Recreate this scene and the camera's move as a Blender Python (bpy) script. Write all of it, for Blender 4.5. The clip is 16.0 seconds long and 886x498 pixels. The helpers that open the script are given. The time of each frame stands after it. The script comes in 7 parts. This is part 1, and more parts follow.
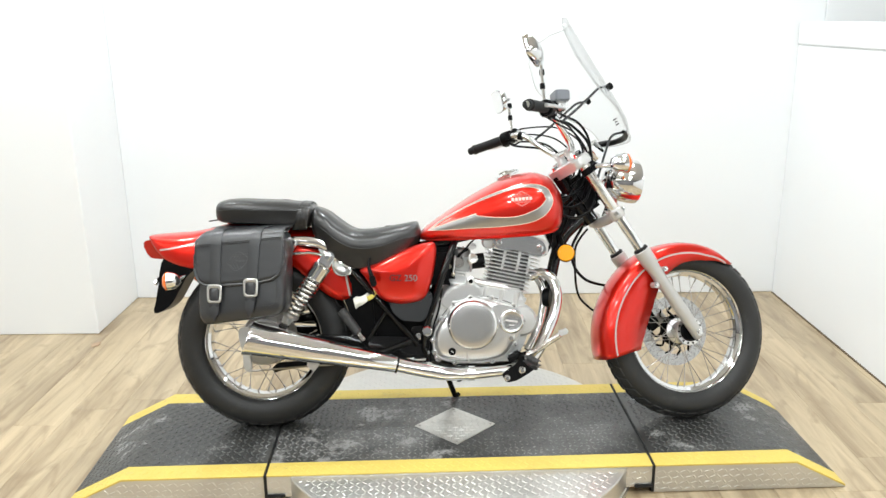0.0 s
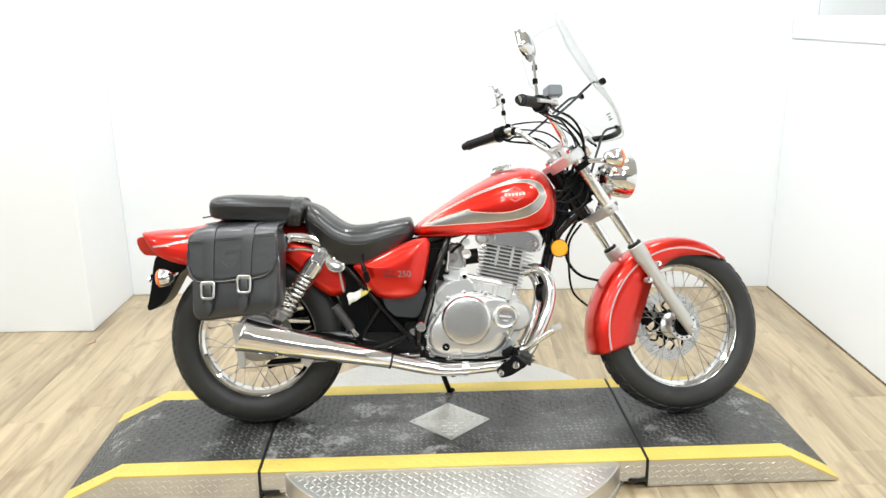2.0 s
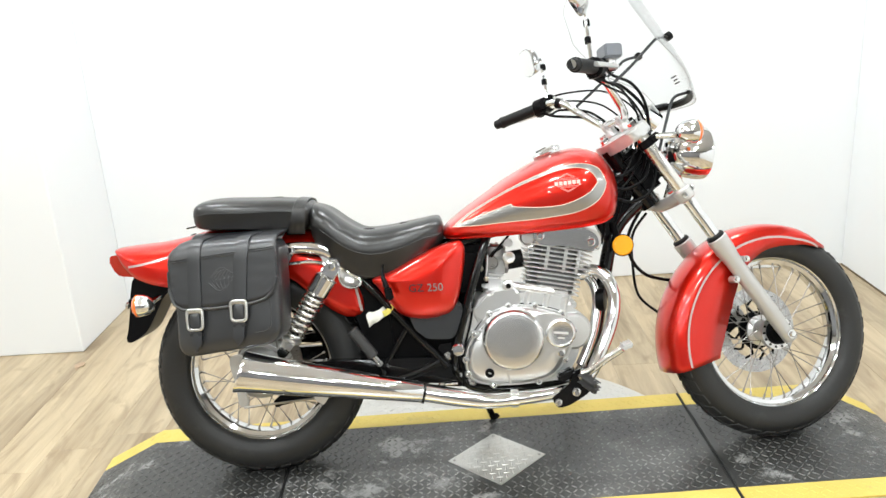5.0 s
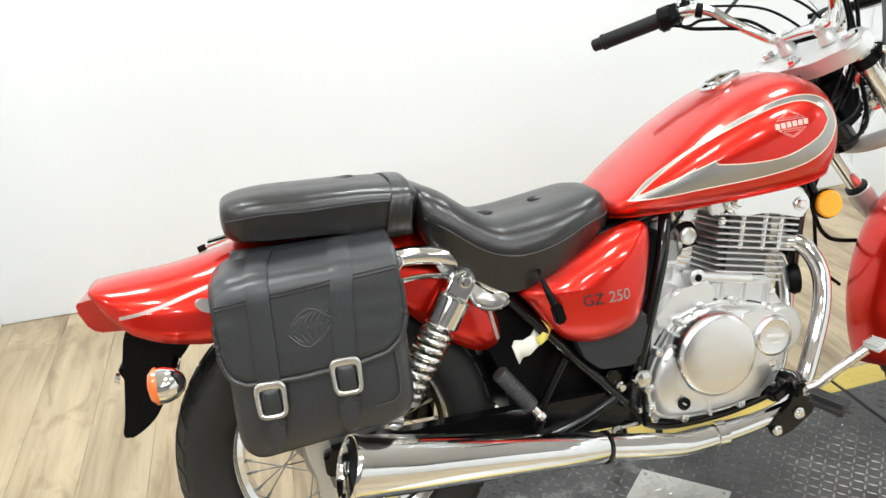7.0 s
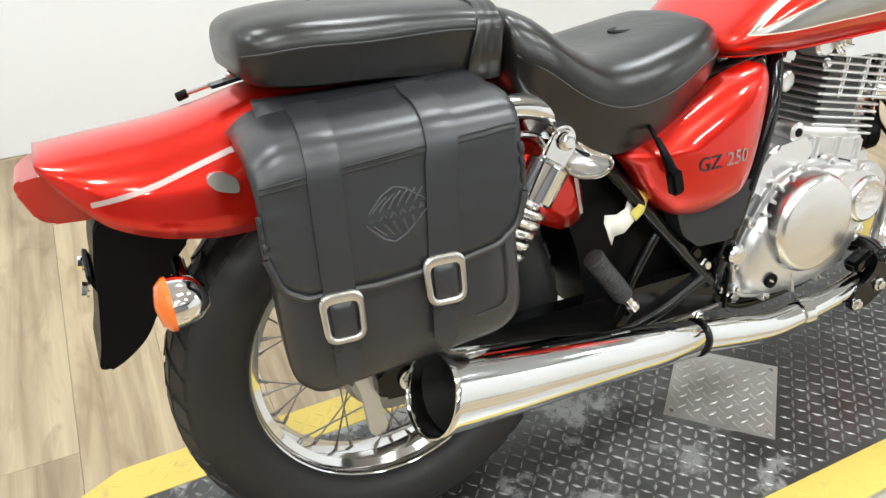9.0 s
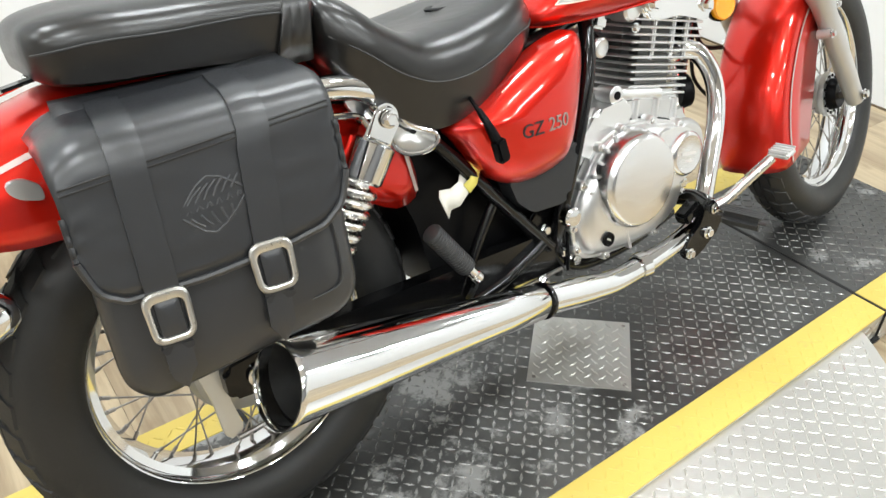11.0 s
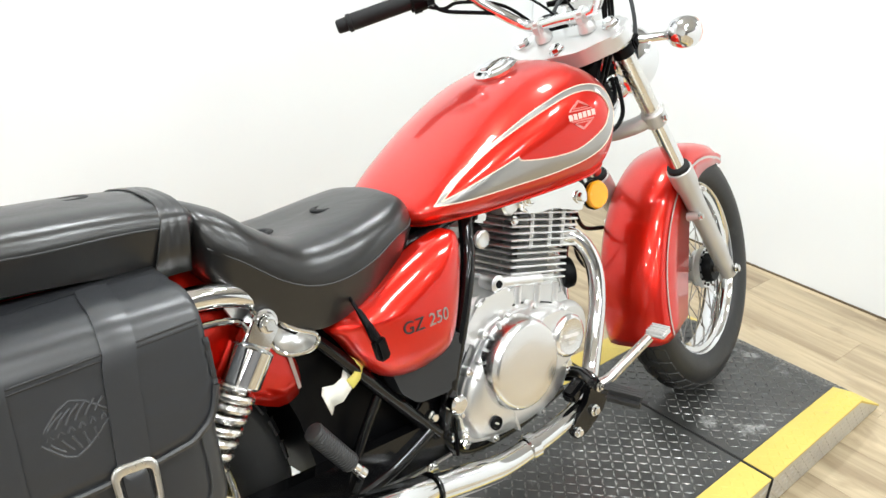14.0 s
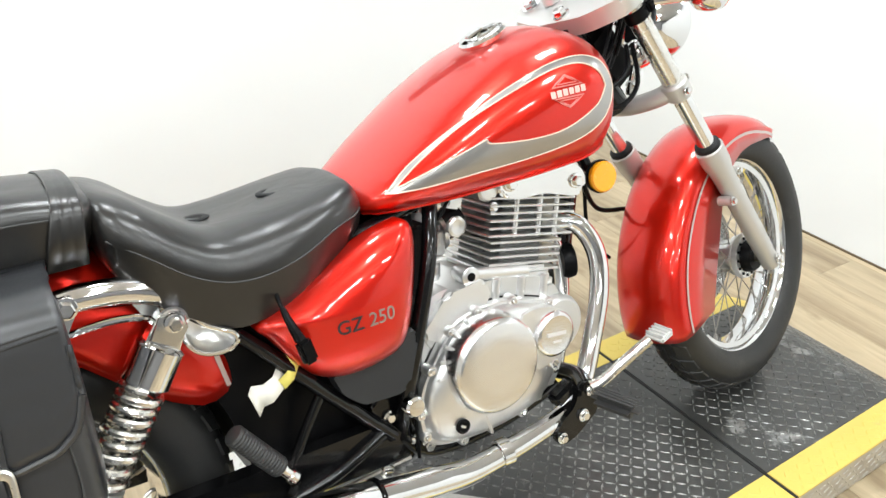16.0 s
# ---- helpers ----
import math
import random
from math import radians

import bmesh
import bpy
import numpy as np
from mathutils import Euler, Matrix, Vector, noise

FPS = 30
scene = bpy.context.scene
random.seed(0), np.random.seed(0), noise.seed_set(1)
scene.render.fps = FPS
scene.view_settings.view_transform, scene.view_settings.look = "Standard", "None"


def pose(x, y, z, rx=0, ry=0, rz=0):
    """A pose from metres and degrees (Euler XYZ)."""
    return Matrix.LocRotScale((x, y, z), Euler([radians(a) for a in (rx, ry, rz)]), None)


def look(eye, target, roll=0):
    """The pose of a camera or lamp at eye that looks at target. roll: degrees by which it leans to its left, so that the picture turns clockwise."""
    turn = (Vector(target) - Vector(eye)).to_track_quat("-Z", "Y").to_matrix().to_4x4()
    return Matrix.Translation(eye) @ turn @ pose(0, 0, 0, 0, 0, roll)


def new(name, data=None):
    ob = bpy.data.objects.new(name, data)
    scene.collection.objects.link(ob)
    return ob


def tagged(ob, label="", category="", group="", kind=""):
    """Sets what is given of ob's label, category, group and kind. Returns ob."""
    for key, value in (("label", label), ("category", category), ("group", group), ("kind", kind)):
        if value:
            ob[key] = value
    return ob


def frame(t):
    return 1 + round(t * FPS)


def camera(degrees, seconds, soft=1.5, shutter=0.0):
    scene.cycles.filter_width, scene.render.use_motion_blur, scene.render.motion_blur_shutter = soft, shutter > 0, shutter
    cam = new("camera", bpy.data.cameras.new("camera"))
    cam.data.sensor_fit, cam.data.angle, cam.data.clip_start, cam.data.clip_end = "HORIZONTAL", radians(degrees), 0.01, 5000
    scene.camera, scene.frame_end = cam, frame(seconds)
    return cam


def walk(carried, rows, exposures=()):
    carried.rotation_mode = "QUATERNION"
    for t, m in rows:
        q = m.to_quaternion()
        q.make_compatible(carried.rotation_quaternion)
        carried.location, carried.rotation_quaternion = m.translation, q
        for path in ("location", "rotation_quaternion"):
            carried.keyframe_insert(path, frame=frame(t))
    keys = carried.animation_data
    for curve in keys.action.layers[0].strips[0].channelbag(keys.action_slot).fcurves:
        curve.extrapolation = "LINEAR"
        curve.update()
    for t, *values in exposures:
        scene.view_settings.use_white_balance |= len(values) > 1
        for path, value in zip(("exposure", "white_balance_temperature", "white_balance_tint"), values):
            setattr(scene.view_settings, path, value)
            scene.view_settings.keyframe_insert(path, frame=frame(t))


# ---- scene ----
cam = camera(57.7, 16.0)
PATH = [
    (0, (0.534, -2.562, 1.45), (0.594, -0.64, 0.9), -0.6),
    (0.5, (0.541, -2.563, 1.452), (0.611, -0.641, 0.901), -1.1),
    (1, (0.55, -2.571, 1.451), (0.61, -0.648, 0.907), -1.4),
    (1.5, (0.548, -2.564, 1.449), (0.607, -0.645, 0.891), -1.4),
    (2, (0.55, -2.563, 1.448), (0.614, -0.644, 0.889), -0.8),
    (2.5, (0.546, -2.562, 1.447), (0.615, -0.642, 0.891), -0.8),
    (3, (0.556, -2.558, 1.446), (0.624, -0.64, 0.882), -1.1),
    (3.2, (0.552, -2.547, 1.455), (0.629, -0.634, 0.878), -1.2),
    (5.3, (0.496, -1.929, 1.386), (0.515, -0.039, 0.731), -4.2),
    (5.5, (0.451, -1.835, 1.373), (0.532, 0.043, 0.69), -4.2),
    (6, (0.302, -1.57, 1.341), (0.36, 0.31, 0.663), -3.5),
    (6.5, (0.127, -1.373, 1.313), (0.312, 0.444, 0.497), -2.4),
    (7, (-0.097, -1.208, 1.323), (0.352, 0.557, 0.497), -4.3),
    (7.5, (-0.221, -1.042, 1.301), (0.242, 0.726, 0.489), -2.1),
    (8, (-0.251, -0.805, 1.294), (0.208, 0.947, 0.445), -2.6),
    (8.5, (-0.285, -0.736, 1.258), (0.269, 0.881, 0.219), -2.1),
    (9, (-0.32, -0.773, 1.195), (0.423, 0.665, 0.02), 1.4),
    (9.2, (-0.348, -0.78, 1.151), (0.369, 0.596, -0.11), 1.7),
    (11.3, (-0.265, -0.832, 1.184), (0.762, 0.468, 0.063), 0.7),
    (11.5, (-0.261, -0.838, 1.194), (0.783, 0.477, 0.106), 0.5),
    (12, (-0.246, -0.836, 1.209), (0.853, 0.488, 0.19), 0.9),
    (12.5, (-0.214, -0.844, 1.246), (1.005, 0.472, 0.362), 0.4),
    (13, (-0.212, -0.851, 1.267), (1.044, 0.471, 0.446), 2.3),
    (13.5, (-0.218, -0.852, 1.268), (1.006, 0.478, 0.411), 2.7),
    (14, (-0.218, -0.849, 1.262), (1.014, 0.47, 0.401), 3.0),
    (14.5, (-0.23, -0.854, 1.271), (1.013, 0.474, 0.44), 3.1),
    (15, (-0.258, -0.867, 1.275), (1.03, 0.382, 0.391), -1.3),
    (15.5, (-0.119, -0.869, 1.243), (1.102, 0.452, 0.368), -0.6),
    (16, (0.053, -0.889, 1.278), (1.029, 0.55, 0.291), 0.9),
]
walk(cam, [(t, look(eye, target, roll)) for t, eye, target, roll in PATH],
     exposures=[(0, -0.05), (1.5, 0.03), (3.2, 0.05), (5.5, 0.02), (6.5, -0.09), (7.5, -0.10), (8, -0.03), (8.5, -0.01), (9, -0.08), (11.5, 0.0), (12.5, 0.02), (13.5, 0.03), (16, 0.07)])

# ---- world, lamps, exposure ----
world = bpy.data.worlds.new("world")
world.use_nodes = True
world.node_tree.nodes["Background"].inputs[0].default_value = (0.9, 0.95, 1.0, 1)
world.node_tree.nodes["Background"].inputs[1].default_value = 0.3
scene.world = world

CEIL = 2.75
LAMPS = [(x, y) for y in (-4.6, -2.7, -1.0, 0.7) for x in (-2.2, -0.8, 0.6, 1.7)] + [(4.7, -2.4), (4.7, -0.6)]
LAMP_WATTS = 20.4


# ---- mesh helpers ----
def part(name, bm, material, parent=None, label="", sharp=35, basis=None):
    bmesh.ops.recalc_face_normals(bm, faces=bm.faces[:])
    me = bpy.data.meshes.new(name)
    bm.to_mesh(me)
    bm.free()
    for p in me.polygons:
        p.use_smooth = True
    me.set_sharp_from_angle(angle=radians(sharp))
    me.materials.append(material)
    ob = new(name, me)
    ob.parent = parent
    if basis is not None:
        ob.matrix_basis = basis
    return tagged(ob, label)


def again(ob, m, parent=None):
    """Another object on the same mesh, at the pose m."""
    o = new(ob.name.split(".")[0], ob.data)
    o.parent = parent or ob.parent
    o.matrix_basis = m
    return o


def thing(name, label, category, m=None, group="", kind=""):
    ob = new(name)
    ob.empty_display_size = 0.05
    if m is not None:
        ob.matrix_basis = m
    return tagged(ob, label, category, group, kind)


def crom(pts, n=8, closed=False):
    """A smooth line through the points."""
    pts = [Vector(p) for p in pts]
    out, k = [], len(pts)
    for i in range(k if closed else k - 1):
        if closed:
            a, b, c, d = (pts[(i + j) % k] for j in (-1, 0, 1, 2))
        else:
            a, b, c, d = pts[max(i - 1, 0)], pts[i], pts[i + 1], pts[min(i + 2, k - 1)]
        for j in range(n):
            t = j / n
            out.append(0.5 * (2 * b + (c - a) * t + (2 * a - 5 * b + 4 * c - d) * t * t + (3 * b - a - 3 * c + d) * t ** 3))
    if not closed:
        out.append(pts[-1])
    return out


def grid(bm, rings, closed_ring=True, closed_path=False, caps=True):
    vs = [[bm.verts.new(p) for p in r] for r in rings]
    n = len(vs[0])
    for i in range(len(vs) if closed_path else len(vs) - 1):
        a, b = vs[i], vs[(i + 1) % len(vs)]
        for j in range(n if closed_ring else n - 1):
            bm.faces.new((a[j], a[(j + 1) % n], b[(j + 1) % n], b[j]))
    if caps and closed_ring and not closed_path:
        bm.faces.new(vs[0][::-1])
        bm.faces.new(vs[-1])
    return bm


def tube(pts, r, seg=10, n=6, bm=None, smooth=True, closed=False, caps=True):
    """A round bar along the points; r is a radius or a list of radii."""
    bm = bm or bmesh.new()
    line = crom(pts, n, closed) if smooth else [Vector(p) for p in pts]
    k = len(line)
    rs = [r] * k if not isinstance(r, (list, tuple)) else [float(np.interp(i / (k - 1) * (len(r) - 1), range(len(r)), r)) for i in range(k)]
    rings, up = [], None
    for i, p in enumerate(line):
        d = (line[(i + 1) % k] - line[i - 1]) if closed else (line[min(i + 1, k - 1)] - line[max(i - 1, 0)])
        d.normalize()
        if up is None:
            up = d.orthogonal().normalized()
        up = (up - d * up.dot(d)).normalized()
        side = d.cross(up)
        rings.append([p + (up * math.cos(q) + side * math.sin(q)) * rs[i] for q in (2 * math.pi * j / seg for j in range(seg))])
    return grid(bm, rings, True, closed, caps)


def turned(profile, origin, axis, seg=28, bm=None, closed=False):
    """A turned solid: profile of (along the axis, radius)."""
    bm = bm or bmesh.new()
    axis = Vector(axis).normalized()
    a = axis.orthogonal().normalized()
    b = axis.cross(a)
    o = Vector(origin)
    rings = [[o + axis * z + (a * math.cos(q) + b * math.sin(q)) * max(r, 1e-4) for q in (2 * math.pi * j / seg for j in range(seg))] for z, r in profile]
    return grid(bm, rings, True, closed, True)


def slab(outline, u0, u1, bevel=0.0, bm=None, seg=2):
    """An outline in x and height, thick from u0 to u1 across, its rims rounded."""
    bm = bm or bmesh.new()
    own = bmesh.new()
    a = [own.verts.new((p[0], u0, p[1])) for p in outline]
    b = [own.verts.new((p[0], u1, p[1])) for p in outline]
    n = len(a)
    f0, f1 = own.faces.new(a), own.faces.new(b[::-1])
    for i in range(n):
        own.faces.new((a[i], b[i], b[(i + 1) % n], a[(i + 1) % n]))
    if bevel:
        bmesh.ops.bevel(own, geom=list({e for f in (f0, f1) for e in f.edges}), offset=bevel, segments=seg, affect="EDGES", clamp_overlap=True)
    return merge(bm, own)


def merge(bm, other):
    me = bpy.data.meshes.new("x")
    other.to_mesh(me)
    other.free()
    bm.from_mesh(me)
    bpy.data.meshes.remove(me)
    return bm


def pillow(outline, levels, bm=None, centre=None):
    """Rings of a closed outline in x and height, shrunk towards its middle at each level (scale, u)."""
    bm = bm or bmesh.new()
    c = Vector(centre) if centre else sum((Vector((p[0], p[1])) for p in outline), Vector((0, 0))) / len(outline)
    rings = [[(c.x + (p[0] - c.x) * k, u, c.y + (p[1] - c.y) * k) for p in outline] for k, u in levels]
    return grid(bm, rings)


def box(size, m=None, bevel=0.0, bm=None, seg=2):
    own = bmesh.new()
    bmesh.ops.create_cube(own, size=1.0, matrix=Matrix.Diagonal((*size, 1)))
    if bevel:
        bmesh.ops.bevel(own, geom=own.edges[:], offset=bevel, segments=seg, affect="EDGES", clamp_overlap=True)
    if m is not None:
        bmesh.ops.transform(own, matrix=m, verts=own.verts[:])
    return merge(bm, own) if bm else own


def ball(c, r, bm=None, seg=16, squash=(1, 1, 1)):
    own = bmesh.new()
    bmesh.ops.create_uvsphere(own, u_segments=seg, v_segments=seg // 2 + 2, radius=r)
    bmesh.ops.transform(own, matrix=Matrix.Translation(c) @ Matrix.Diagonal((*squash, 1)), verts=own.verts[:])
    return merge(bm, own) if bm else own


def bolt(c, axis, r, bm=None):
    """A flanged hexagon bolt head."""
    bm = bm or bmesh.new()
    turned([(0, r * 1.35), (r * 0.3, r * 1.35), (r * 0.34, r * 1.2)], c, axis, 16, bm)
    turned([(r * 0.3, r), (r * 1.0, r), (r * 1.15, r * 0.8)], c, axis, 6, bm)
    return bm


BOLTS = {}


def bolt_at(c, axis, parent, r, mat=None, m=None):
    """One bolt head as a part of its own; all bolts share one mesh a material."""
    basis = (m or Matrix()) @ Matrix.Translation(c) @ Vector(axis).to_track_quat("Z", "Y").to_matrix().to_4x4() @ Matrix.Diagonal((r, r, r, 1))
    mat = mat or CHROME
    if mat.name not in BOLTS:
        BOLTS[mat.name] = part("bolt", bolt((0, 0, 0), (0, 0, 1), 1.0), mat, parent, basis=basis)
        return BOLTS[mat.name]
    return again(BOLTS[mat.name], basis, parent)


def moved(bm, m):
    bmesh.ops.transform(bm, matrix=m, verts=bm.verts[:])
    return bm


def glide(x, xs, ys):
    """A smooth curve through the knots (xs, ys), read at x."""
    if x <= xs[0]:
        return ys[0]
    if x >= xs[-1]:
        return ys[-1]
    i = max(k for k in range(len(xs) - 1) if xs[k] <= x)
    sec = [(ys[k + 1] - ys[k]) / (xs[k + 1] - xs[k]) for k in range(len(xs) - 1)]
    m = [sec[0]] + [0 if sec[k] * sec[k + 1] <= 0 else 2 * sec[k] * sec[k + 1] / (sec[k] + sec[k + 1]) for k in range(len(sec) - 1)] + [sec[-1]]
    d = xs[i + 1] - xs[i]
    t = (x - xs[i]) / d
    return (ys[i] * (1 + 2 * t) * (1 - t) ** 2 + m[i] * d * t * (1 - t) ** 2 + ys[i + 1] * t * t * (3 - 2 * t) + m[i + 1] * d * t * t * (t - 1))


def rounded(pts, r=0.01, n=4):
    """A polygon with its corners rounded."""
    out, k = [], len(pts)
    for i in range(k):
        p, a, b = Vector(pts[i]), Vector(pts[i - 1]), Vector(pts[(i + 1) % k])
        da, db = (a - p), (b - p)
        ra, rb = min(r, da.length * 0.45), min(r, db.length * 0.45)
        s, e = p + da.normalized() * ra, p + db.normalized() * rb
        for j in range(n + 1):
            t = j / n
            out.append(s * (1 - t) ** 2 + p * 2 * t * (1 - t) + e * t * t)
    return out


# ---- materials ----
def material(name, col, rough=0.5, metal=0.0, var=0.08, scale=6.0, bump=0.0, bscale=120.0, coat=0.0, rvar=0.08,
             spots=None, spot_scale=9.0, spot_cut=0.6, clear=0.0, ior=1.45, pieces=0.0, stretch=(1, 1, 1), bdist=0.002, aniso=0.0, wrinkle=0.0, wscale=16.0, flecks=None, fleck_scale=45.0, fleck_cut=0.70):
    m = bpy.data.materials.new(name)
    m.use_nodes = True
    nt = m.node_tree
    b = nt.nodes["Principled BSDF"]
    N, Lk = nt.nodes.new, nt.links.new
    tc = N("ShaderNodeTexCoord")
    mp = N("ShaderNodeMapping")
    mp.inputs["Scale"].default_value = stretch
    Lk(tc.outputs["Object"], mp.inputs[0])
    n1 = N("ShaderNodeTexNoise")
    n1.inputs["Scale"].default_value, n1.inputs["Detail"].default_value = scale, 5
    n2 = N("ShaderNodeTexNoise")
    n2.inputs["Scale"].default_value, n2.inputs["Detail"].default_value = bscale, 3
    for n in (n1, n2):
        Lk(mp.outputs[0], n.inputs["Vector"])
    mix = N("ShaderNodeMix")
    mix.data_type = "RGBA"
    mix.inputs[6].default_value = (*[max(0, c * (1 - var)) for c in col], 1)
    mix.inputs[7].default_value = (*[min(1, c * (1 + var)) for c in col], 1)
    Lk(n1.outputs[0], mix.inputs[0])
    out = mix.outputs[2]
    if pieces:
        oi = N("ShaderNodeObjectInfo")
        hsv = N("ShaderNodeHueSaturation")
        mr = N("ShaderNodeMapRange")
        mr.inputs[3].default_value, mr.inputs[4].default_value = 1 - pieces, 1 + pieces
        Lk(oi.outputs["Random"], mr.inputs[0])
        Lk(mr.outputs[0], hsv.inputs["Value"])
        Lk(out, hsv.inputs["Color"])
        out = hsv.outputs[0]
    if spots:
        n3 = N("ShaderNodeTexNoise")
        n3.inputs["Scale"].default_value, n3.inputs["Detail"].default_value = spot_scale, 6
        n3.inputs["Roughness"].default_value = 0.65
        Lk(tc.outputs["Object"], n3.inputs["Vector"])
        mr = N("ShaderNodeMapRange")
        mr.inputs[1].default_value, mr.inputs[2].default_value = spot_cut, spot_cut + 0.14
        Lk(n3.outputs[0], mr.inputs[0])
        mx = N("ShaderNodeMix")
        mx.data_type = "RGBA"
        mx.inputs[7].default_value = (*spots, 1)
        Lk(mr.outputs[0], mx.inputs[0])
        Lk(out, mx.inputs[6])
        out = mx.outputs[2]
    if flecks:
        n5 = N("ShaderNodeTexNoise")
        n5.inputs["Scale"].default_value, n5.inputs["Detail"].default_value, n5.inputs["Roughness"].default_value = fleck_scale, 8, 0.7
        Lk(tc.outputs["Object"], n5.inputs["Vector"])
        mf = N("ShaderNodeMapRange")
        mf.inputs[1].default_value, mf.inputs[2].default_value = fleck_cut, fleck_cut + 0.05
        Lk(n5.outputs[0], mf.inputs[0])
        mxf = N("ShaderNodeMix")
        mxf.data_type = "RGBA"
        mxf.inputs[7].default_value = (*flecks, 1)
        Lk(mf.outputs[0], mxf.inputs[0])
        Lk(out, mxf.inputs[6])
        out = mxf.outputs[2]
    Lk(out, b.inputs["Base Color"])
    mr = N("ShaderNodeMapRange")
    mr.inputs[3].default_value, mr.inputs[4].default_value = max(0.01, rough - rvar), min(1, rough + rvar)
    Lk(n2.outputs[0], mr.inputs[0])
    Lk(mr.outputs[0], b.inputs["Roughness"])
    b.inputs["Metallic"].default_value = metal
    b.inputs["Coat Weight"].default_value = coat
    b.inputs["Coat Roughness"].default_value = 0.03
    b.inputs["Transmission Weight"].default_value = clear
    b.inputs["IOR"].default_value = ior
    b.inputs["Anisotropic"].default_value = aniso
    if bump:
        bp = N("ShaderNodeBump")
        bp.inputs["Strength"].default_value, bp.inputs["Distance"].default_value = bump, bdist
        Lk(n2.outputs[0], bp.inputs["Height"])
        Lk(bp.outputs[0], b.inputs["Normal"])
        if wrinkle:
            n4 = N("ShaderNodeTexNoise")
            n4.inputs["Scale"].default_value, n4.inputs["Detail"].default_value, n4.inputs["Distortion"].default_value = wscale, 2, 0.8
            Lk(tc.outputs["Object"], n4.inputs["Vector"])
            bw = N("ShaderNodeBump")
            bw.inputs["Strength"].default_value, bw.inputs["Distance"].default_value = wrinkle, 0.006
            Lk(n4.outputs[0], bw.inputs["Height"])
            Lk(bw.outputs[0], bp.inputs["Normal"])
    return m


RED = material("red_paint", (0.66, 0.0125, 0.0034), 0.28, 0.70, 0.05, 3, coat=0.75, rvar=0.0)
SILVER = material("silver_paint", (0.37, 0.36, 0.345), 0.30, 0.85, 0.05, 20, coat=0.8, rvar=0.05)
CREAM = material("cream_line", (0.78, 0.62, 0.50), 0.35, 0.1, 0.05, 20, coat=0.8)
CHROME = material("chrome", (0.77, 0.775, 0.78), 0.06, 1.0, 0.03, 5, rvar=0.04)
ALLOY = material("polished_alloy", (0.77, 0.77, 0.765), 0.30, 0.93, 0.06, 10, 0.0, 40, rvar=0.03)
BRUSHED = material("brushed_alloy", (0.79, 0.79, 0.79), 0.22, 1.0, 0.06, 8, 0.0, 260, rvar=0.05, stretch=(1, 1, 8))
CAST = material("cast_alloy", (0.64, 0.64, 0.63), 0.44, 0.80, 0.10, 16, 0.0, 40, rvar=0.05)
POLISHED = material("polished_head_cover", (0.78, 0.78, 0.78), 0.13, 1.0, 0.03, 10, rvar=0.02)
CASTGREY = material("dull_grey_casting", (0.40, 0.40, 0.39), 0.48, 0.7, 0.14, 24, 0.12, 400, rvar=0.12)
# cylinder core: shade of the fin gaps is put into this dark colour
CORE = material("dark_cast_cylinder", (0.17, 0.17, 0.168), 0.5, 0.6, 0.12, 24, 0.08, 400)
FORKGREY = material("satin_grey_fork", (0.54, 0.53, 0.51), 0.42, 0.55, 0.06, 12, 0.04, 300)
SATIN = material("satin_steel", (0.74, 0.73, 0.70), 0.25, 1.0, 0.05, 12)
BLACK = material("gloss_black_frame", (0.0035, 0.0035, 0.0038), 0.13, 0.0, 0.2, 18, 0.0, 200, ior=1.42, rvar=0.05)
PEGRUBBER = material("grey_peg_rubber", (0.032, 0.032, 0.032), 0.50, 0.0, 0.2, 30, 0.10, 400)
PLASTIC = material("black_plastic", (0.0032, 0.0032, 0.0036), 0.38, 0.0, 0.2, 20, 0.04, 300, ior=1.20)
DARKGREY = material("dark_grey_plastic", (0.018, 0.0195, 0.022), 0.45, 0.0, 0.12, 20, 0.06, 400)
RUBBER = material("tyre_rubber", (0.0165, 0.0163, 0.0158), 0.50, 0.0, 0.25, 12, 0.10, 240, ior=1.48, spots=(0.034, 0.033, 0.031), spot_scale=14, spot_cut=0.58)
GRIP = material("grip_rubber", (0.008, 0.008, 0.0085), 0.55, 0.0, 0.15, 30, 0.08, 500, ior=1.35)
SEAT = material("black_vinyl", (0.0088, 0.0083, 0.0078), 0.31, 0.0, 0.3, 9, 0.004, 520, rvar=0.07, bdist=0.001, wrinkle=0.26, wscale=15, ior=1.62, spots=(0.017, 0.0145, 0.011), spot_scale=5, spot_cut=0.53)
LEATHER = material("black_leather", (0.0165, 0.0175, 0.0200), 0.35, 0.0, 0.25, 10, 0.06, 420, rvar=0.10, bdist=0.0015, wrinkle=0.20, wscale=9, ior=1.70)
LEATHER_EDGE = material("leather_edge", (0.022, 0.0225, 0.024), 0.40, 0.0, 0.1, 20, 0.1, 300)
STITCH = material("grey_stitch", (0.045, 0.045, 0.045), 0.6, 0.0, 0.1, 40)
MARKED = material("worn_pressed_leather", (0.052, 0.053, 0.056), 0.42, 0.0, 0.2, 30, 0.03, 300)
LEAF = material("dry_leaf", (0.42, 0.30, 0.20), 0.7, 0.0, 0.2, 30)
BUCKLE = material("brushed_nickel", (0.70, 0.69, 0.66), 0.3, 1.0, 0.06, 30, 0.04, 300)
AMBER = material("amber_lens", (0.95, 0.38, 0.01), 0.25, 0.0, 0.05, 30, coat=0.6)
ORANGE = material("orange_lens", (0.85, 0.16, 0.02), 0.22, 0.0, 0.06, 30, coat=0.6)
REDLENS = material("red_lens", (0.46, 0.010, 0.004), 0.16, 0.0, 0.1, 40, coat=0.3)
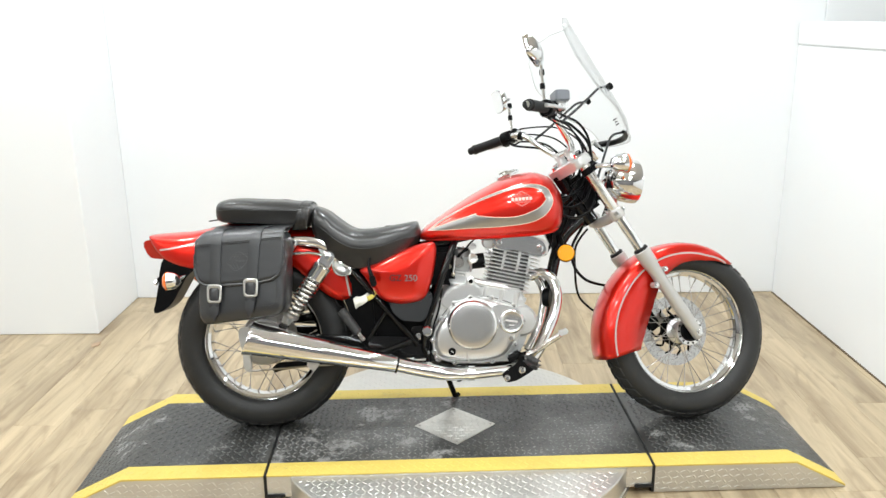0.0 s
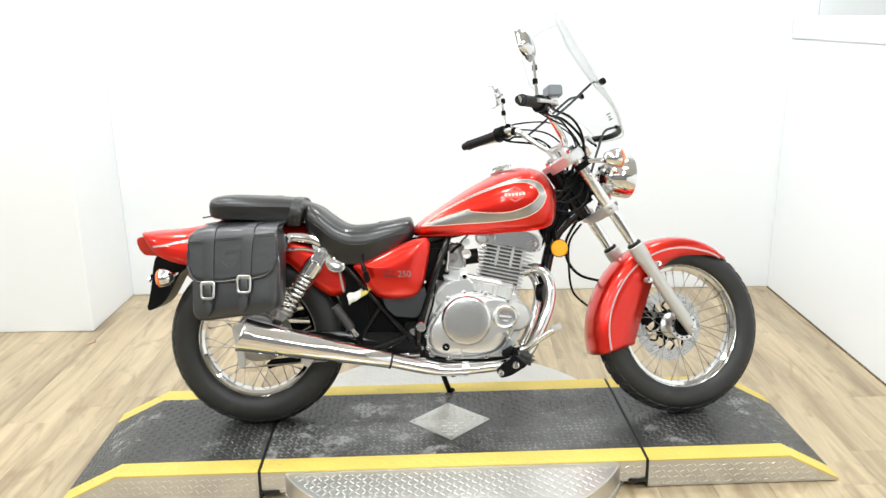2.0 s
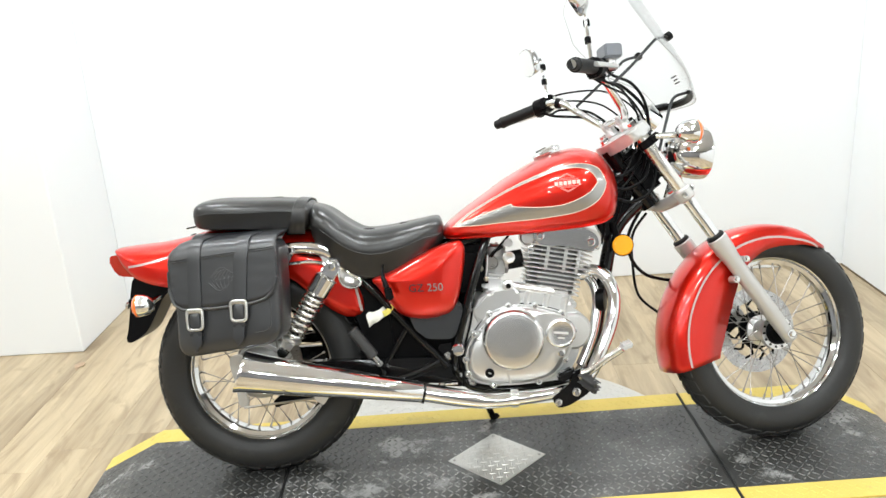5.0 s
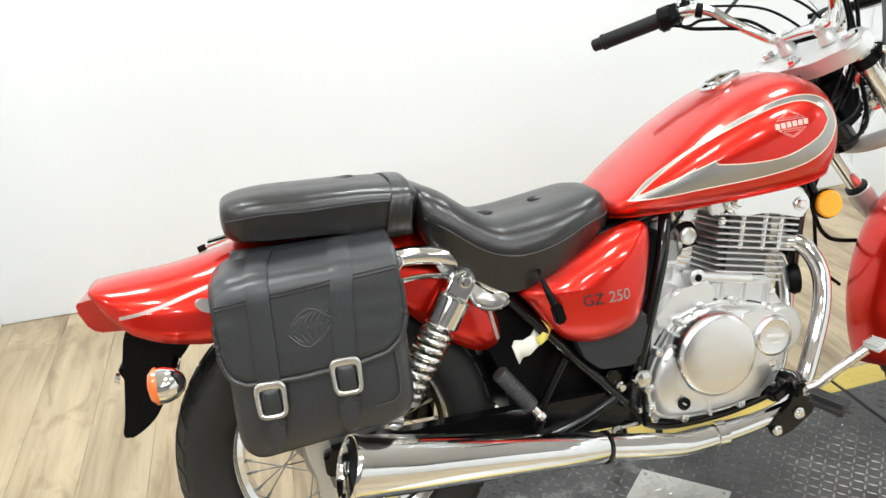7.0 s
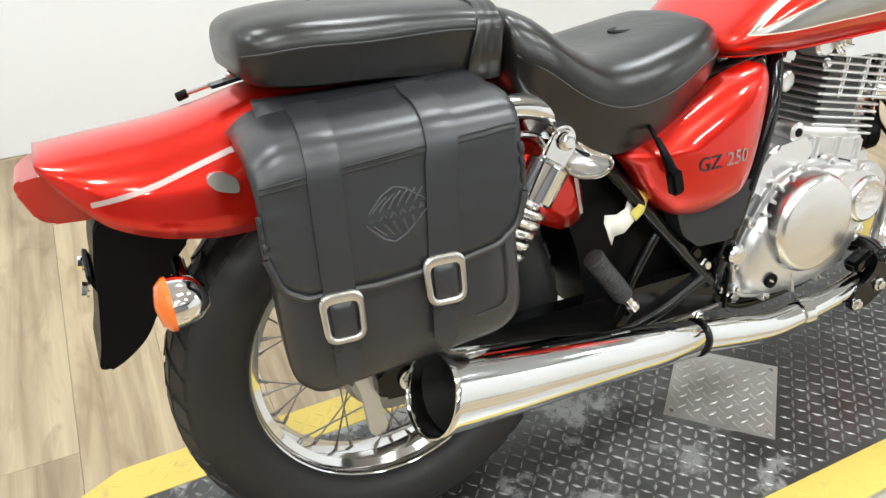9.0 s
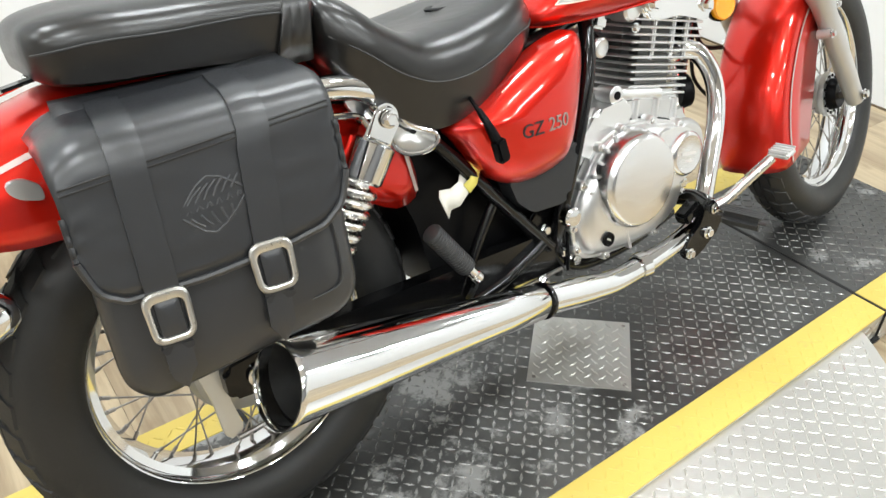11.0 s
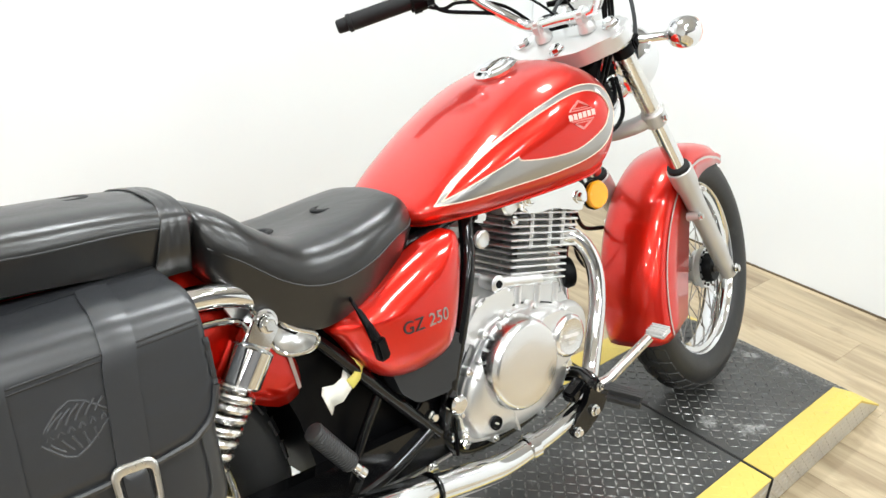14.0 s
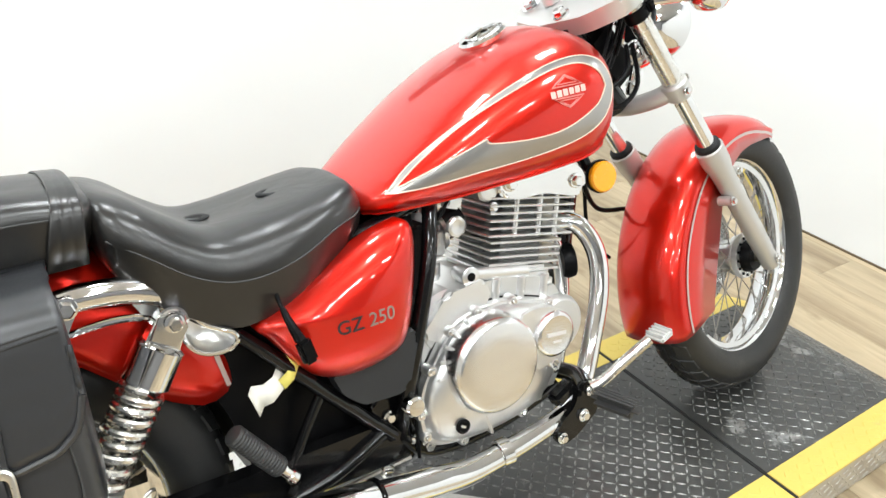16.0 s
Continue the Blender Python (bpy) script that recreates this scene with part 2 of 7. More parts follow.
MIRROR = material("mirror_glass", (0.9, 0.9, 0.9), 0.02, 1.0, 0.01, 4, rvar=0.01)
CLAMP = material("silver_clamp_paint", (0.66, 0.66, 0.65), 0.36, 0.6, 0.05, 14, 0.04, 260)
RESERVOIR = material("grey_reservoir_plastic", (0.17, 0.18, 0.20), 0.35, 0.0, 0.06, 20)
STRIPE = material("faded_silver_stripe", (0.55, 0.42, 0.39), 0.38, 0.45, 0.06, 20, coat=0.8)
BLUSH = material("faded_emblem_print", (0.76, 0.22, 0.19), 0.35, 0.1, 0.05, 20, coat=0.8)
PINKBAR = material("faded_lettering_print", (0.84, 0.52, 0.46), 0.35, 0.1, 0.05, 20, coat=0.8)
DIAL = material("dial_face", (0.34, 0.33, 0.31), 0.4, 0.0, 0.05, 10)
RIM = material("grey_rim", (0.42, 0.42, 0.42), 0.3, 0.0, 0.05, 10)
MARK = material("dark_print", (0.03, 0.03, 0.032), 0.5, 0.0, 0.05, 10)
PALE = material("pale_print", (0.72, 0.70, 0.68), 0.35, 0.3, 0.05, 10)
PAPER = material("paper_tag", (0.80, 0.78, 0.70), 0.7, 0.0, 0.08, 30)
YELLOWTAG = material("yellow_tag", (0.80, 0.70, 0.16), 0.6, 0.0, 0.08, 30)
BRASS = material("dull_alloy_lever", (0.62, 0.58, 0.46), 0.35, 0.9, 0.1, 20, 0.05, 200)
STEEL = material("spoke_steel", (0.36, 0.34, 0.32), 0.30, 1.0, 0.12, 20)
DISC = material("brake_disc_steel", (0.50, 0.50, 0.50), 0.28, 1.0, 0.08, 30)
DECK = material("worn_black_deck", (0.029, 0.029, 0.0275), 0.34, 0.0, 0.40, 7, 0.20, 90, rvar=0.12, ior=1.66, spots=(0.090, 0.0893, 0.0855), spot_scale=3.0, spot_cut=0.52, flecks=(0.26, 0.257, 0.248), fleck_scale=5, fleck_cut=0.575)
TREAD = material("worn_tread", (0.112, 0.112, 0.107), 0.28, 0.35, 0.5, 5, 0.1, 60, rvar=0.15, spots=(0.32, 0.317, 0.307), spot_scale=3.0, spot_cut=0.49)
YELLOW = material("yellow_deck_paint", (0.645, 0.49, 0.110), 0.46, 0.0, 0.08, 5, 0.08, 90, spots=(0.50, 0.38, 0.12), spot_scale=18, spot_cut=0.60, flecks=(0.22, 0.20, 0.15), fleck_scale=26, fleck_cut=0.69)
TREADPLATE = material("alloy_treadplate", (0.62, 0.61, 0.58), 0.36, 0.85, 0.10, 5, 0.06, 120, rvar=0.12, spots=(0.5, 0.48, 0.44), spot_scale=5, spot_cut=0.58)
SOOT = material("sooty_steel", (0.045, 0.044, 0.042), 0.5, 0.5, 0.3, 30, 0.1, 200)
GAP = material("black_rubber_seal", (0.010, 0.010, 0.010), 0.6, 0.0, 0.1, 20)
WALL = material("white_wall_paint", (0.815, 0.832, 0.845), 0.6, 0.0, 0.012, 1.2, 0.05, 140, rvar=0.06)
CEILING = material("white_ceiling_paint", (0.80, 0.80, 0.80), 0.75, 0.0, 0.02, 1.2, 0.05, 120)
# tone of the unseen west wall, set by the brightness it reflects
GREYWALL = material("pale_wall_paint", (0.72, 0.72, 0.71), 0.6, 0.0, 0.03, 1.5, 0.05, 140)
# tone of the unseen south wall, set to darken what the metal reflects
DARKWALL = material("dark_grey_wall_paint", (0.21, 0.21, 0.215), 0.6, 0.0, 0.03, 1.5, 0.05, 140)
LAMPBODY = material("white_lamp_body", (0.8, 0.8, 0.8), 0.4, 0.0, 0.02, 5)


def shield_material():
    """Thin clear plastic: mostly see-through, glossy by Fresnel."""
    m = bpy.data.materials.new("clear_plastic")
    m.use_nodes = True
    nt = m.node_tree
    out = nt.nodes["Material Output"]
    nt.nodes.remove(nt.nodes["Principled BSDF"])
    tr, gl = nt.nodes.new("ShaderNodeBsdfTransparent"), nt.nodes.new("ShaderNodeBsdfGlossy")
    lw, pw, mx = nt.nodes.new("ShaderNodeLayerWeight"), nt.nodes.new("ShaderNodeMath"), nt.nodes.new("ShaderNodeMixShader")
    pw.operation = "POWER"
    pw.inputs[1].default_value = 4.0
    tr.inputs[0].default_value = (0.945, 0.95, 0.95, 1)
    gl.inputs["Roughness"].default_value = 0.05
    lw.inputs[0].default_value = 0.45
    nt.links.new(lw.outputs["Facing"], pw.inputs[0])
    nt.links.new(pw.outputs[0], mx.inputs[0])
    nt.links.new(tr.outputs[0], mx.inputs[1])
    nt.links.new(gl.outputs[0], mx.inputs[2])
    nt.links.new(mx.outputs[0], out.inputs[0])
    return m


GLASS = shield_material()


def plank_material():
    """Pale oak vinyl: long grain, a knot here and there, each plank its own shade."""
    m = bpy.data.materials.new("oak_planks")
    m.use_nodes = True
    nt = m.node_tree
    b = nt.nodes["Principled BSDF"]
    N, Lk = nt.nodes.new, nt.links.new
    tc, oi = N("ShaderNodeTexCoord"), N("ShaderNodeObjectInfo")
    add = N("ShaderNodeVectorMath")
    add.operation = "MULTIPLY_ADD"
    add.inputs[1].default_value = (1, 1, 1)
    mul = N("ShaderNodeVectorMath")
    mul.operation = "SCALE"
    mul.inputs["Scale"].default_value = 1.0
    comb = N("ShaderNodeCombineXYZ")
    sc = N("ShaderNodeMath")
    sc.operation = "MULTIPLY"
    sc.inputs[1].default_value = 60.0
    Lk(oi.outputs["Random"], sc.inputs[0])
    Lk(sc.outputs[0], comb.inputs[0])
    Lk(sc.outputs[0], comb.inputs[2])
    Lk(tc.outputs["Object"], add.inputs[0])
    Lk(comb.outputs[0], add.inputs[2])
    mp = N("ShaderNodeMapping")
    mp.inputs["Scale"].default_value = (26, 1.6, 1)
    Lk(add.outputs[0], mp.inputs[0])
    grain = N("ShaderNodeTexNoise")
    grain.inputs["Scale"].default_value, grain.inputs["Detail"].default_value = 1.0, 7
    grain.inputs["Roughness"].default_value, grain.inputs["Distortion"].default_value = 0.62, 0.7
    Lk(mp.outputs[0], grain.inputs["Vector"])
    mp2 = N("ShaderNodeMapping")
    mp2.inputs["Scale"].default_value = (7, 1.1, 1)
    Lk(add.outputs[0], mp2.inputs[0])
    cloud = N("ShaderNodeTexNoise")
    cloud.inputs["Scale"].default_value, cloud.inputs["Detail"].default_value = 1.0, 3
    Lk(mp2.outputs[0], cloud.inputs["Vector"])
    ramp = N("ShaderNodeValToRGB")
    ramp.color_ramp.elements[0].position, ramp.color_ramp.elements[0].color = 0.34, (0.215, 0.15, 0.084, 1)
    ramp.color_ramp.elements[1].position, ramp.color_ramp.elements[1].color = 0.70, (0.58, 0.468, 0.305, 1)
    e = ramp.color_ramp.elements.new(0.5)
    e.color = (0.400, 0.312, 0.195, 1)
    mixf = N("ShaderNodeMath")
    mixf.operation = "MULTIPLY_ADD"
    mixf.inputs[1].default_value = 0.55
    half = N("ShaderNodeMath")
    half.operation = "MULTIPLY"
    half.inputs[1].default_value = 0.45
    Lk(cloud.outputs[0], half.inputs[0])
    Lk(grain.outputs[0], mixf.inputs[0])
    Lk(half.outputs[0], mixf.inputs[2])
    Lk(mixf.outputs[0], ramp.inputs[0])
    mp3 = N("ShaderNodeMapping")
    mp3.inputs["Scale"].default_value = (13, 4.5, 1)
    Lk(add.outputs[0], mp3.inputs[0])
    blot = N("ShaderNodeTexNoise")
    blot.inputs["Scale"].default_value, blot.inputs["Detail"].default_value, blot.inputs["Distortion"].default_value = 1.0, 5, 1.2
    Lk(mp3.outputs[0], blot.inputs["Vector"])
    br = N("ShaderNodeMapRange")
    br.inputs[1].default_value, br.inputs[2].default_value, br.inputs[4].default_value = 0.54, 0.74, 0.75
    Lk(blot.outputs[0], br.inputs[0])
    knot = N("ShaderNodeMix")
    knot.data_type = "RGBA"
    knot.inputs[7].default_value = (0.235, 0.165, 0.092, 1)
    Lk(br.outputs[0], knot.inputs[0])
    Lk(ramp.outputs[0], knot.inputs[6])
    hsv = N("ShaderNodeHueSaturation")
    mr = N("ShaderNodeMapRange")
    mr.inputs[3].default_value, mr.inputs[4].default_value = 0.92, 1.10
    Lk(oi.outputs["Random"], mr.inputs[0])
    Lk(mr.outputs[0], hsv.inputs["Value"])
    Lk(knot.outputs[2], hsv.inputs["Color"])
    Lk(hsv.outputs[0], b.inputs["Base Color"])
    rr = N("ShaderNodeMapRange")
    rr.inputs[3].default_value, rr.inputs[4].default_value = 0.24, 0.42
    Lk(grain.outputs[0], rr.inputs[0])
    Lk(rr.outputs[0], b.inputs["Roughness"])
    bp = N("ShaderNodeBump")
    b.inputs["IOR"].default_value = 1.6
    bp.inputs["Strength"].default_value, bp.inputs["Distance"].default_value = 0.12, 0.001
    Lk(grain.outputs[0], bp.inputs["Height"])
    Lk(bp.outputs[0], b.inputs["Normal"])
    return m


OAK = plank_material()
UNDER = material("dark_underlay", (0.13, 0.095, 0.06), 0.8, 0.0, 0.1, 6)

# ---- the room ----
ROOM = pose(-0.955, 1.645, 0, 0, 0, -1.90)      # the back wall's left corner
BACK = 3.410                                     # the back wall's length


def wall(name, x0, y0, x1, y1, z0, z1, label, mat=None):
    bm = box((abs(x1 - x0), abs(y1 - y0), z1 - z0), pose((x0 + x1) / 2, (y0 + y1) / 2, (z0 + z1) / 2), 0.004, seg=1)
    ob = part(name, bm, mat or WALL, None, label, basis=ROOM)
    return tagged(ob, label, "wall", kind="structure")


wall("wall_north", -0.05, 0.0, BACK + 0.12, 0.12, 0, CEIL, "smooth white painted back wall")
wall("wall_pillar", -3.2, -0.522, -0.05, 0.12, 0, CEIL, "white painted wall block standing forward beside the back wall")
wall("wall_east_low", BACK, -6.0, BACK + 0.12, -0.002, 0, 1.31, "white half-height partition wall")
wall("wall_far_east", 6.0, -7.5, 6.12, 0.12, 0, CEIL, "plain white wall beyond the partition")
wall("wall_north_far", BACK + 0.122, 0.0, 5.998, 0.12, 0, CEIL, "plain white wall beyond the partition")
# added out of view; its pale tone lifts fill and reflections on the bike
wall("wall_west", -3.32, -7.5, -3.202, 0.12, 0, CEIL, "unseen pale side wall, added for bright reflections", GREYWALL)
# added behind the camera, out of view, to give the bike dark reflections
wall("wall_south", -3.32, -7.62, 6.12, -7.502, 0, CEIL, "unseen dark grey wall behind the camera, added for dark reflections", DARKWALL)
cap = part("ledge", box((0.135, 5.99, 0.110), pose(BACK + 0.0605, -3.0, 1.3652), 0.006), WALL, None, "", basis=ROOM)
tagged(cap, "white painted ledge capping the partition wall", "ledge", kind="structure")
ceil = part("ceiling", box((9.5, 7.8, 0.1), pose(1.4, -3.72, CEIL + 0.05)), CEILING, None, "", basis=ROOM)
tagged(ceil, "plain white painted ceiling", "ceiling", kind="structure")
joint = part("trim", box((0.006, 5.98, 0.006), pose(BACK - 0.003, -3.0, 0.003)), UNDER, None, "", basis=ROOM)
tagged(joint, "thin dark joint at the foot of the partition wall", "trim", kind="structure")

for i, (x, y) in enumerate(LAMPS):
    lp = thing("ceiling_lamp", "white square ceiling panel lamp, lit", "lamp", pose(x, y, CEIL), group="ceiling lamps")
    part("lamp_frame", box((0.36, 0.36, 0.03), pose(0, 0, -0.015), 0.004), LAMPBODY, lp)
    light = bpy.data.lights.new("lamp_light", "AREA")
    light.shape, light.size, light.energy, light.color = "SQUARE", 0.30, LAMP_WATTS, (0.92, 0.978, 1.0)
    lo = new("lamp_light", light)
    lo.location = (x, y, CEIL - 0.034)

# ---- the motorcycle ----
DECK_Z = 0.10
LEAN = 13.5
BIKE = pose(0, -0.02, DECK_Z, -LEAN, 0, 0)
bike = thing("motorcycle", "red cruiser motorcycle with chrome trim leaning on its side stand", "motorcycle", BIKE)

RAKE, STEER = radians(33.6), radians(12)
AXLE_F = Vector((1.455, 0, 0.294))
AXLE_R = Vector((0.0, 0, 0.296))
UPFORK = Vector((-math.sin(RAKE), 0, math.cos(RAKE)))
FWD = Vector((math.cos(RAKE), 0, math.sin(RAKE)))
PIVOT = AXLE_F - FWD * 0.05
TURN = Matrix.Translation((0, -0.008, 0)) @ Matrix.Translation(PIVOT) @ Matrix.Rotation(STEER, 4, UPFORK) @ Matrix.Translation(-PIVOT)


def fork_at(s, w=0.0, f=0.0):
    """A point s along the fork from the axle, w across and f ahead."""
    return AXLE_F + UPFORK * s + FWD * f + Vector((0, w, 0))


def steered(name, bm, mat, parent=bike, label="", sharp=35):
    return part(name, moved(bm, TURN), mat, parent, label, sharp)


# wheels
def wheel(name, m, tyre_r, tyre_w, rim_r, hub_r, hub_w, label, seed):
    hub = part(name, turned([(-hub_w, 0.02), (-hub_w, hub_r * 0.9), (-hub_w + 0.006, hub_r), (-hub_w + 0.014, hub_r), (-hub_w + 0.02, hub_r * 0.72), (hub_w - 0.02, hub_r * 0.72),
                            (hub_w - 0.014, hub_r), (hub_w - 0.006, hub_r), (hub_w, hub_r * 0.9), (hub_w, 0.02)], (0, 0, 0), (0, 1, 0), 36), ALLOY, bike, label, basis=m)
    hw = tyre_w / 2
    bead = rim_r - 0.004
    prof = [(-hw * 0.66, bead), (-hw * 0.86, bead + 0.012), (-hw, bead + (tyre_r - bead) * 0.38), (-hw * 0.97, bead + (tyre_r - bead) * 0.62), (-hw * 0.86, tyre_r - 0.022), (-hw * 0.62, tyre_r - 0.009), (-hw * 0.33, tyre_r - 0.002), (0, tyre_r)]
    prof = prof + [(-a, r) for a, r in prof[-2::-1]]
    prof += [(hw * 0.5, bead - 0.002), (-hw * 0.5, bead - 0.002)]
    bm = turned(prof, (0, 0, 0), (0, 1, 0), 96, closed=True)
    part("tyre", bm, RUBBER, hub, "black road tyre with grooved tread", 50)
    # tread blocks standing a little proud between the grooves
    tb = bmesh.new()
    rnd = random.Random(seed)
    n = 40
    for i in range(n):
        for side in (-1, 1):
            for row, (a0, a1) in enumerate(((0.06, 0.33), (0.39, 0.74))):
                th0 = 2 * math.pi * (i + 0.12 + 0.3 * row + (0.5 if side > 0 else 0)) / n
                th1 = th0 + 2 * math.pi * 0.66 / n
                vs = []
                for (aa, th) in ((a0, th0), (a1, th0 + 0.05), (a1, th1 + 0.05), (a0, th1)):
                    q = aa
                    rr = (tyre_r if q < 0.05 else np.interp(q, [0, 0.33, 0.62, 0.86], [tyre_r, tyre_r - 0.002, tyre_r - 0.009, tyre_r - 0.022])) + 0.0040
                    vs.append((side * q * hw, th, rr))
                top = [tb.verts.new((r * math.cos(t), a, r * math.sin(t))) for a, t, r in vs]
                low = [tb.verts.new(((r - 0.005) * math.cos(t), a, (r - 0.005) * math.sin(t))) for a, t, r in vs]
                tb.faces.new(top)
                for j in range(4):
                    tb.faces.new((top[j], low[j], low[(j + 1) % 4], top[(j + 1) % 4]))
    tagged(part("tread", tb, RUBBER, hub, "shallow tread blocks of the tyre", 20), kind="stuff")
    rw = hw * 0.66
    rim = [(-rw, rim_r + 0.008), (-rw - 0.003, rim_r + 0.004), (-rw, rim_r - 0.004), (-rw * 0.9, rim_r - 0.008), (-rw * 0.72, rim_r - 0.010), (-rw * 0.6, rim_r - 0.020), (-rw * 0.3, rim_r - 0.023), (0, rim_r - 0.0245)]
    rim = rim + [(-a, r) for a, r in rim[-2::-1]]
    rim += [(rw * 0.8, rim_r + 0.006), (-rw * 0.8, rim_r + 0.006)]
    part("rim", turned(rim, (0, 0, 0), (0, 1, 0), 96, closed=True), CHROME, hub, "chrome spoked rim")
    spoke0 = None
    for i in range(36):
        side = 1 if i % 2 else -1
        th = 2 * math.pi * i / 36
        lead = 0.62 * (1 if (i // 2) % 2 else -1)
        a = Vector((hub_r * 0.93 * math.cos(th + lead), side * (hub_w - 0.010), hub_r * 0.93 * math.sin(th + lead)))
        b = Vector(((rim_r - 0.022) * math.cos(th), side * 0.006, (rim_r - 0.022) * math.sin(th)))
        d = b - a
        mm = Matrix.Translation(a) @ d.to_track_quat("Z", "Y").to_matrix().to_4x4()
        if spoke0 is None:
            ln = d.length
            sb = tube([(0, 0, 0), (0, 0, ln)], 0.0014, 6, smooth=False)
            tube([(0, 0, ln - 0.014), (0, 0, ln)], 0.0030, 6, smooth=False, bm=sb)
            spoke0 = part("spoke", sb, STEEL, hub, basis=mm)
        else:
            again(spoke0, mm, hub)
    vb = tube([((rim_r - 0.02) * math.cos(2.5), 0.004, (rim_r - 0.02) * math.sin(2.5)), ((rim_r - 0.055) * math.cos(2.46), -0.010, (rim_r - 0.055) * math.sin(2.46))], 0.004, 8, smooth=False)
    part("valve", vb, PLASTIC, hub)
    return hub


front_wheel = wheel("front_wheel", TURN @ Matrix.Translation(AXLE_F + Vector((0.002, 0, 0.002))), 0.297, 0.108, 0.216, 0.045, 0.040, "spoked front wheel", 1)
rear_wheel = wheel("rear_wheel", Matrix.Translation(AXLE_R), 0.296, 0.128, 0.203, 0.075, 0.050, "spoked rear wheel", 2)

# front brake disc on the far side, black hub cap and axle on the near side
db = bmesh.new()
turned([(0.058, 0.085), (0.058, 0.125), (0.062, 0.125), (0.062, 0.085)], (0, 0, 0), (0, 1, 0), 48, db, True)
part("brake_disc", db, DISC, front_wheel, "steel brake disc")
cb = turned([(0.050, 0.03), (0.050, 0.056), (0.058, 0.056), (0.058, 0.03)], (0, 0, 0), (0, 1, 0), 32, closed=True)
carrier = part("disc_carrier", cb, PLASTIC, front_wheel, "black disc carrier")
blade = None
for i in range(12):
    m = Matrix.Rotation(2 * math.pi * i / 12, 4, "Y")
    if blade is None:
        blade = part("carrier_arm", tube([(0.050, 0.056, 0.0), (0.068, 0.060, 0.020), (0.090, 0.060, 0.004)], 0.0038, 6, 4), PLASTIC, carrier, basis=m)
    else:
        again(blade, m, carrier)
part("hub_flange", turned([(-0.052, 0.028), (-0.052, 0.048), (-0.044, 0.050), (-0.040, 0.050), (-0.040, 0.028)], (0, 0, 0), (0, 1, 0), 32, closed=True), ALLOY, front_wheel)
part("drive_cap", turned([(-0.072, 0.012), (-0.072, 0.030), (-0.066, 0.034), (-0.052, 0.036), (-0.048, 0.036)], (0, 0, 0), (0, 1, 0), 28), PLASTIC, front_wheel, "black hub cap")
hb = bmesh.new()
for i in range(14):
    a = 2 * math.pi * i / 14
    turned([(-0.055, 0.0035), (-0.051, 0.0035)], (0.042 * math.cos(a), 0, 0.042 * math.sin(a)), (0, 1, 0), 8, hb)
part("hub_rivets", hb, PLASTIC, front_wheel)
steered("axle", tube([AXLE_F + Vector((0, -0.108, 0)), AXLE_F + Vector((0, 0.108, 0))], 0.009, 12, smooth=False), STEEL, label="steel front axle")
steered("brake_caliper", box((0.05, 0.045, 0.085), Matrix.Translation(AXLE_F + Vector((-0.095, 0.066, 0.045))) @ pose(0, 0, 0, 0, -35, 0), 0.010), PLASTIC, label="black brake caliper")

# forks
for w in (-0.100, 0.100):
    near = w < 0
    sl = turned([(-0.022, 0.014), (-0.018, 0.019), (0.02, 0.0200), (0.06, 0.0212), (0.22, 0.0218), (0.27, 0.0232), (0.295, 0.0275), (0.335, 0.0280), (0.338, 0.024)], fork_at(0, w), UPFORK, 28)
    leg = steered("fork_leg", sl, FORKGREY, label="satin grey fork slider")
    part("stanchion", moved(turned([(0.330, 0.0172), (0.70, 0.0172)], fork_at(0, w), UPFORK, 28), TURN), CHROME, leg, "polished steel fork tube")
    part("dust_seal", moved(turned([(0.336, 0.025), (0.345, 0.0245), (0.348, 0.020)], fork_at(0, w), UPFORK, 28), TURN), GRIP, leg)
    part("fork_cover", moved(turned([(0.506, 0.0180), (0.508, 0.0188), (0.680, 0.0188), (0.684, 0.0180)], fork_at(0, w), UPFORK, 28), TURN), SATIN, leg)
    o = -0.022 if near else 0.022
    bolt_at(fork_at(0.0, w + o), (0, w, 0), leg, 0.009, m=TURN)
    bolt_at(fork_at(0.215, w + o * 0.65, -0.030), (0, w, 0), leg, 0.007, m=TURN)
    bolt_at(fork_at(0.240, w + o * 0.65, 0.030), (0, w, 0), leg, 0.006, m=TURN)
    for s_, f_, r_ in ((0.215, -0.030, 0.010), (0.240, 0.030, 0.009)):
        part("fork_lug", moved(turned([(-0.014, r_), (0.014, r_)], fork_at(s_, w, f_), (0, 1, 0), 12), TURN), FORKGREY, leg)
FORKFRAME = Matrix.Translation(AXLE_F) @ Matrix(((FWD.x, 0, UPFORK.x, 0), (0, 1, 0, 0), (FWD.z, 0, UPFORK.z, 0), (0, 0, 0, 1)))
# clamps in the fork's own frame: x ahead, y across, z up the fork
lc = tube([(0.0, -0.100, 0.490), (-0.018, -0.062, 0.484), (-0.030, 0.0, 0.482), (-0.018, 0.062, 0.484), (0.0, 0.100, 0.490)], 0.0175, 18, 6)
for w in (-0.100, 0.100):
    turned([(0.470, 0.022), (0.474, 0.0255), (0.502, 0.0255), (0.506, 0.022)], (0, w, 0), (0, 0, 1), 24, lc)
lower = steered("lower_clamp", moved(lc, FORKFRAME), FORKGREY, label="grey lower fork clamp")
for w in (-0.126, 0.126):
    bolt_at((-0.012, w, 0.490), (0, w, 0), lower, 0.006, m=TURN @ FORKFRAME)
    bolt_at((0.026, w * 0.85, 0.490), (1, 0, 0), lower, 0.006, m=TURN @ FORKFRAME)
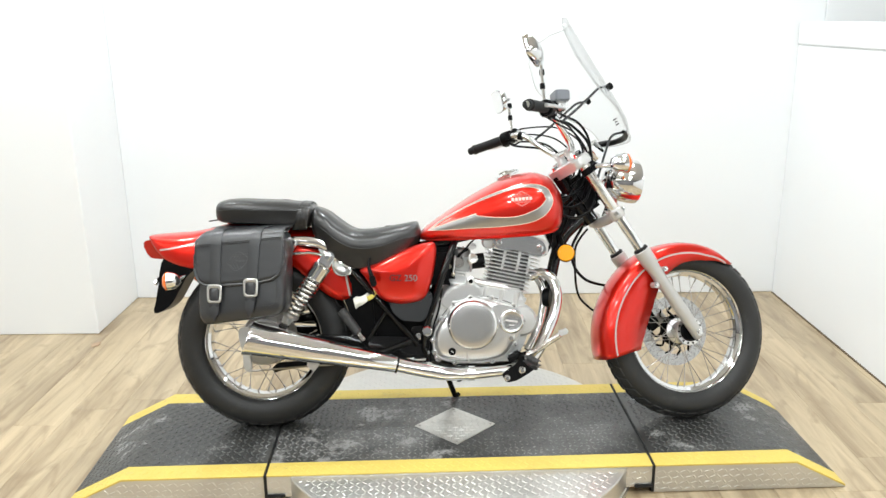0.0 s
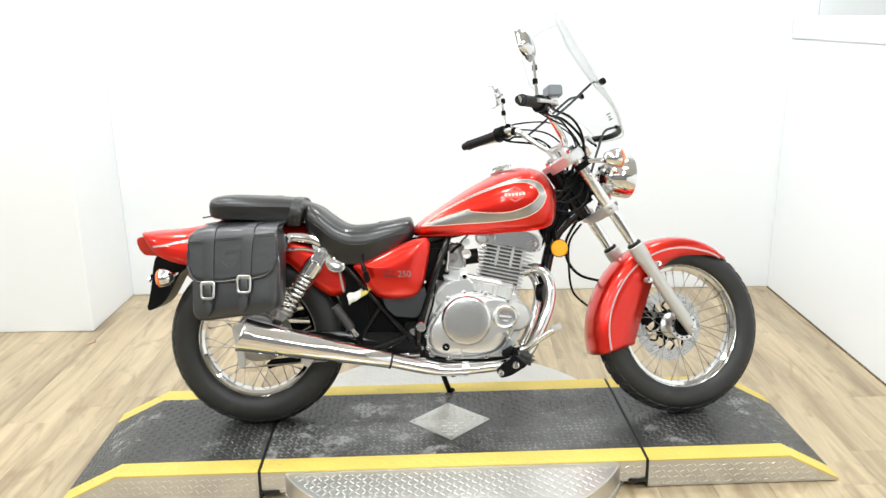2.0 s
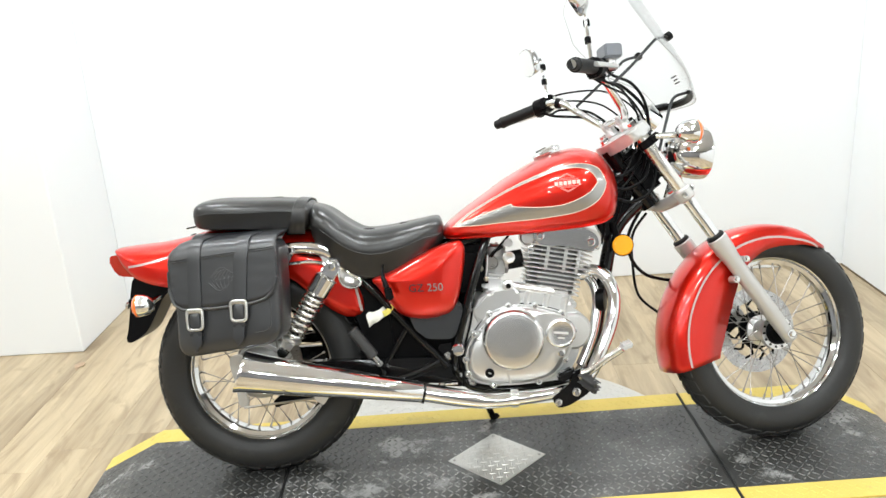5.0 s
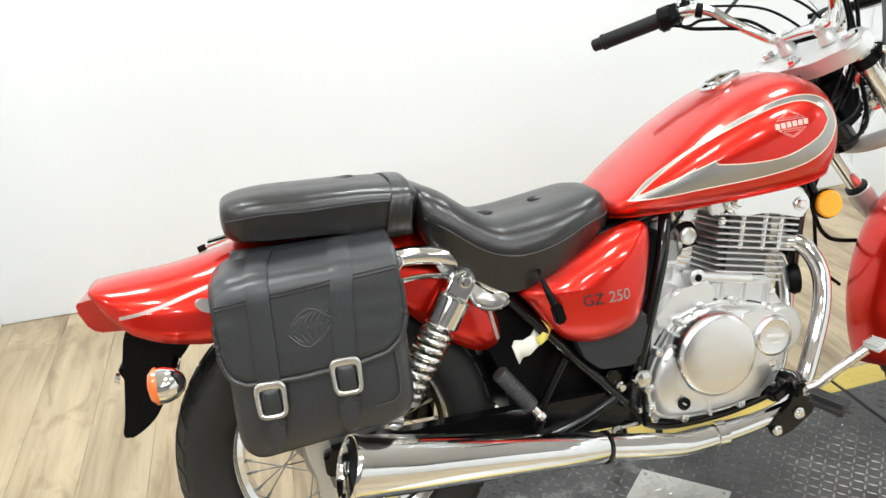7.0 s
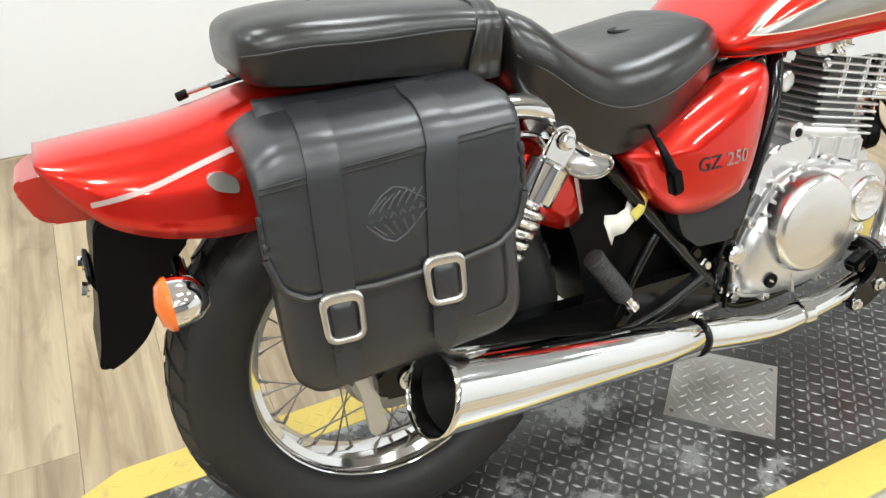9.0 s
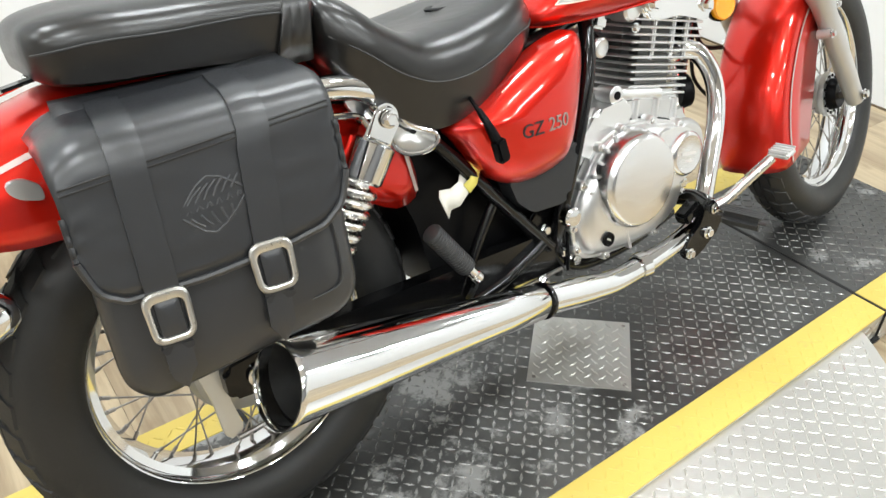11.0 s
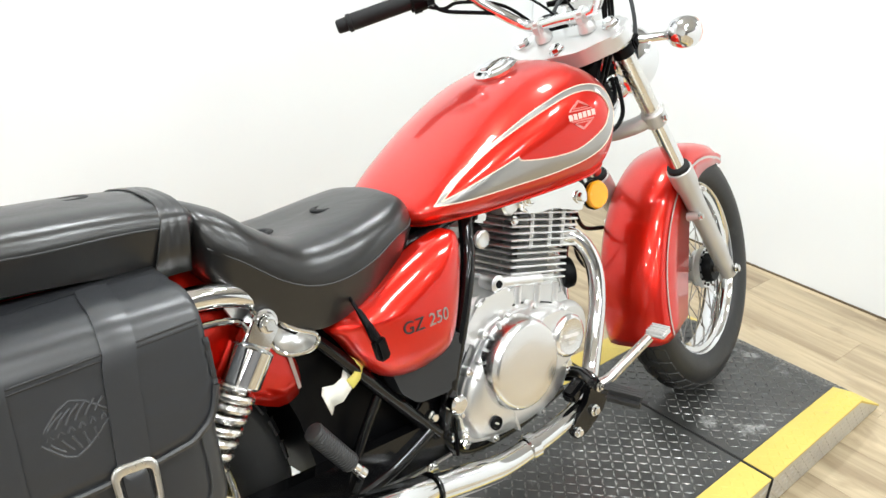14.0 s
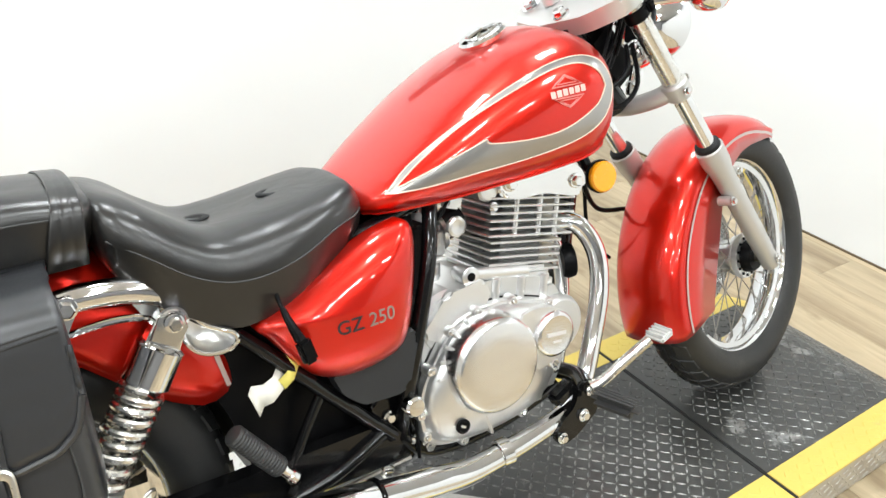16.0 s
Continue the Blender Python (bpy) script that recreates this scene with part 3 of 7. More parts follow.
tc_ = moved(slab(rounded([(-0.068, -0.050), (-0.030, -0.132), (0.030, -0.128), (0.030, 0.128), (-0.030, 0.132), (-0.068, 0.050)], 0.02), 0.0, 0.034, 0.006), Matrix(((1, 0, 0, 0), (0, 0, 1, 0), (0, 1, 0, 0.685), (0, 0, 0, 1))))
yoke = steered("top_clamp", moved(tc_, FORKFRAME), CLAMP, label="silver top fork clamp")
for f, w, r in ((0, -0.100, 0.013), (0, 0.100, 0.013), (-0.05, 0, 0.012)):
    bolt_at((f, w, 0.719), (0, 0, 1), yoke, r, m=TURN @ FORKFRAME)
for w in (-0.050, 0.050):
    rb = turned([(0, 0.018), (0.012, 0.018), (0.018, 0.0145), (0.030, 0.0145)], (0.002, w, 0.719), (0.15, 0, 1), 18)
    box((0.038, 0.025, 0.030), pose(0.008, w, 0.749), 0.007, rb)
    steered("riser", moved(rb, FORKFRAME), CLAMP, label="alloy handlebar riser")

# handlebar, unsteered points mirrored
BARC = FORKFRAME @ Vector((0.008, 0, 0.753))
bar_half = [Vector(p) for p in ((BARC.x, 0.0, BARC.z), (BARC.x, 0.060, BARC.z), (BARC.x - 0.008, 0.088, BARC.z + 0.012), (0.989, 0.132, 0.985),
                                (0.962, 0.152, 1.012), (0.930, 0.182, 1.027), (0.897, 0.244, 1.021), (0.797, 0.363, 0.999))]
bar = [Vector((p.x, -p.y, p.z)) for p in bar_half[:0:-1]] + bar_half
steered("handlebar", tube(bar, 0.0111, 14, 8), CHROME, label="chrome handlebar")
for sgn in (-1, 1):
    E = Vector((0.797, sgn * 0.363, 0.999))
    I = Vector((0.897, sgn * 0.244, 1.021))
    d = (E - I).normalized()
    gp = [(-0.004, 0.0155), (0.004, 0.020), (0.010, 0.020), (0.012, 0.0165)] + [(0.016 + i * 0.0066 + k * 0.0033, 0.0168 + 0.0008 * k) for i in range(18) for k in (0, 1)] + [(0.136, 0.0165), (0.138, 0.0185), (0.145, 0.0185), (0.147, 0.0145), (0.166, 0.0140), (0.169, 0.011)]
    steered("grip", turned(gp, I - d * 0.012, d, 24), GRIP, label="black ribbed rubber grip")
    sw = Matrix.Translation(I - d * 0.035) @ d.to_track_quat("Z", "Y").to_matrix().to_4x4()
    sb = box((0.048, 0.044, 0.040), sw, 0.010)
    box((0.030, 0.030, 0.022), sw @ pose(0.006, 0.008, -0.028), 0.006, sb)
    turned([(0, 0.026), (0.026, 0.026), (0.030, 0.022)], I - d * 0.030, d, 20, sb)
    hous = steered("switch_housing", sb, PLASTIC, label="black switch housing")
    part("switch_button", moved(box((0.010, 0.010, 0.012), sw @ pose(-0.026, 0.004, 0.004), 0.002), TURN), REDLENS if sgn < 0 else DARKGREY, hous)
    part("switch_block", moved(box((0.030, 0.034, 0.026), sw @ pose(-0.004, -0.010, 0.026), 0.005), TURN), PLASTIC, hous)
    for a, b in ((-0.020, 0.012), (-0.020, -0.010)):
        part("switch_key", moved(box((0.007, 0.012, 0.009), sw @ pose(a - 0.005, b, -0.008), 0.002), TURN), DARKGREY, hous)
    part("housing_screw", moved(turned([(0, 0.004), (0.003, 0.004), (0.004, 0.002)], sw @ Vector((-0.002, 0.022, 0.010)), sw.to_3x3() @ Vector((0, 1, 0)), 10), TURN), CHROME, hous)
    fw = Vector((1, 0, 0.02))
    steered("lever_blade", tube([I - d * 0.05 + fw * 0.03, I - d * 0.01 + fw * 0.060, I + d * 0.07 + fw * 0.062, I + d * 0.125 + fw * 0.050], [0.007, 0.006, 0.0055, 0.0065], 10), ALLOY, label="alloy hand lever")
    steered("lever_perch", box((0.045, 0.020, 0.022), Matrix.Translation(I - d * 0.062 + fw * 0.02) @ d.to_track_quat("Z", "Y").to_matrix().to_4x4(), 0.005), PLASTIC)
    clip = Vector((0.945, sgn * 0.168, 1.020))
    steered("cable_clip", turned([(-0.008, 0.0125), (-0.007, 0.0155), (0.007, 0.0155), (0.008, 0.0125)], clip, Vector((-0.032, sgn * 0.030, 0.015)), 16), PLASTIC)
    steered("perch_clamp", turned([(-0.012, 0.0130), (-0.010, 0.0165), (0.010, 0.0165), (0.012, 0.0130)], I - d * 0.066, d, 16), ALLOY, label="alloy lever clamp")
    steered("lever_pivot", turned([(-0.012, 0.007), (0.012, 0.007), (0.014, 0.004)], I - d * 0.058 + Vector((0.032, 0, 0)), (0, 0, 1), 12), CHROME)
    # mirrors
    base = Vector((0.906, -0.212, 1.050)) if sgn < 0 else Vector((0.918, 0.195, 1.045))
    head_c = Vector((0.857, -0.262, 1.196)) if sgn < 0 else Vector((0.913, 0.322, 1.186))
    stem = tube([base, base + Vector((-0.002, 0, 0.045)), base + Vector((-0.006, -0.004 * -sgn, 0.092)), head_c + Vector((0.036, -sgn * 0.035, 0.004)), head_c + Vector((0.018, -sgn * 0.012, 0))], 0.0052, 10)
    mir = steered("mirror", stem, CHROME, label="chrome mirror on a thin stem")
    for zz in (0.04, 0.085):
        part("stem_nut", moved(turned([(0, 0.0085), (0.016, 0.0085), (0.018, 0.006)], base + Vector((-0.003, 0, zz)), (-0.05, 0, 1), 10), TURN), PLASTIC, mir)
    MF = Matrix.Translation(head_c) @ pose(0, 0, 0, sgn * 8, -14, -34 if sgn < 0 else 0)
    o2 = crom([Vector((a * sgn, b, 0)) for a, b in ((0.062, 0.002), (0.056, 0.036), (0.0, 0.045), (-0.050, 0.036), (-0.058, 0.0), (-0.048, -0.034), (0.004, -0.042), (0.054, -0.032))], 5, True)
    shell = bmesh.new()
    grid(shell, [[(x, p.x * k, p.y * k) for p in o2] for x, k in ((-0.006, 0.97), (-0.008, 1.0), (-0.002, 1.0), (0.010, 0.92), (0.022, 0.70), (0.029, 0.35), (0.030, 0.08))])
    part("mirror_shell", moved(shell, TURN @ MF), CHROME, mir, "chrome mirror back")
    gl = bmesh.new()
    grid(gl, [[(x, p.x * 0.94, p.y * 0.94) for p in o2] for x in (-0.0095, -0.0070)])
    part("mirror_face", moved(gl, TURN @ MF), MIRROR, mir, "mirror glass")

# brake fluid reservoir on the right bar
RI = Vector((0.897, -0.244, 1.021))
res = box((0.048, 0.062, 0.036), Matrix.Translation((0.972, -0.178, 1.074)), 0.004)
resv = steered("brake_reservoir", res, RESERVOIR, label="square grey brake fluid reservoir")
part("reservoir_body", moved(turned([(0, 0.018), (0.03, 0.016)], (0.972, -0.178, 1.030), (0, 0, 1), 16), TURN), ALLOY, resv)

# cables and hoses
LI = Vector((0.897, 0.244, 1.021))
for name, pts, r in (
    ("brake_hose", [RI + Vector((0.05, 0.05, 0.01)), RI + Vector((0.09, 0.09, 0.0)), (1.06, -0.11, 1.005), (1.105, -0.085, 0.95), (1.11, -0.07, 0.86), (1.10, -0.04, 0.78)], 0.0042),
    ("throttle_cable", [RI + Vector((0.0, 0.03, -0.02)), (0.94, -0.19, 1.00), (1.03, -0.115, 0.985), (1.085, -0.075, 0.90), (1.04, -0.05, 0.77), (0.95, -0.05, 0.70)], 0.0032),
    ("clutch_cable", [LI + Vector((0.03, -0.05, 0.0)), (0.975, 0.16, 1.025), (1.05, 0.07, 0.985), (1.10, 0.0, 0.88), (1.07, -0.01, 0.76), (1.02, 0.02, 0.62)], 0.0028),
    ("throttle_return_cable", [RI + Vector((0.01, 0.035, -0.018)), (0.955, -0.185, 0.985), (1.05, -0.110, 0.965), (1.105, -0.070, 0.885), (1.06, -0.045, 0.76), (0.96, -0.045, 0.69)], 0.0030),
    ("switch_loom", [RI + Vector((0.01, 0.045, -0.01)), (0.972, -0.150, 1.005), (1.045, -0.090, 1.000), (1.115, -0.060, 0.940), (1.12, -0.050, 0.84), (1.09, -0.03, 0.76)], 0.0046),
    ("choke_cable", [LI + Vector((0.02, -0.045, 0.012)), (0.960, 0.175, 1.050), (1.060, 0.080, 1.030), (1.125, 0.010, 0.940), (1.09, -0.020, 0.80)], 0.0028),
    ("left_switch_lead", [LI + Vector((0.0, -0.045, -0.022)), (0.925, 0.185, 0.992), (0.950, 0.160, 0.998), (1.02, 0.105, 0.975), (1.08, 0.05, 0.90)], 0.0036),
    ("wiring_loom", [LI + Vector((0.01, -0.05, -0.02)), (0.93, 0.18, 0.985), (1.02, 0.10, 0.955), (1.09, 0.04, 0.89), (1.07, 0.02, 0.78)], 0.0042),
):
    steered(name, tube(pts, r, 8, 8), PLASTIC, label="black cable")
for k, pts in enumerate(([(1.00, -0.055, 0.75), (1.05, -0.075, 0.735), (1.10, -0.075, 0.76), (1.12, -0.055, 0.80)], [(0.99, -0.060, 0.73), (1.06, -0.082, 0.70), (1.12, -0.078, 0.73), (1.14, -0.05, 0.80)], [(1.00, -0.05, 0.77), (1.05, -0.06, 0.775), (1.10, -0.05, 0.81)])):
    part("harness_cable", tube(pts, 0.0045, 8, 8), PLASTIC, bike)
part("speedometer_cable", tube([(1.13, 0.03, 0.66), (1.09, 0.04, 0.60), (1.085, 0.04, 0.52), (1.10, 0.05, 0.42), (1.16, 0.06, 0.36)], 0.004, 8, 8), PLASTIC, bike, "black cable")
part("front_brake_hose", tube([(1.12, 0.03, 0.68), (1.075, 0.03, 0.60), (1.08, 0.03, 0.53), (1.13, 0.05, 0.475), (1.22, 0.07, 0.45)], 0.005, 8, 8), PLASTIC, bike, "black brake hose")

# speedometer
SP = Matrix.Translation((1.135, 0, 0.938)) @ pose(0, 0, 0, 0, -50, 0) @ Matrix.Diagonal((0.84, 0.84, 0.84, 1))
part("speedometer", moved(turned([(-0.055, 0.024), (-0.050, 0.040), (-0.006, 0.048), (0.004, 0.050), (0.008, 0.047), (0.006, 0.043)], (0, 0, 0), (0, 0, 1), 36), TURN @ SP), CHROME, bike, "chrome-cased round speedometer")
speedo = bike.children[-1]
part("dial", moved(turned([(0.0055, 0.0425), (0.0075, 0.0425)], (0, 0, 0), (0, 0, 1), 36), TURN @ SP), DIAL, speedo, "pale dial")
mk = bmesh.new()
for i in range(13):
    a = radians(220 - i * 260 / 12)
    box((0.007, 0.0016, 0.0008), pose(0.035 * math.cos(a), 0.035 * math.sin(a), 0.0080, 0, 0, math.degrees(a)), 0, mk)
box((0.030, 0.002, 0.001), pose(-0.010, -0.008, 0.0082, 0, 0, 40), 0, mk)
box((0.020, 0.006, 0.0008), pose(0.0, 0.014, 0.0080, 0, 0, 90), 0, mk)
# plain box added for the black shape beside the speedometer
gauge_block = box((0.050, 0.060, 0.060), pose(1.125, 0.066, 0.915, 0, -30, 0), 0.012, seg=3)
steered("indicator_box", gauge_block, PLASTIC, label="black box beside the speedometer")
part("dial_marks", moved(mk, TURN @ SP), MARK, speedo)
part("ignition_housing", box((0.075, 0.075, 0.13), Matrix.Translation(PIVOT + UPFORK * 0.60 + FWD * 0.03) @ pose(0, 0, 0, 0, -35, 0), 0.015), PLASTIC, bike, "black ignition and wiring housing")

# headlamp and front signals
HLC = Vector((1.262, 0, 0.826))
hd = Vector((1, 0, -0.04)).normalized()
lampb = steered("headlamp", turned([(-0.075, 0.012), (-0.072, 0.030), (-0.055, 0.052), (-0.025, 0.068), (0.010, 0.075), (0.030, 0.077), (0.040, 0.076), (0.043, 0.072), (0.036, 0.0705)], HLC, hd, 40), CHROME, label="round chrome headlamp")
part("lens", moved(turned([(0.036, 0.071), (0.044, 0.068), (0.052, 0.046), (0.055, 0.004)], HLC, hd, 40), TURN), GLASS, lampb, "clear headlamp glass")
part("bowl", moved(turned([(0.040, 0.070), (0.030, 0.066), (0.012, 0.050), (0.004, 0.020), (0.020, 0.014), (0.024, 0.004)], HLC, hd, 36), TURN), CHROME, lampb, "bright reflector bowl")
part("headlamp_bracket", moved(tube([HLC + Vector((-0.03, 0, -0.078)), HLC + Vector((-0.06, 0, -0.10)), fork_at(0.50, 0, 0.01)], 0.010, 10), TURN), CHROME, lampb)
for sgn in (-1, 1):
    c = Vector((1.168, sgn * 0.192, 0.855))
    sb = turned([(-0.034, 0.006), (-0.031, 0.017), (-0.016, 0.028), (0.006, 0.0320), (0.016, 0.0320)], c, (1, 0, 0), 28)
    sig = steered("front_signal", sb, CHROME, label="round chrome front turn signal")
    part("lens", moved(turned([(0.016, 0.0320), (0.021, 0.0315), (0.030, 0.023), (0.034, 0.004)], c, (1, 0, 0), 28), TURN), ORANGE, sig, "orange lens")
    part("signal_stalk", moved(tube([c - Vector((0, sgn * 0.03, 0)), fork_at(0.662, sgn * 0.122, 0.024)], 0.0085, 12, smooth=False), TURN), CHROME, sig)
    part("signal_clamp", moved(turned([(0.650, 0.0205), (0.651, 0.0222), (0.672, 0.0222), (0.673, 0.0205)], fork_at(0, sgn * 0.100), UPFORK, 24), TURN), PLASTIC, sig)
    part("clamp_ear", moved(box((0.030, 0.016, 0.022), Matrix.Translation(fork_at(0.662, sgn * 0.120, 0.020)) @ pose(0, 0, 0, 0, -35, 0), 0.004), TURN), PLASTIC, sig)

# chrome horn on the lower clamp
hn = steered("chrome_horn", moved(turned([(-0.020, 0.010), (-0.014, 0.024), (0.0, 0.030), (0.008, 0.031), (0.010, 0.026), (0.004, 0.010)], (0.055, -0.010, 0.535), (1, -0.5, 0.1), 28), FORKFRAME), CHROME, label="round chrome horn below the headlamp")
part("horn_stay", moved(moved(tube([(0.045, -0.008, 0.530), (0.015, 0.0, 0.505), (-0.005, 0.0, 0.492)], 0.006, 8), FORKFRAME), TURN), CHROME, hn)

# windshield
ws = bmesh.new()
rows = []
SH0, SH1 = Vector((1.285, 0, 0.965)), Vector((1.075, 0, 1.372))
NOSE = crom([Vector(p) for p in ((1.285, 0, 0.965), (1.271, 0, 1.034), (1.236, 0, 1.100), (1.197, 0, 1.165), (1.149, 0, 1.245), (1.100, 0, 1.328), (1.075, 0, 1.372))], 4)
for mid in NOSE:
    half = float(np.interp(mid.z, [0.965, 1.03, 1.10, 1.20, 1.30, 1.35, 1.372], [0.105, 0.130, 0.190, 0.205, 0.185, 0.150, 0.085]))
    rows.append([mid + Vector((-3.2 * (v * half) ** 2 - 0.1 * abs(v * half), v * half, 0.15 * (v * half) ** 2)) for v in (j / 10 - 1 for j in range(21))])
grid(ws, rows, closed_ring=False, caps=False)
shield = steered("windshield", ws, GLASS, label="clear curved plastic windshield")
sm = shield.modifiers.new("thick", "SOLIDIFY")
sm.thickness = 0.004
sm.offset = 0
edge = [r[0] for r in rows] + rows[-1][1:-1] + [r[-1] for r in rows[::-1]] + rows[0][-2:0:-1]
part("shield_rim", moved(tube(edge, 0.0013, 6, 1, smooth=False, closed=True), TURN), RIM, shield, "grey polished rim of the windshield")
bnd = bmesh.new()
lower = [SH0 + (SH1 - SH0) * 0.035 + Vector((-3.2 * (v * 0.125) ** 2 - 0.016, v * 0.125, -0.004)) for v in (j / 5 - 1 for j in range(11))]
tube(lower, [0.006, 0.010, 0.011, 0.010, 0.006], 8, 2, bnd)
part("shield_mount", moved(bnd, TURN), PLASTIC, shield, "black mounting bar")
wm = bmesh.new()
for k, wv in enumerate((0.030, 0.020, 0.026)):
    box((0.002, wv, 0.004), Matrix.Translation(SH0.lerp(SH1, 0.20 - 0.022 * k) + Vector((0.006, 0.02, 0.006))) @ pose(0, 0, 0, 0, -28, 0), 0, wm)
part("warning_print", moved(wm, TURN), MARK, shield)
for sgn in (-1, 1):
    part("shield_strut", moved(tube([(0.985, sgn * 0.145, 0.998), (1.050, sgn * 0.135, 1.050), (1.120, sgn * 0.115, 1.112), (1.145, sgn * 0.108, 1.130), (1.180, sgn * 0.100, 1.136)], 0.0042, 8, 6), TURN), DARKGREY, shield, "black windshield strut")
    part("shield_strut", moved(tube([fork_at(0.625, sgn * 0.112, 0.012), (1.150, sgn * 0.105, 0.90), (1.186, sgn * 0.085, 0.966), (1.225, sgn * 0.080, 0.982), (1.250, sgn * 0.078, 0.985)], 0.0042, 8, 6), TURN), DARKGREY, shield, "black windshield strut")
    part("strut_pad", moved(turned([(-0.006, 0.012), (0.004, 0.012)], (1.184, sgn * 0.100, 1.138), FWD, 12), TURN), PLASTIC, shield)

# front fender
def fender_ring(phi):
    depth = float(np.interp(phi, [52, 58, 75, 97, 115, 135, 150, 165, 180, 195], [0.012, 0.030, 0.058, 0.075, 0.100, 0.135, 0.150, 0.155, 0.150, 0.130]))
    R, hw = float(np.interp(phi, [52, 70, 110, 150, 195], [0.301, 0.309, 0.314, 0.317, 0.331])), 0.077
    hw *= float(np.interp(phi, [52, 62, 80], [0.55, 0.9, 1.0]))
    sec = [(-hw, R - depth), (-hw, R - depth * 0.5), (-hw * 0.99, R - 0.040 * min(1, depth / 0.06)), (-hw * 0.93, R - 0.022 * min(1, depth / 0.03)), (-hw * 0.78, R - 0.010), (-hw * 0.5, R - 0.003), (-hw * 0.2, R), (0, R + 0.0005)]
    sec = sec + [(-a, r) for a, r in sec[-2::-1]]
    q = radians(phi)
    return [AXLE_F + Vector((r * math.cos(q), a, r * math.sin(q))) for a, r in sec]


fb = grid(bmesh.new(), [fender_ring(52 + 143 * i / 44) for i in range(45)], closed_ring=False, caps=False)
ff = steered("front_fender", fb, RED, label="red front fender with a silver pinstripe")
so = ff.modifiers.new("thick", "SOLIDIFY")
so.thickness = 0.0025
so.offset = 0
for sgn in (-1, 1):
    st = bmesh.new()
    ra, rb = [], []
    for i in range(60):
        phi = 57 + 137 * i / 59
        R = float(np.interp(phi, [52, 70, 110, 150, 195], [0.301, 0.309, 0.314, 0.317, 0.331]))
        dep = float(np.interp(phi, [52, 75, 195], [0.020, 0.037, 0.040]))
        q = radians(phi)
        hw = 0.0792 * float(np.interp(phi, [52, 62, 80], [0.55, 0.9, 1.0]))
        ra.append(AXLE_F + Vector(((R - dep) * math.cos(q), sgn * hw, (R - dep) * math.sin(q))))
        rb.append(AXLE_F + Vector(((R - dep - 0.006) * math.cos(q), sgn * hw, (R - dep - 0.006) * math.sin(q))))
    grid(st, [ra, rb], closed_ring=False, caps=False)
    part("pinstripe", moved(st, TURN), STRIPE, ff, "silver pinstripe")

# fuel tank: half width at x and height
TX = [0.535, 0.55, 0.58, 0.65, 0.75, 0.85, 0.92, 0.97, 1.005, 1.022, 1.030]
TT = [0.652, 0.672, 0.695, 0.742, 0.803, 0.847, 0.860, 0.848, 0.812, 0.775, 0.735]
TB = [0.640, 0.636, 0.634, 0.634, 0.637, 0.641, 0.645, 0.652, 0.668, 0.690, 0.712]
TW = [0.080, 0.112, 0.133, 0.153, 0.169, 0.179, 0.180, 0.167, 0.134, 0.092, 0.020]
TWF = [0.053, 0.095, 0.119, 0.150, 0.174, 0.187, 0.189, 0.177, 0.143, 0.099, 0.022]      # the far half


def tank_dims(x, sgn=-1):
    return [float(glide(x, TX, a)) for a in (TT, TB, TW if sgn < 0 else TWF)]


def tank_u(x, h, sgn=-1):
    t, b, w = tank_dims(x, sgn)
    mid = b + 0.46 * (t - b)
    if h >= mid:
        k = min(1, (h - mid) / (t - mid))
        return w * max(0, 1 - k ** 2.6) ** (1 / 2.3)
    k = min(1, (mid - h) / (mid - b))
    return w * (1 - 0.22 * k ** 2.2)


tk = bmesh.new()
xs = [float(v) for v in np.concatenate([np.linspace(0.535, 0.60, 8)[:-1], np.linspace(0.60, 0.95, 22)[:-1], np.linspace(0.95, 1.030, 14)])]
rings = []
for x in xs:
    t, b, w = tank_dims(x)
    mid = b + 0.46 * (t - b)
    ring = []
    hs = [b + (mid - b) * k / 5 for k in range(5)] + [mid + (t - mid) * math.sin(math.pi / 2 * k / 11) for k in range(11)]
    for h in hs:
        ring.append((x, -tank_u(x, h), h))
    ring.append((x, 0, t))
    ring += [(x, tank_u(x, p[2], 1), p[2]) for p in ring[-2::-1]]
    ring.append((x, 0, b - 0.004))
    rings.append(ring)
grid(tk, rings)
tank = part("fuel_tank", tk, RED, bike, "glossy red teardrop fuel tank with silver flame panel", 60)


def on_tank(x, h, sgn=-1, off=0.0012):
    u = tank_u(x, h, sgn)
    e = 0.003
    nx = -(tank_u(x + e, h, sgn) - tank_u(x - e, h, sgn)) / (2 * e)
    nh = -(tank_u(x, h + e, sgn) - tank_u(x, h - e, sgn)) / (2 * e)
    n = Vector((nx, 1, nh)).normalized()
    return Vector((x + n.x * off, sgn * (u + n.y * off), h + n.z * off))


def decal(*pts):
    return crom([Vector((x, h, 0)) for x, h in pts], 10)


OUT_TOP = decal((0.566, 0.667), (0.612, 0.701), (0.700, 0.748), (0.782, 0.784), (0.855, 0.807), (0.915, 0.812), (0.958, 0.796), (0.976, 0.758))
OUT_LOW = decal((0.566, 0.667), (0.624, 0.668), (0.700, 0.672), (0.800, 0.676), (0.890, 0.686), (0.940, 0.706), (0.966, 0.732), (0.976, 0.758))
IN_TOP = decal((0.578, 0.6725), (0.624, 0.7035), (0.702, 0.7455), (0.784, 0.7780), (0.853, 0.7985), (0.907, 0.802), (0.940, 0.785), (0.952, 0.762))
IN_LOW = decal((0.578, 0.6725), (0.625, 0.6885), (0.675, 0.7045), (0.7215, 0.7190)) + decal((0.7225, 0.7185), (0.731, 0.7115), (0.800, 0.7055), (0.866, 0.710), (0.925, 0.734), (0.952, 0.762))



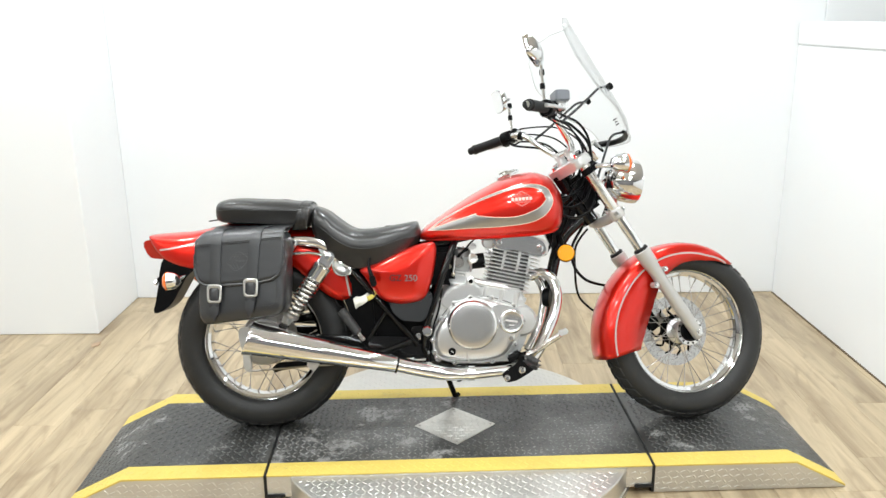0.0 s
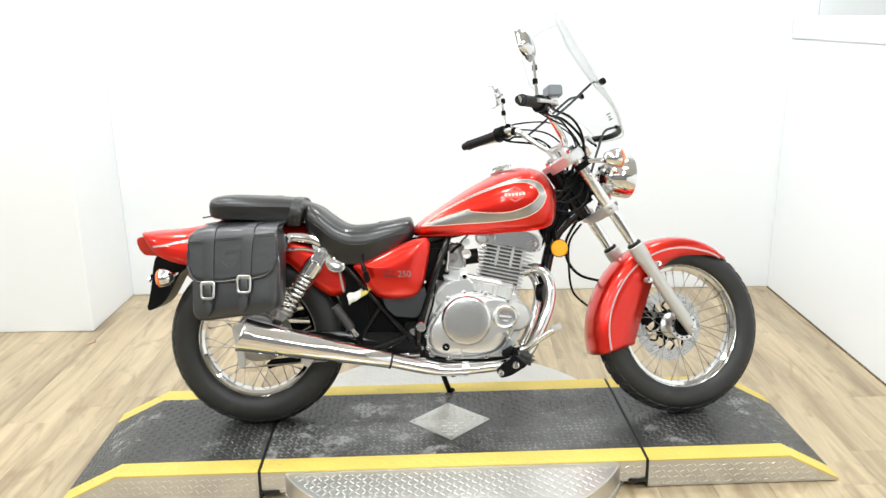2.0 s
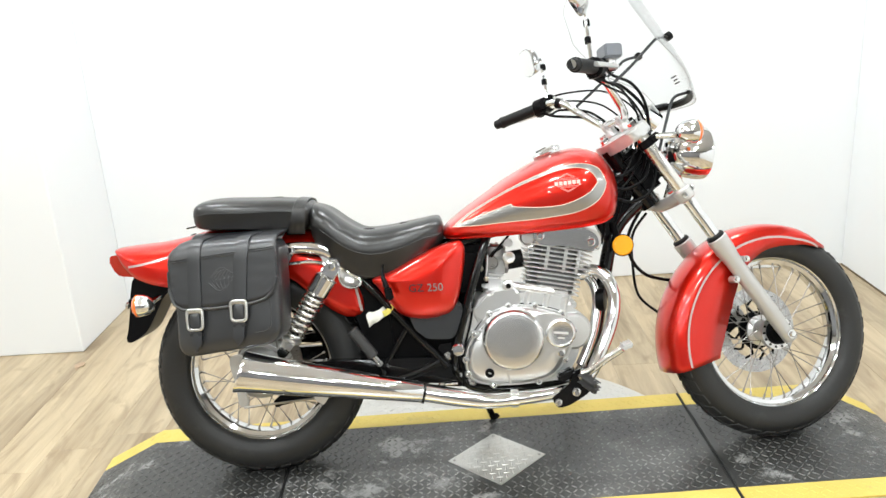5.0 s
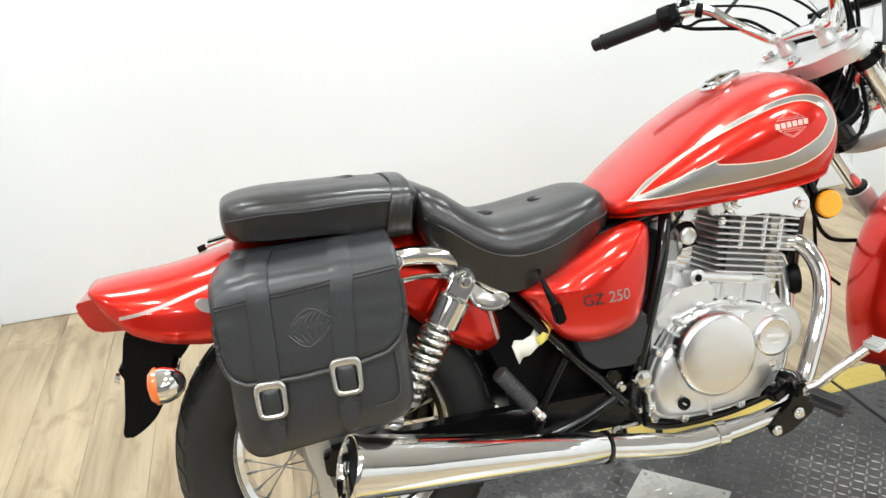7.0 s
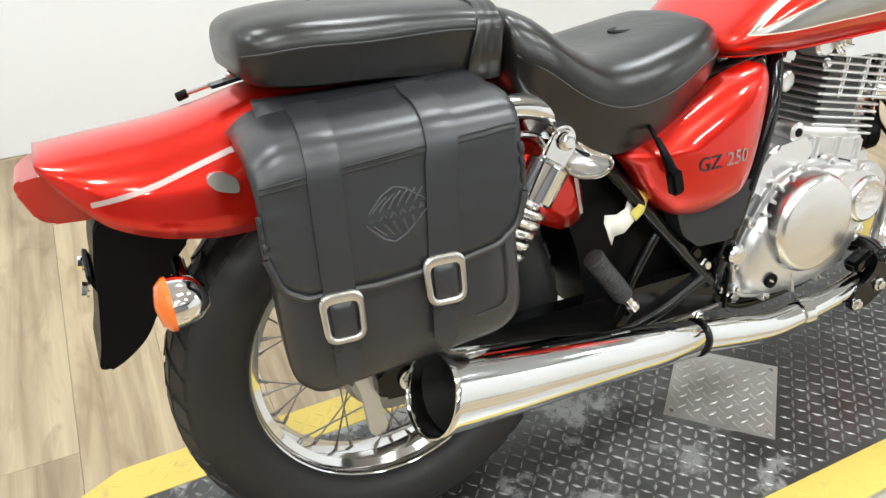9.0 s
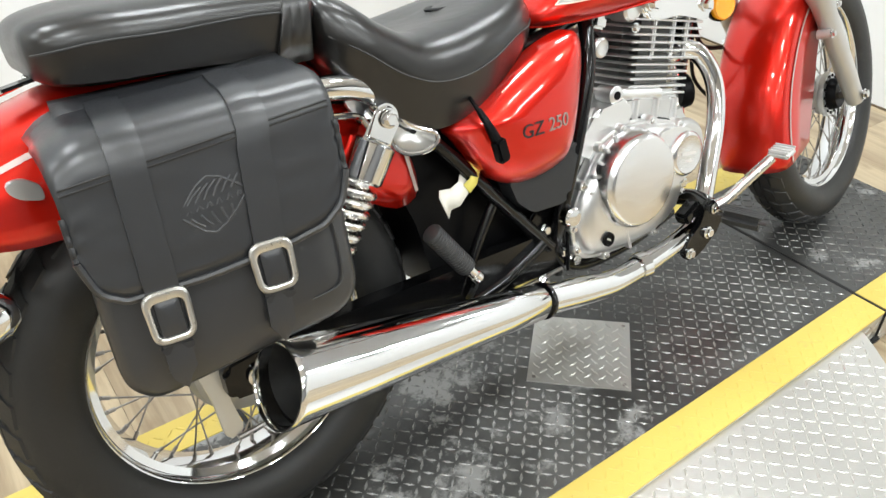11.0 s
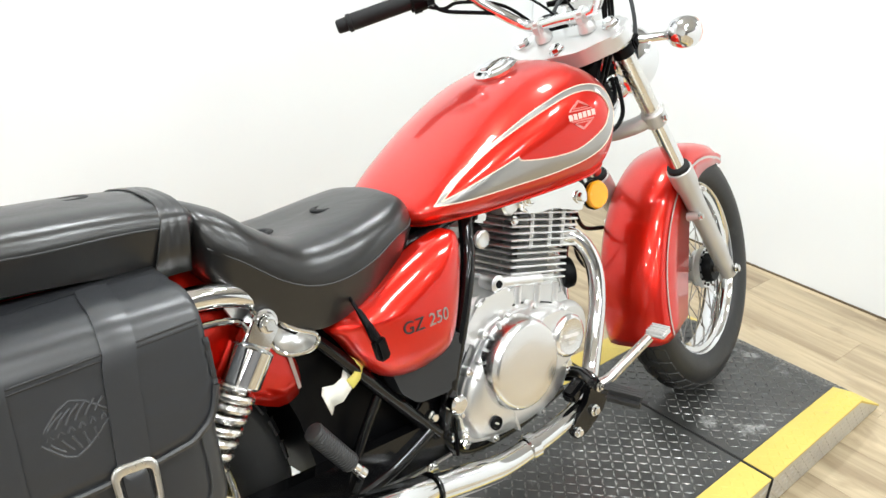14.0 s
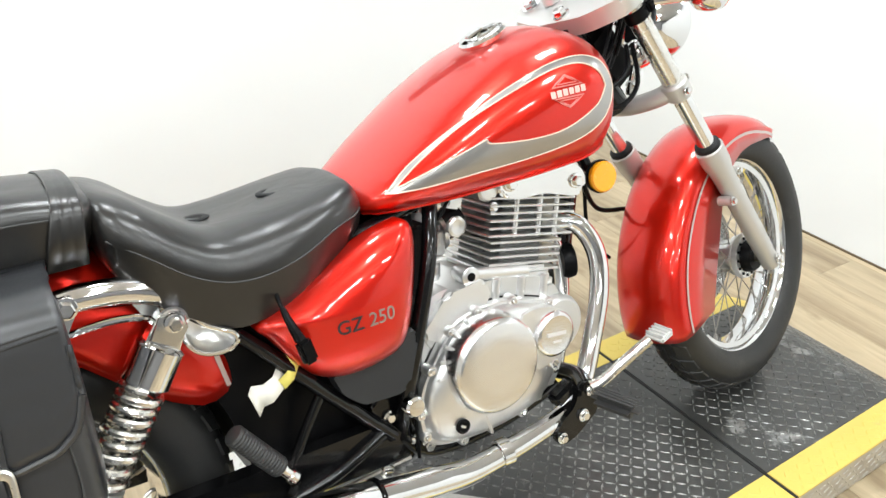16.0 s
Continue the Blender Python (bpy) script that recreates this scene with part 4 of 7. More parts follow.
def band(a, b, sgn, k, off):
    bm = bmesh.new()
    rows_ = []
    for i in range(len(a)):
        other = b[round(i * (len(b) - 1) / (len(a) - 1))]
        rows_.append([on_tank(*(a[i].lerp(other, j / k))[:2], sgn, off) for j in range(k + 1)])
    return grid(bm, rows_, closed_ring=False, caps=False)


for sgn in (-1,):
    sil = band(OUT_TOP, IN_TOP, sgn, 4, 0.0010)
    merge(sil, band(IN_LOW, OUT_LOW, sgn, 6, 0.0010))
    panel = part("flame_panel", sil, SILVER, tank, "silver flame panel", 80)
    lines = bmesh.new()
    for ln in (OUT_TOP, OUT_LOW, IN_TOP, IN_LOW):
        tube([on_tank(p.x, p.y, sgn, 0.0008) for p in ln], 0.0012, 6, 1, lines, smooth=False)
    part("pinstripe", lines, CREAM, tank, "cream pinstripe")
    # emblem: the outline of a faded diamond with a narrow pale bar of blocks
    em = bmesh.new()
    EX, EH = 0.872, 0.765
    for top in (1, -1):
        for kk, base in ((1.0, 0.0085), (0.62, 0.0120)):
            out = [(-0.028, 0.0085), (-0.016, 0.017), (0.0, 0.027), (0.016, 0.017), (0.028, 0.0085), (0.0, 0.0085)]
            loop = [on_tank(EX + a * kk, EH + top * (base + (b - 0.0085) * kk * 0.85), sgn, 0.0008) for a, b in out]
            tube(loop, 0.0010 * kk + 0.0003, 6, 3, em, smooth=False, closed=True)
    part("emblem", em, BLUSH, tank, "faded pink diamond outline", 80)
    em = bmesh.new()
    for i in range(6):
        x0 = EX - 0.034 + i * 0.0115
        rows_ = [[on_tank(x0 + a, EH + b + (x0 - EX) * 0.05, sgn, 0.0018) for a in (0, 0.0045, 0.0090)] for b in (-0.0050, 0.0, 0.0050)]
        grid(em, rows_, closed_ring=False, caps=False)
    part("emblem_bar", em, PINKBAR, tank, "pale lettering bar", 80)

# filler cap, tank seam and flange
capm = Matrix.Translation((0.846, -0.004, 0.850)) @ pose(0, 0, 0, 0, -22, 0) @ Matrix.Diagonal((1.12, 1.12, 0.9, 1))
fc = part("filler_cap", moved(turned([(-0.004, 0.036), (0.004, 0.037), (0.009, 0.034), (0.011, 0.026), (0.014, 0.024), (0.016, 0.010)], (0, 0, 0), (0, 0, 1), 36), capm), CHROME, tank, "chrome filler cap")
part("lock_tab", moved(box((0.030, 0.012, 0.006), pose(-0.010, 0, 0.016), 0.002), capm), CHROME, fc)
part("tank_seam", tube([(x, -tank_u(x, tank_dims(x)[1]) - 0.001, tank_dims(x)[1] + 0.001) for x in np.linspace(0.545, 1.00, 24)], 0.003, 6, 1, smooth=False), RED, tank)

# seats
def seat_loft(secs):
    """Sections of x, height of the middle, of the rim, of the seam, of the bottom, and half width."""
    keys = crom([Vector(s[:3]) for s in secs], 6), crom([Vector(s[3:6]) for s in secs], 6)
    rr = []
    for a, b in zip(*keys):
        x, top, rim, sm, bot, w = a.x, a.y, a.z, b.x, b.y, b.z
        half = [(0.0, top), (0.24 * w, top + (rim - top) * 0.20), (0.42 * w, top + (rim - top) * 0.75)]
        for k in range(1, 11):
            a = math.pi / 2 * k / 10
            half.append((0.42 * w + 0.58 * w * math.sin(a) ** 0.80, sm + (rim - sm) * max(0.0, math.cos(a)) ** 0.80))
        half += [(0.994 * w, sm - 0.003), (0.97 * w, sm * 0.5 + bot * 0.5), (0.93 * w, bot + 0.004), (0.86 * w, bot)]
        rr.append([(x, -u, h) for u, h in half[::-1]] + [(x, u, h) for u, h in half[1:]])
    return grid(bmesh.new(), rr)


rider = [(0.176, 0.738, 0.735, 0.722, 0.700, 0.085), (0.188, 0.755, 0.753, 0.698, 0.655, 0.122), (0.225, 0.737, 0.739, 0.672, 0.608, 0.142), (0.270, 0.698, 0.704, 0.636, 0.570, 0.150),
         (0.316, 0.672, 0.677, 0.615, 0.546, 0.153), (0.365, 0.672, 0.675, 0.611, 0.548, 0.153), (0.420, 0.680, 0.681, 0.621, 0.562, 0.148), (0.480, 0.691, 0.690, 0.641, 0.594, 0.132),
         (0.515, 0.697, 0.695, 0.646, 0.616, 0.116), (0.532, 0.695, 0.690, 0.652, 0.626, 0.102), (0.540, 0.676, 0.674, 0.654, 0.636, 0.088), (0.543, 0.660, 0.658, 0.652, 0.645, 0.070)]
seat = part("rider_seat", seat_loft(rider), SEAT, bike, "black vinyl rider seat with stitched seam", 40)
pill = [(-0.144, 0.757, 0.754, 0.744, 0.732, 0.060), (-0.138, 0.774, 0.770, 0.742, 0.716, 0.082), (-0.116, 0.783, 0.779, 0.744, 0.706, 0.101), (-0.070, 0.787, 0.782, 0.746, 0.700, 0.111), (0.0, 0.784, 0.779, 0.742, 0.696, 0.116), (0.10, 0.778, 0.773, 0.740, 0.686, 0.116),
        (0.165, 0.769, 0.764, 0.733, 0.680, 0.116), (0.188, 0.755, 0.750, 0.727, 0.690, 0.106), (0.194, 0.735, 0.733, 0.722, 0.705, 0.085)]
padb = seat_loft(pill)
for v in padb.verts:
    v.co.x += 0.34 * min(0.0, v.co.z - 0.745) * max(0.0, min(1.0, (v.co.x - 0.06) / 0.12))
pil = part("passenger_seat", padb, SEAT, bike, "black vinyl passenger pad", 40)
for secs, own in ((rider, seat), (pill, pil)):
    for sgn in (-1, 1):
        ln = crom([Vector((s[0], sgn * (s[5] * 1.0 + 0.0004), s[3] + 0.001)) for s in secs[1:-2]], 6)
        part("seam", tube(ln, 0.0013, 6, 1, smooth=False), STITCH, own)
for x, h, par in ((-0.045, 0.7850, pil), (0.075, 0.7798, pil), (0.440, 0.6835, seat), (0.325, 0.6725, seat)):
    part("button", turned([(-0.006, 0.021), (-0.0010, 0.021), (0.0006, 0.018), (0.0002, 0.012), (-0.0030, 0.008), (-0.0034, 0.002)], (x, 0.0, h), (0, 0, 1), 18), GRIP, par, "sunken upholstery button")
strap = []
for kx in range(19):
    x0 = 0.148 + 0.027 * kx / 18
    i = (x0 - 0.10) / 0.065
    fold = 0.0022 + 0.0008 * abs(math.sin(math.pi * 3 * kx / 18)) ** 0.7
    half = [(0.0, 0.7800 - 0.009 * i), (0.035, 0.7790 - 0.009 * i), (0.070, 0.7760 - 0.009 * i), (0.090, 0.7715 - 0.009 * i), (0.104, 0.763 - 0.008 * i), (0.1140, 0.751 - 0.004 * i), (0.1175, 0.736), (0.1170, 0.712), (0.1135, 0.676)]
    half = [(u + fold * min(1, u / 0.1), h + fold * max(0, 1 - u / 0.12)) for u, h in half]
    slope = [(x0 - 0.20 * max(0.0, 0.775 - h) + (0.79 - h) * 0.20 * (kx / 18 - 0.5), u, h) for u, h in half]
    strap.append([(x, -u, h) for x, u, h in slope[::-1]] + slope[1:])
sg = part("seat_strap", grid(bmesh.new(), strap, closed_ring=False, caps=False), SEAT, pil, "folded black strap round the passenger pad", 60)
sg.modifiers.new("thick", "SOLIDIFY").thickness = 0.003

part("pad_bracket", box((0.060, 0.022, 0.004), pose(-0.142, -0.040, 0.714, 0, -8, 0), 0.0012), BLACK, pil, "flat black bracket under the pad")
grab = part("pad_rod", tube([(-0.112, 0.050, 0.706), (-0.150, 0.064, 0.693), (-0.187, 0.075, 0.684)], 0.0030, 8, 4), CHROME, pil, "thin chrome rod behind the pad")
part("rod_end", turned([(-0.008, 0.003), (-0.007, 0.006), (0.007, 0.006), (0.008, 0.003)], (-0.189, 0.076, 0.683), (-1, 0.2, -0.3), 12), PLASTIC, grab)
part("rod_bolt", ball((-0.128, 0.050, 0.704), 0.0075, squash=(1, 1, 0.8)), CHROME, grab)

# rear fender
FXS = [-0.370, -0.345, -0.308, -0.247, -0.186, -0.10, 0.0, 0.10, 0.17, 0.23, 0.27, 0.30, 0.315]
FTOP = [0.668, 0.671, 0.6735, 0.6765, 0.685, 0.703, 0.707, 0.700, 0.682, 0.655, 0.610, 0.555, 0.500]
FBOT = [0.656, 0.622, 0.586, 0.562, 0.551, 0.550, 0.560, 0.560, 0.505, 0.455, 0.438, 0.445, 0.462]
FWID = [0.058, 0.080, 0.096, 0.105, 0.105, 0.102, 0.098, 0.098, 0.098, 0.098, 0.096, 0.090, 0.080]
rr = []
for x in np.concatenate([np.linspace(-0.370, -0.30, 10)[:-1], np.linspace(-0.30, 0.315, 34)]):
    t, b, w = (float(glide(x, FXS, a)) for a in (FTOP, FBOT, FWID))
    d = t - b
    half = [(w * math.sin(radians(q)) ** 0.9, t - 0.62 * d * (1 - math.cos(radians(q)))) for q in range(0, 91, 10)] + [(w * 1.005, t - 0.80 * d), (w, b)]
    rr.append([(x, -u, h) for u, h in half[::-1]] + [(x, u, h) for u, h in half[1:]])
rf = part("rear_fender", grid(bmesh.new(), rr, closed_ring=False, caps=False), RED, bike, "red rear fender with flared tail", 60)
rf.modifiers.new("thick", "SOLIDIFY").thickness = 0.003
for sgn in (-1, 1):
    a, b = [], []
    for x in np.linspace(-0.326, -0.05, 30):
        t, bo, w = (float(glide(x, FXS, q)) for q in (FTOP, FBOT, FWID))
        d = t - bo
        hi = float(np.interp(x, [-0.326, -0.291, -0.256, -0.218, -0.171, -0.05], [0.622, 0.626, 0.632, 0.641, 0.652, 0.668]))
        for lst, h in ((a, hi - 0.002), (b, hi - 0.008)):
            k = (t - h) / (0.62 * d)
            uu = (w * math.sin(math.acos(max(-1, 1 - k))) ** 0.9 if k < 1 else w * 1.003) + 0.0016
            lst.append((x, sgn * uu, h))
    part("pinstripe", grid(bmesh.new(), [a, b], closed_ring=False, caps=False), STRIPE, rf, "silver pinstripe")
    a = [(0.262, sgn * 0.0975, 0.600), (0.285, sgn * 0.095, 0.52), (0.297, sgn * 0.0925, 0.452)]
    b = [(0.268, sgn * 0.0975, 0.600), (0.292, sgn * 0.094, 0.52), (0.304, sgn * 0.090, 0.452)]
    part("pinstripe", grid(bmesh.new(), [a, b], closed_ring=False, caps=False), STRIPE, rf, "silver pinstripe")

# tail lamp, number plate holder and rear signals
lampb_ = slab(rounded([(-0.315, 0.650), (-0.372, 0.651), (-0.400, 0.643), (-0.380, 0.588), (-0.318, 0.583)], 0.014), -0.066, 0.066, 0.024, seg=6)
for v in lampb_.verts:
    v.co.y *= float(np.interp(v.co.z, [0.586, 0.625, 0.66], [0.55, 0.85, 1.05])) * float(np.interp(v.co.x, [-0.402, -0.385, -0.355, -0.32], [0.66, 0.84, 0.95, 1.0]))
part("tail_lamp", lampb_, REDLENS, bike, "red tail lamp lens", 50)
ph = slab([(p.x, p.y) for p in crom([Vector(q + (0,)) for q in ((-0.320, 0.592), (-0.258, 0.588), (-0.228, 0.552), (-0.252, 0.520), (-0.276, 0.478), (-0.305, 0.432), (-0.342, 0.406), (-0.364, 0.406), (-0.356, 0.440), (-0.345, 0.500), (-0.338, 0.550))], 6, True)], -0.058, 0.058, 0.010, seg=3)
part("plate_holder", ph, PLASTIC, bike, "black plastic number plate holder")
holder = bike.children[-1]
for w in (-0.055, 0.055):
    bolt_at((-0.352, w * 0.8, 0.506), (-1, 0, 0.3), holder, 0.008)
part("plate_bracket", box((0.006, 0.10, 0.024), pose(-0.346, 0, 0.512, 0, -20, 0), 0.002), PLASTIC, holder)
for sgn in (-1, 1):
    c = Vector((-0.262, sgn * 0.175, 0.520))
    sb = turned([(-0.026, 0.005), (-0.023, 0.014), (-0.011, 0.024), (0.003, 0.0285), (0.014, 0.0290)], c, (-1, 0, 0), 28)
    sig = part("rear_signal", sb, CHROME, bike, "round chrome rear turn signal")
    part("lens", turned([(0.014, 0.0298), (0.019, 0.0295), (0.027, 0.022), (0.031, 0.004)], c, (-1, 0, 0), 28), ORANGE, sig, "orange lens")
    part("signal_stalk", tube([c + Vector((0.005, -sgn * 0.03, 0.004)), (-0.255, sgn * 0.09, 0.530)], 0.009, 12, smooth=False), CHROME, sig)

# chrome fender struts and shocks
for sgn in (-1, 1):
    s = sgn
    line_ = crom([Vector((x, s * y, h)) for x, y, h in ((0.060, 0.112, 0.622), (0.100, 0.115, 0.632), (0.150, 0.118, 0.635), (0.195, 0.119, 0.629), (0.230, 0.119, 0.614), (0.252, 0.118, 0.594), (0.260, 0.117, 0.574))], 6)
    rings_ = []
    for i, p in enumerate(line_):
        d = (line_[min(i + 1, len(line_) - 1)] - line_[max(i - 1, 0)]).normalized()
        up_ = Vector((0, s, 0)).cross(d).normalized() * s
        wide = float(np.interp(i / (len(line_) - 1), [0, 0.2, 0.7, 1], [0.015, 0.018, 0.017, 0.009]))
        rings_.append([p + up_ * (0.0165 * math.sin(q) - 0.005) + Vector((0, wide * math.copysign(abs(math.cos(q)) ** 0.6, math.cos(q)), 0)) for q in (2 * math.pi * k / 16 for k in range(16))])
    strut = part("fender_strut", grid(bmesh.new(), rings_), CHROME, bike, "broad chrome fender strut")
    part("strut_rod", tube([(0.070, s * 0.112, 0.596), (0.120, s * 0.116, 0.598), (0.170, s * 0.118, 0.600), (0.205, s * 0.118, 0.594), (0.226, s * 0.117, 0.582)], 0.0048, 10, 6), CHROME, strut)
    part("strut_web", slab(rounded([(0.196, 0.622), (0.236, 0.606), (0.256, 0.582), (0.240, 0.566), (0.216, 0.580)], 0.006), s * 0.101, s * 0.110, 0.002), ALLOY, strut)
    # the scoop under the seat: a dish with a bright rim
    lip = [Vector((x, h, 0)) for x, h in ((0.258, 0.592), (0.268, 0.578), (0.276, 0.566), (0.292, 0.556), (0.307, 0.548), (0.309, 0.536), (0.296, 0.526), (0.276, 0.525), (0.260, 0.532), (0.250, 0.548), (0.250, 0.574))]
    lip = crom(lip, 4, True)
    mid_ = sum(lip, Vector()) / len(lip)
    dish = grid(bmesh.new(), [[(mid_.x + (p.x - mid_.x) * k, s * (d + (p.x - 0.25) * sl), mid_.y + (p.y - mid_.y) * k) for p in lip] for k, d, sl in ((0.96, 0.104, 0.0), (1.0, 0.116, 0.25), (1.03, 0.127, 0.36), (0.97, 0.128, 0.36), (0.90, 0.118, 0.25), (0.5, 0.112, 0.1), (0.05, 0.112, 0.0))])
    part("strut_scoop", dish, ALLOY, strut, "scooped alloy end of the strut", 50)
    part("strut_lip", tube([(p.x, s * (0.128 + (p.x - 0.25) * 0.36), p.y) for p in lip], 0.0034, 8, 1, smooth=False, closed=True), CHROME, strut)
    # the stay of the bag: a bright lug with a bolt and a flat leg
    stay = slab(rounded([(0.112, 0.650), (0.136, 0.652), (0.142, 0.636), (0.130, 0.620), (0.108, 0.585), (0.098, 0.555), (0.084, 0.558), (0.094, 0.600), (0.108, 0.628)], 0.008), s * 0.126, s * 0.136, 0.003)
    part("strut_leg", stay, CHROME, strut, "bright flat stay beside the bag")
    bolt_at((0.125, s * 0.136, 0.637), (0, s, 0), strut, 0.0105)
    T, Bt = Vector((0.237, s * 0.136, 0.586)), Vector((0.084, s * 0.132, 0.362))
    ax = (Bt - T).normalized()
    ln = (Bt - T).length
    sh = part("shock_absorber", turned([(0.0, 0.008), (ln, 0.008)], T, ax, 12), CHROME, bike, "chrome shock absorber with coil spring")
    ang = math.atan2(ax.z, ax.x)
    ends = [(T.x + 0.0195 * math.cos(ang + q), T.z + 0.0195 * math.sin(ang + q)) for q in np.linspace(math.pi / 2, 3 * math.pi / 2, 12)]
    far = T + ax * 0.034
    ends += [(far.x + 0.0225 * math.cos(ang - math.pi / 2), far.z + 0.0225 * math.sin(ang - math.pi / 2)), (far.x + 0.0225 * math.cos(ang + math.pi / 2), far.z + 0.0225 * math.sin(ang + math.pi / 2))]
    eb = slab(ends, T.y - 0.014, T.y + 0.014, 0.005, seg=3)
    part("shock_eye", eb, CHROME, sh)
    bolt_at(T + Vector((0, s * 0.016, 0)), (0, s, 0), sh, 0.009)
    part("shock_shroud", turned([(0.032, 0.024), (0.036, 0.0315), (0.084, 0.0315), (0.088, 0.027)], T, ax, 28), CHROME, sh)
    q = ax.to_track_quat("Z", "Y").to_matrix()
    coil = []
    turns = 8.5
    for i in range(int(turns * 20) + 1):
        a = 2 * math.pi * i / 20
        k = i / (turns * 20)
        coil.append(T + ax * (0.090 + 0.135 * (0.78 * k + 0.22 * k * k)) + q @ Vector((0.0250 * math.cos(a), 0.0250 * math.sin(a), 0)))
    part("spring", tube(coil, 0.0060, 10, 1, smooth=False), SATIN, sh, "chrome coil spring")
    part("spring_seat", turned([(0.222, 0.020), (0.224, 0.029), (0.232, 0.029), (0.240, 0.018), (ln - 0.01, 0.014)], T, ax, 24), ALLOY, sh)
    part("lower_eye", turned([(-0.014, 0.015), (0.014, 0.015)], Bt, (0, 1, 0), 18), CHROME, sh)

# frame
for name, pts, r in (
    ("steering_head", [PIVOT + UPFORK * 0.50, PIVOT + UPFORK * 0.70], 0.029),
    ("down_tube", [PIVOT + UPFORK * 0.53, (1.03, 0, 0.62), (0.985, 0, 0.46), (0.945, 0, 0.28), (0.90, 0, 0.20)], 0.020),
    ("backbone", [PIVOT + UPFORK * 0.62, (0.95, 0, 0.72), (0.75, 0, 0.66), (0.56, 0, 0.62)], 0.022),
):
    part(name, tube(pts, r, 14, 6), BLACK, bike, "gloss black frame tube")
part("head_gusset", slab(rounded([(1.09, 0.74), (1.02, 0.78), (0.94, 0.71), (1.00, 0.58), (1.035, 0.60)], 0.012), -0.016, 0.016, 0.004), BLACK, bike, "black frame gusset")
for sgn in (-1, 1):
    s = sgn
    for name, pts, r in (
        ("seat_tube", [(0.660, s * 0.085, 0.640), (0.625, s * 0.122, 0.560), (0.588, s * 0.126, 0.450), (0.555, s * 0.118, 0.345), (0.545, s * 0.10, 0.27)], 0.0125),
        ("subframe_tube", [(0.240, s * 0.105, 0.600), (0.315, s * 0.112, 0.535), (0.420, s * 0.118, 0.410), (0.525, s * 0.112, 0.285)], 0.0115),
        ("subframe_brace", [(0.425, s * 0.112, 0.405), (0.385, s * 0.110, 0.345), (0.335, s * 0.110, 0.262)], 0.0085),
        ("peg_brace", [(0.505, s * 0.118, 0.300), (0.42, s * 0.120, 0.268), (0.330, s * 0.120, 0.252)], 0.011),
        ("cradle_tube", [(0.545, s * 0.10, 0.275), (0.60, s * 0.09, 0.215), (0.75, s * 0.075, 0.198), (0.90, s * 0.05, 0.205)], 0.013),
        ("seat_rail", [(0.64, s * 0.08, 0.632), (0.45, s * 0.095, 0.600), (0.25, s * 0.10, 0.612), (0.10, s * 0.10, 0.640)], 0.012),
    ):
        part(name, tube(pts, r, 12, 6), BLACK, bike, "gloss black frame tube")
    part("swingarm", slab(rounded([(-0.045, 0.320), (0.05, 0.330), (0.52, 0.312), (0.545, 0.275), (0.52, 0.240), (0.05, 0.264), (-0.045, 0.274)], 0.012), s * 0.088, s * 0.116, 0.007), BLACK, bike, "gloss black swingarm")
    part("frame_plate", slab(rounded([(0.505, 0.345), (0.560, 0.350), (0.592, 0.250), (0.570, 0.222), (0.505, 0.228), (0.490, 0.290)], 0.010), s * 0.085, s * 0.100, 0.004), BLACK, bike, "black frame plate")
part("battery_box", box((0.20, 0.16, 0.15), pose(0.42, 0, 0.50), 0.012), PLASTIC, bike, "black battery box")
part("inner_fender", slab(rounded([(0.262, 0.60), (0.330, 0.56), (0.375, 0.44), (0.385, 0.30), (0.350, 0.27), (0.317, 0.27), (0.294, 0.40), (0.264, 0.48)], 0.010), -0.085, 0.085, 0.006), PLASTIC, bike, "black inner fender")
# added black sheet: stands in for the darkness between frame and rear wheel
part("frame_shield", slab(rounded([(0.325, 0.520), (0.410, 0.470), (0.560, 0.440), (0.575, 0.245), (0.470, 0.235), (0.385, 0.270), (0.362, 0.400)], 0.012), -0.078, -0.066, 0.003), PLASTIC, bike, "added black panel filling in the dark behind the frame tubes")
part("air_box", box((0.12, 0.17, 0.13), pose(0.595, 0, 0.545), 0.02), PLASTIC, bike, "black air box")

for c, r in (((0.528, -0.102, 0.312), 0.008), ((0.560, -0.102, 0.258), 0.007), ((0.345, -0.122, 0.258), 0.007), ((0.430, -0.122, 0.272), 0.006), ((0.470, -0.118, 0.352), 0.006)):
    bolt_at(c, (0, -1, 0), bike, r)
part("overflow_hose", tube([(0.610, -0.085, 0.470), (0.596, -0.105, 0.400), (0.572, -0.112, 0.320), (0.566, -0.110, 0.225)], 0.0032, 8, 6), PLASTIC, bike, "thin black overflow hose")

# rear brake: backing plate, arm and rod
bp = turned([(-0.078, 0.015), (-0.078, 0.050), (-0.070, 0.072), (-0.052, 0.078), (-0.050, 0.078)], AXLE_R, (0, 1, 0), 36)
plate = part("brake_plate", bp, CASTGREY, bike, "grey cast brake plate")
bolt_at(AXLE_R + Vector((0, -0.118, 0)), (0, -1, 0), plate, 0.012)
part("brake_arm", slab(rounded([(-0.072, 0.352), (-0.040, 0.356), (-0.028, 0.330), (-0.040, 0.270), (-0.030, 0.212), (-0.044, 0.204), (-0.058, 0.210), (-0.062, 0.270), (-0.074, 0.325)], 0.010), -0.096, -0.086, 0.003), CAST, plate)
part("brake_rod", tube([AXLE_R + Vector((-0.044, -0.098, -0.090)), (0.25, -0.105, 0.225), (0.55, -0.112, 0.235)], 0.0035, 8), STEEL, plate)
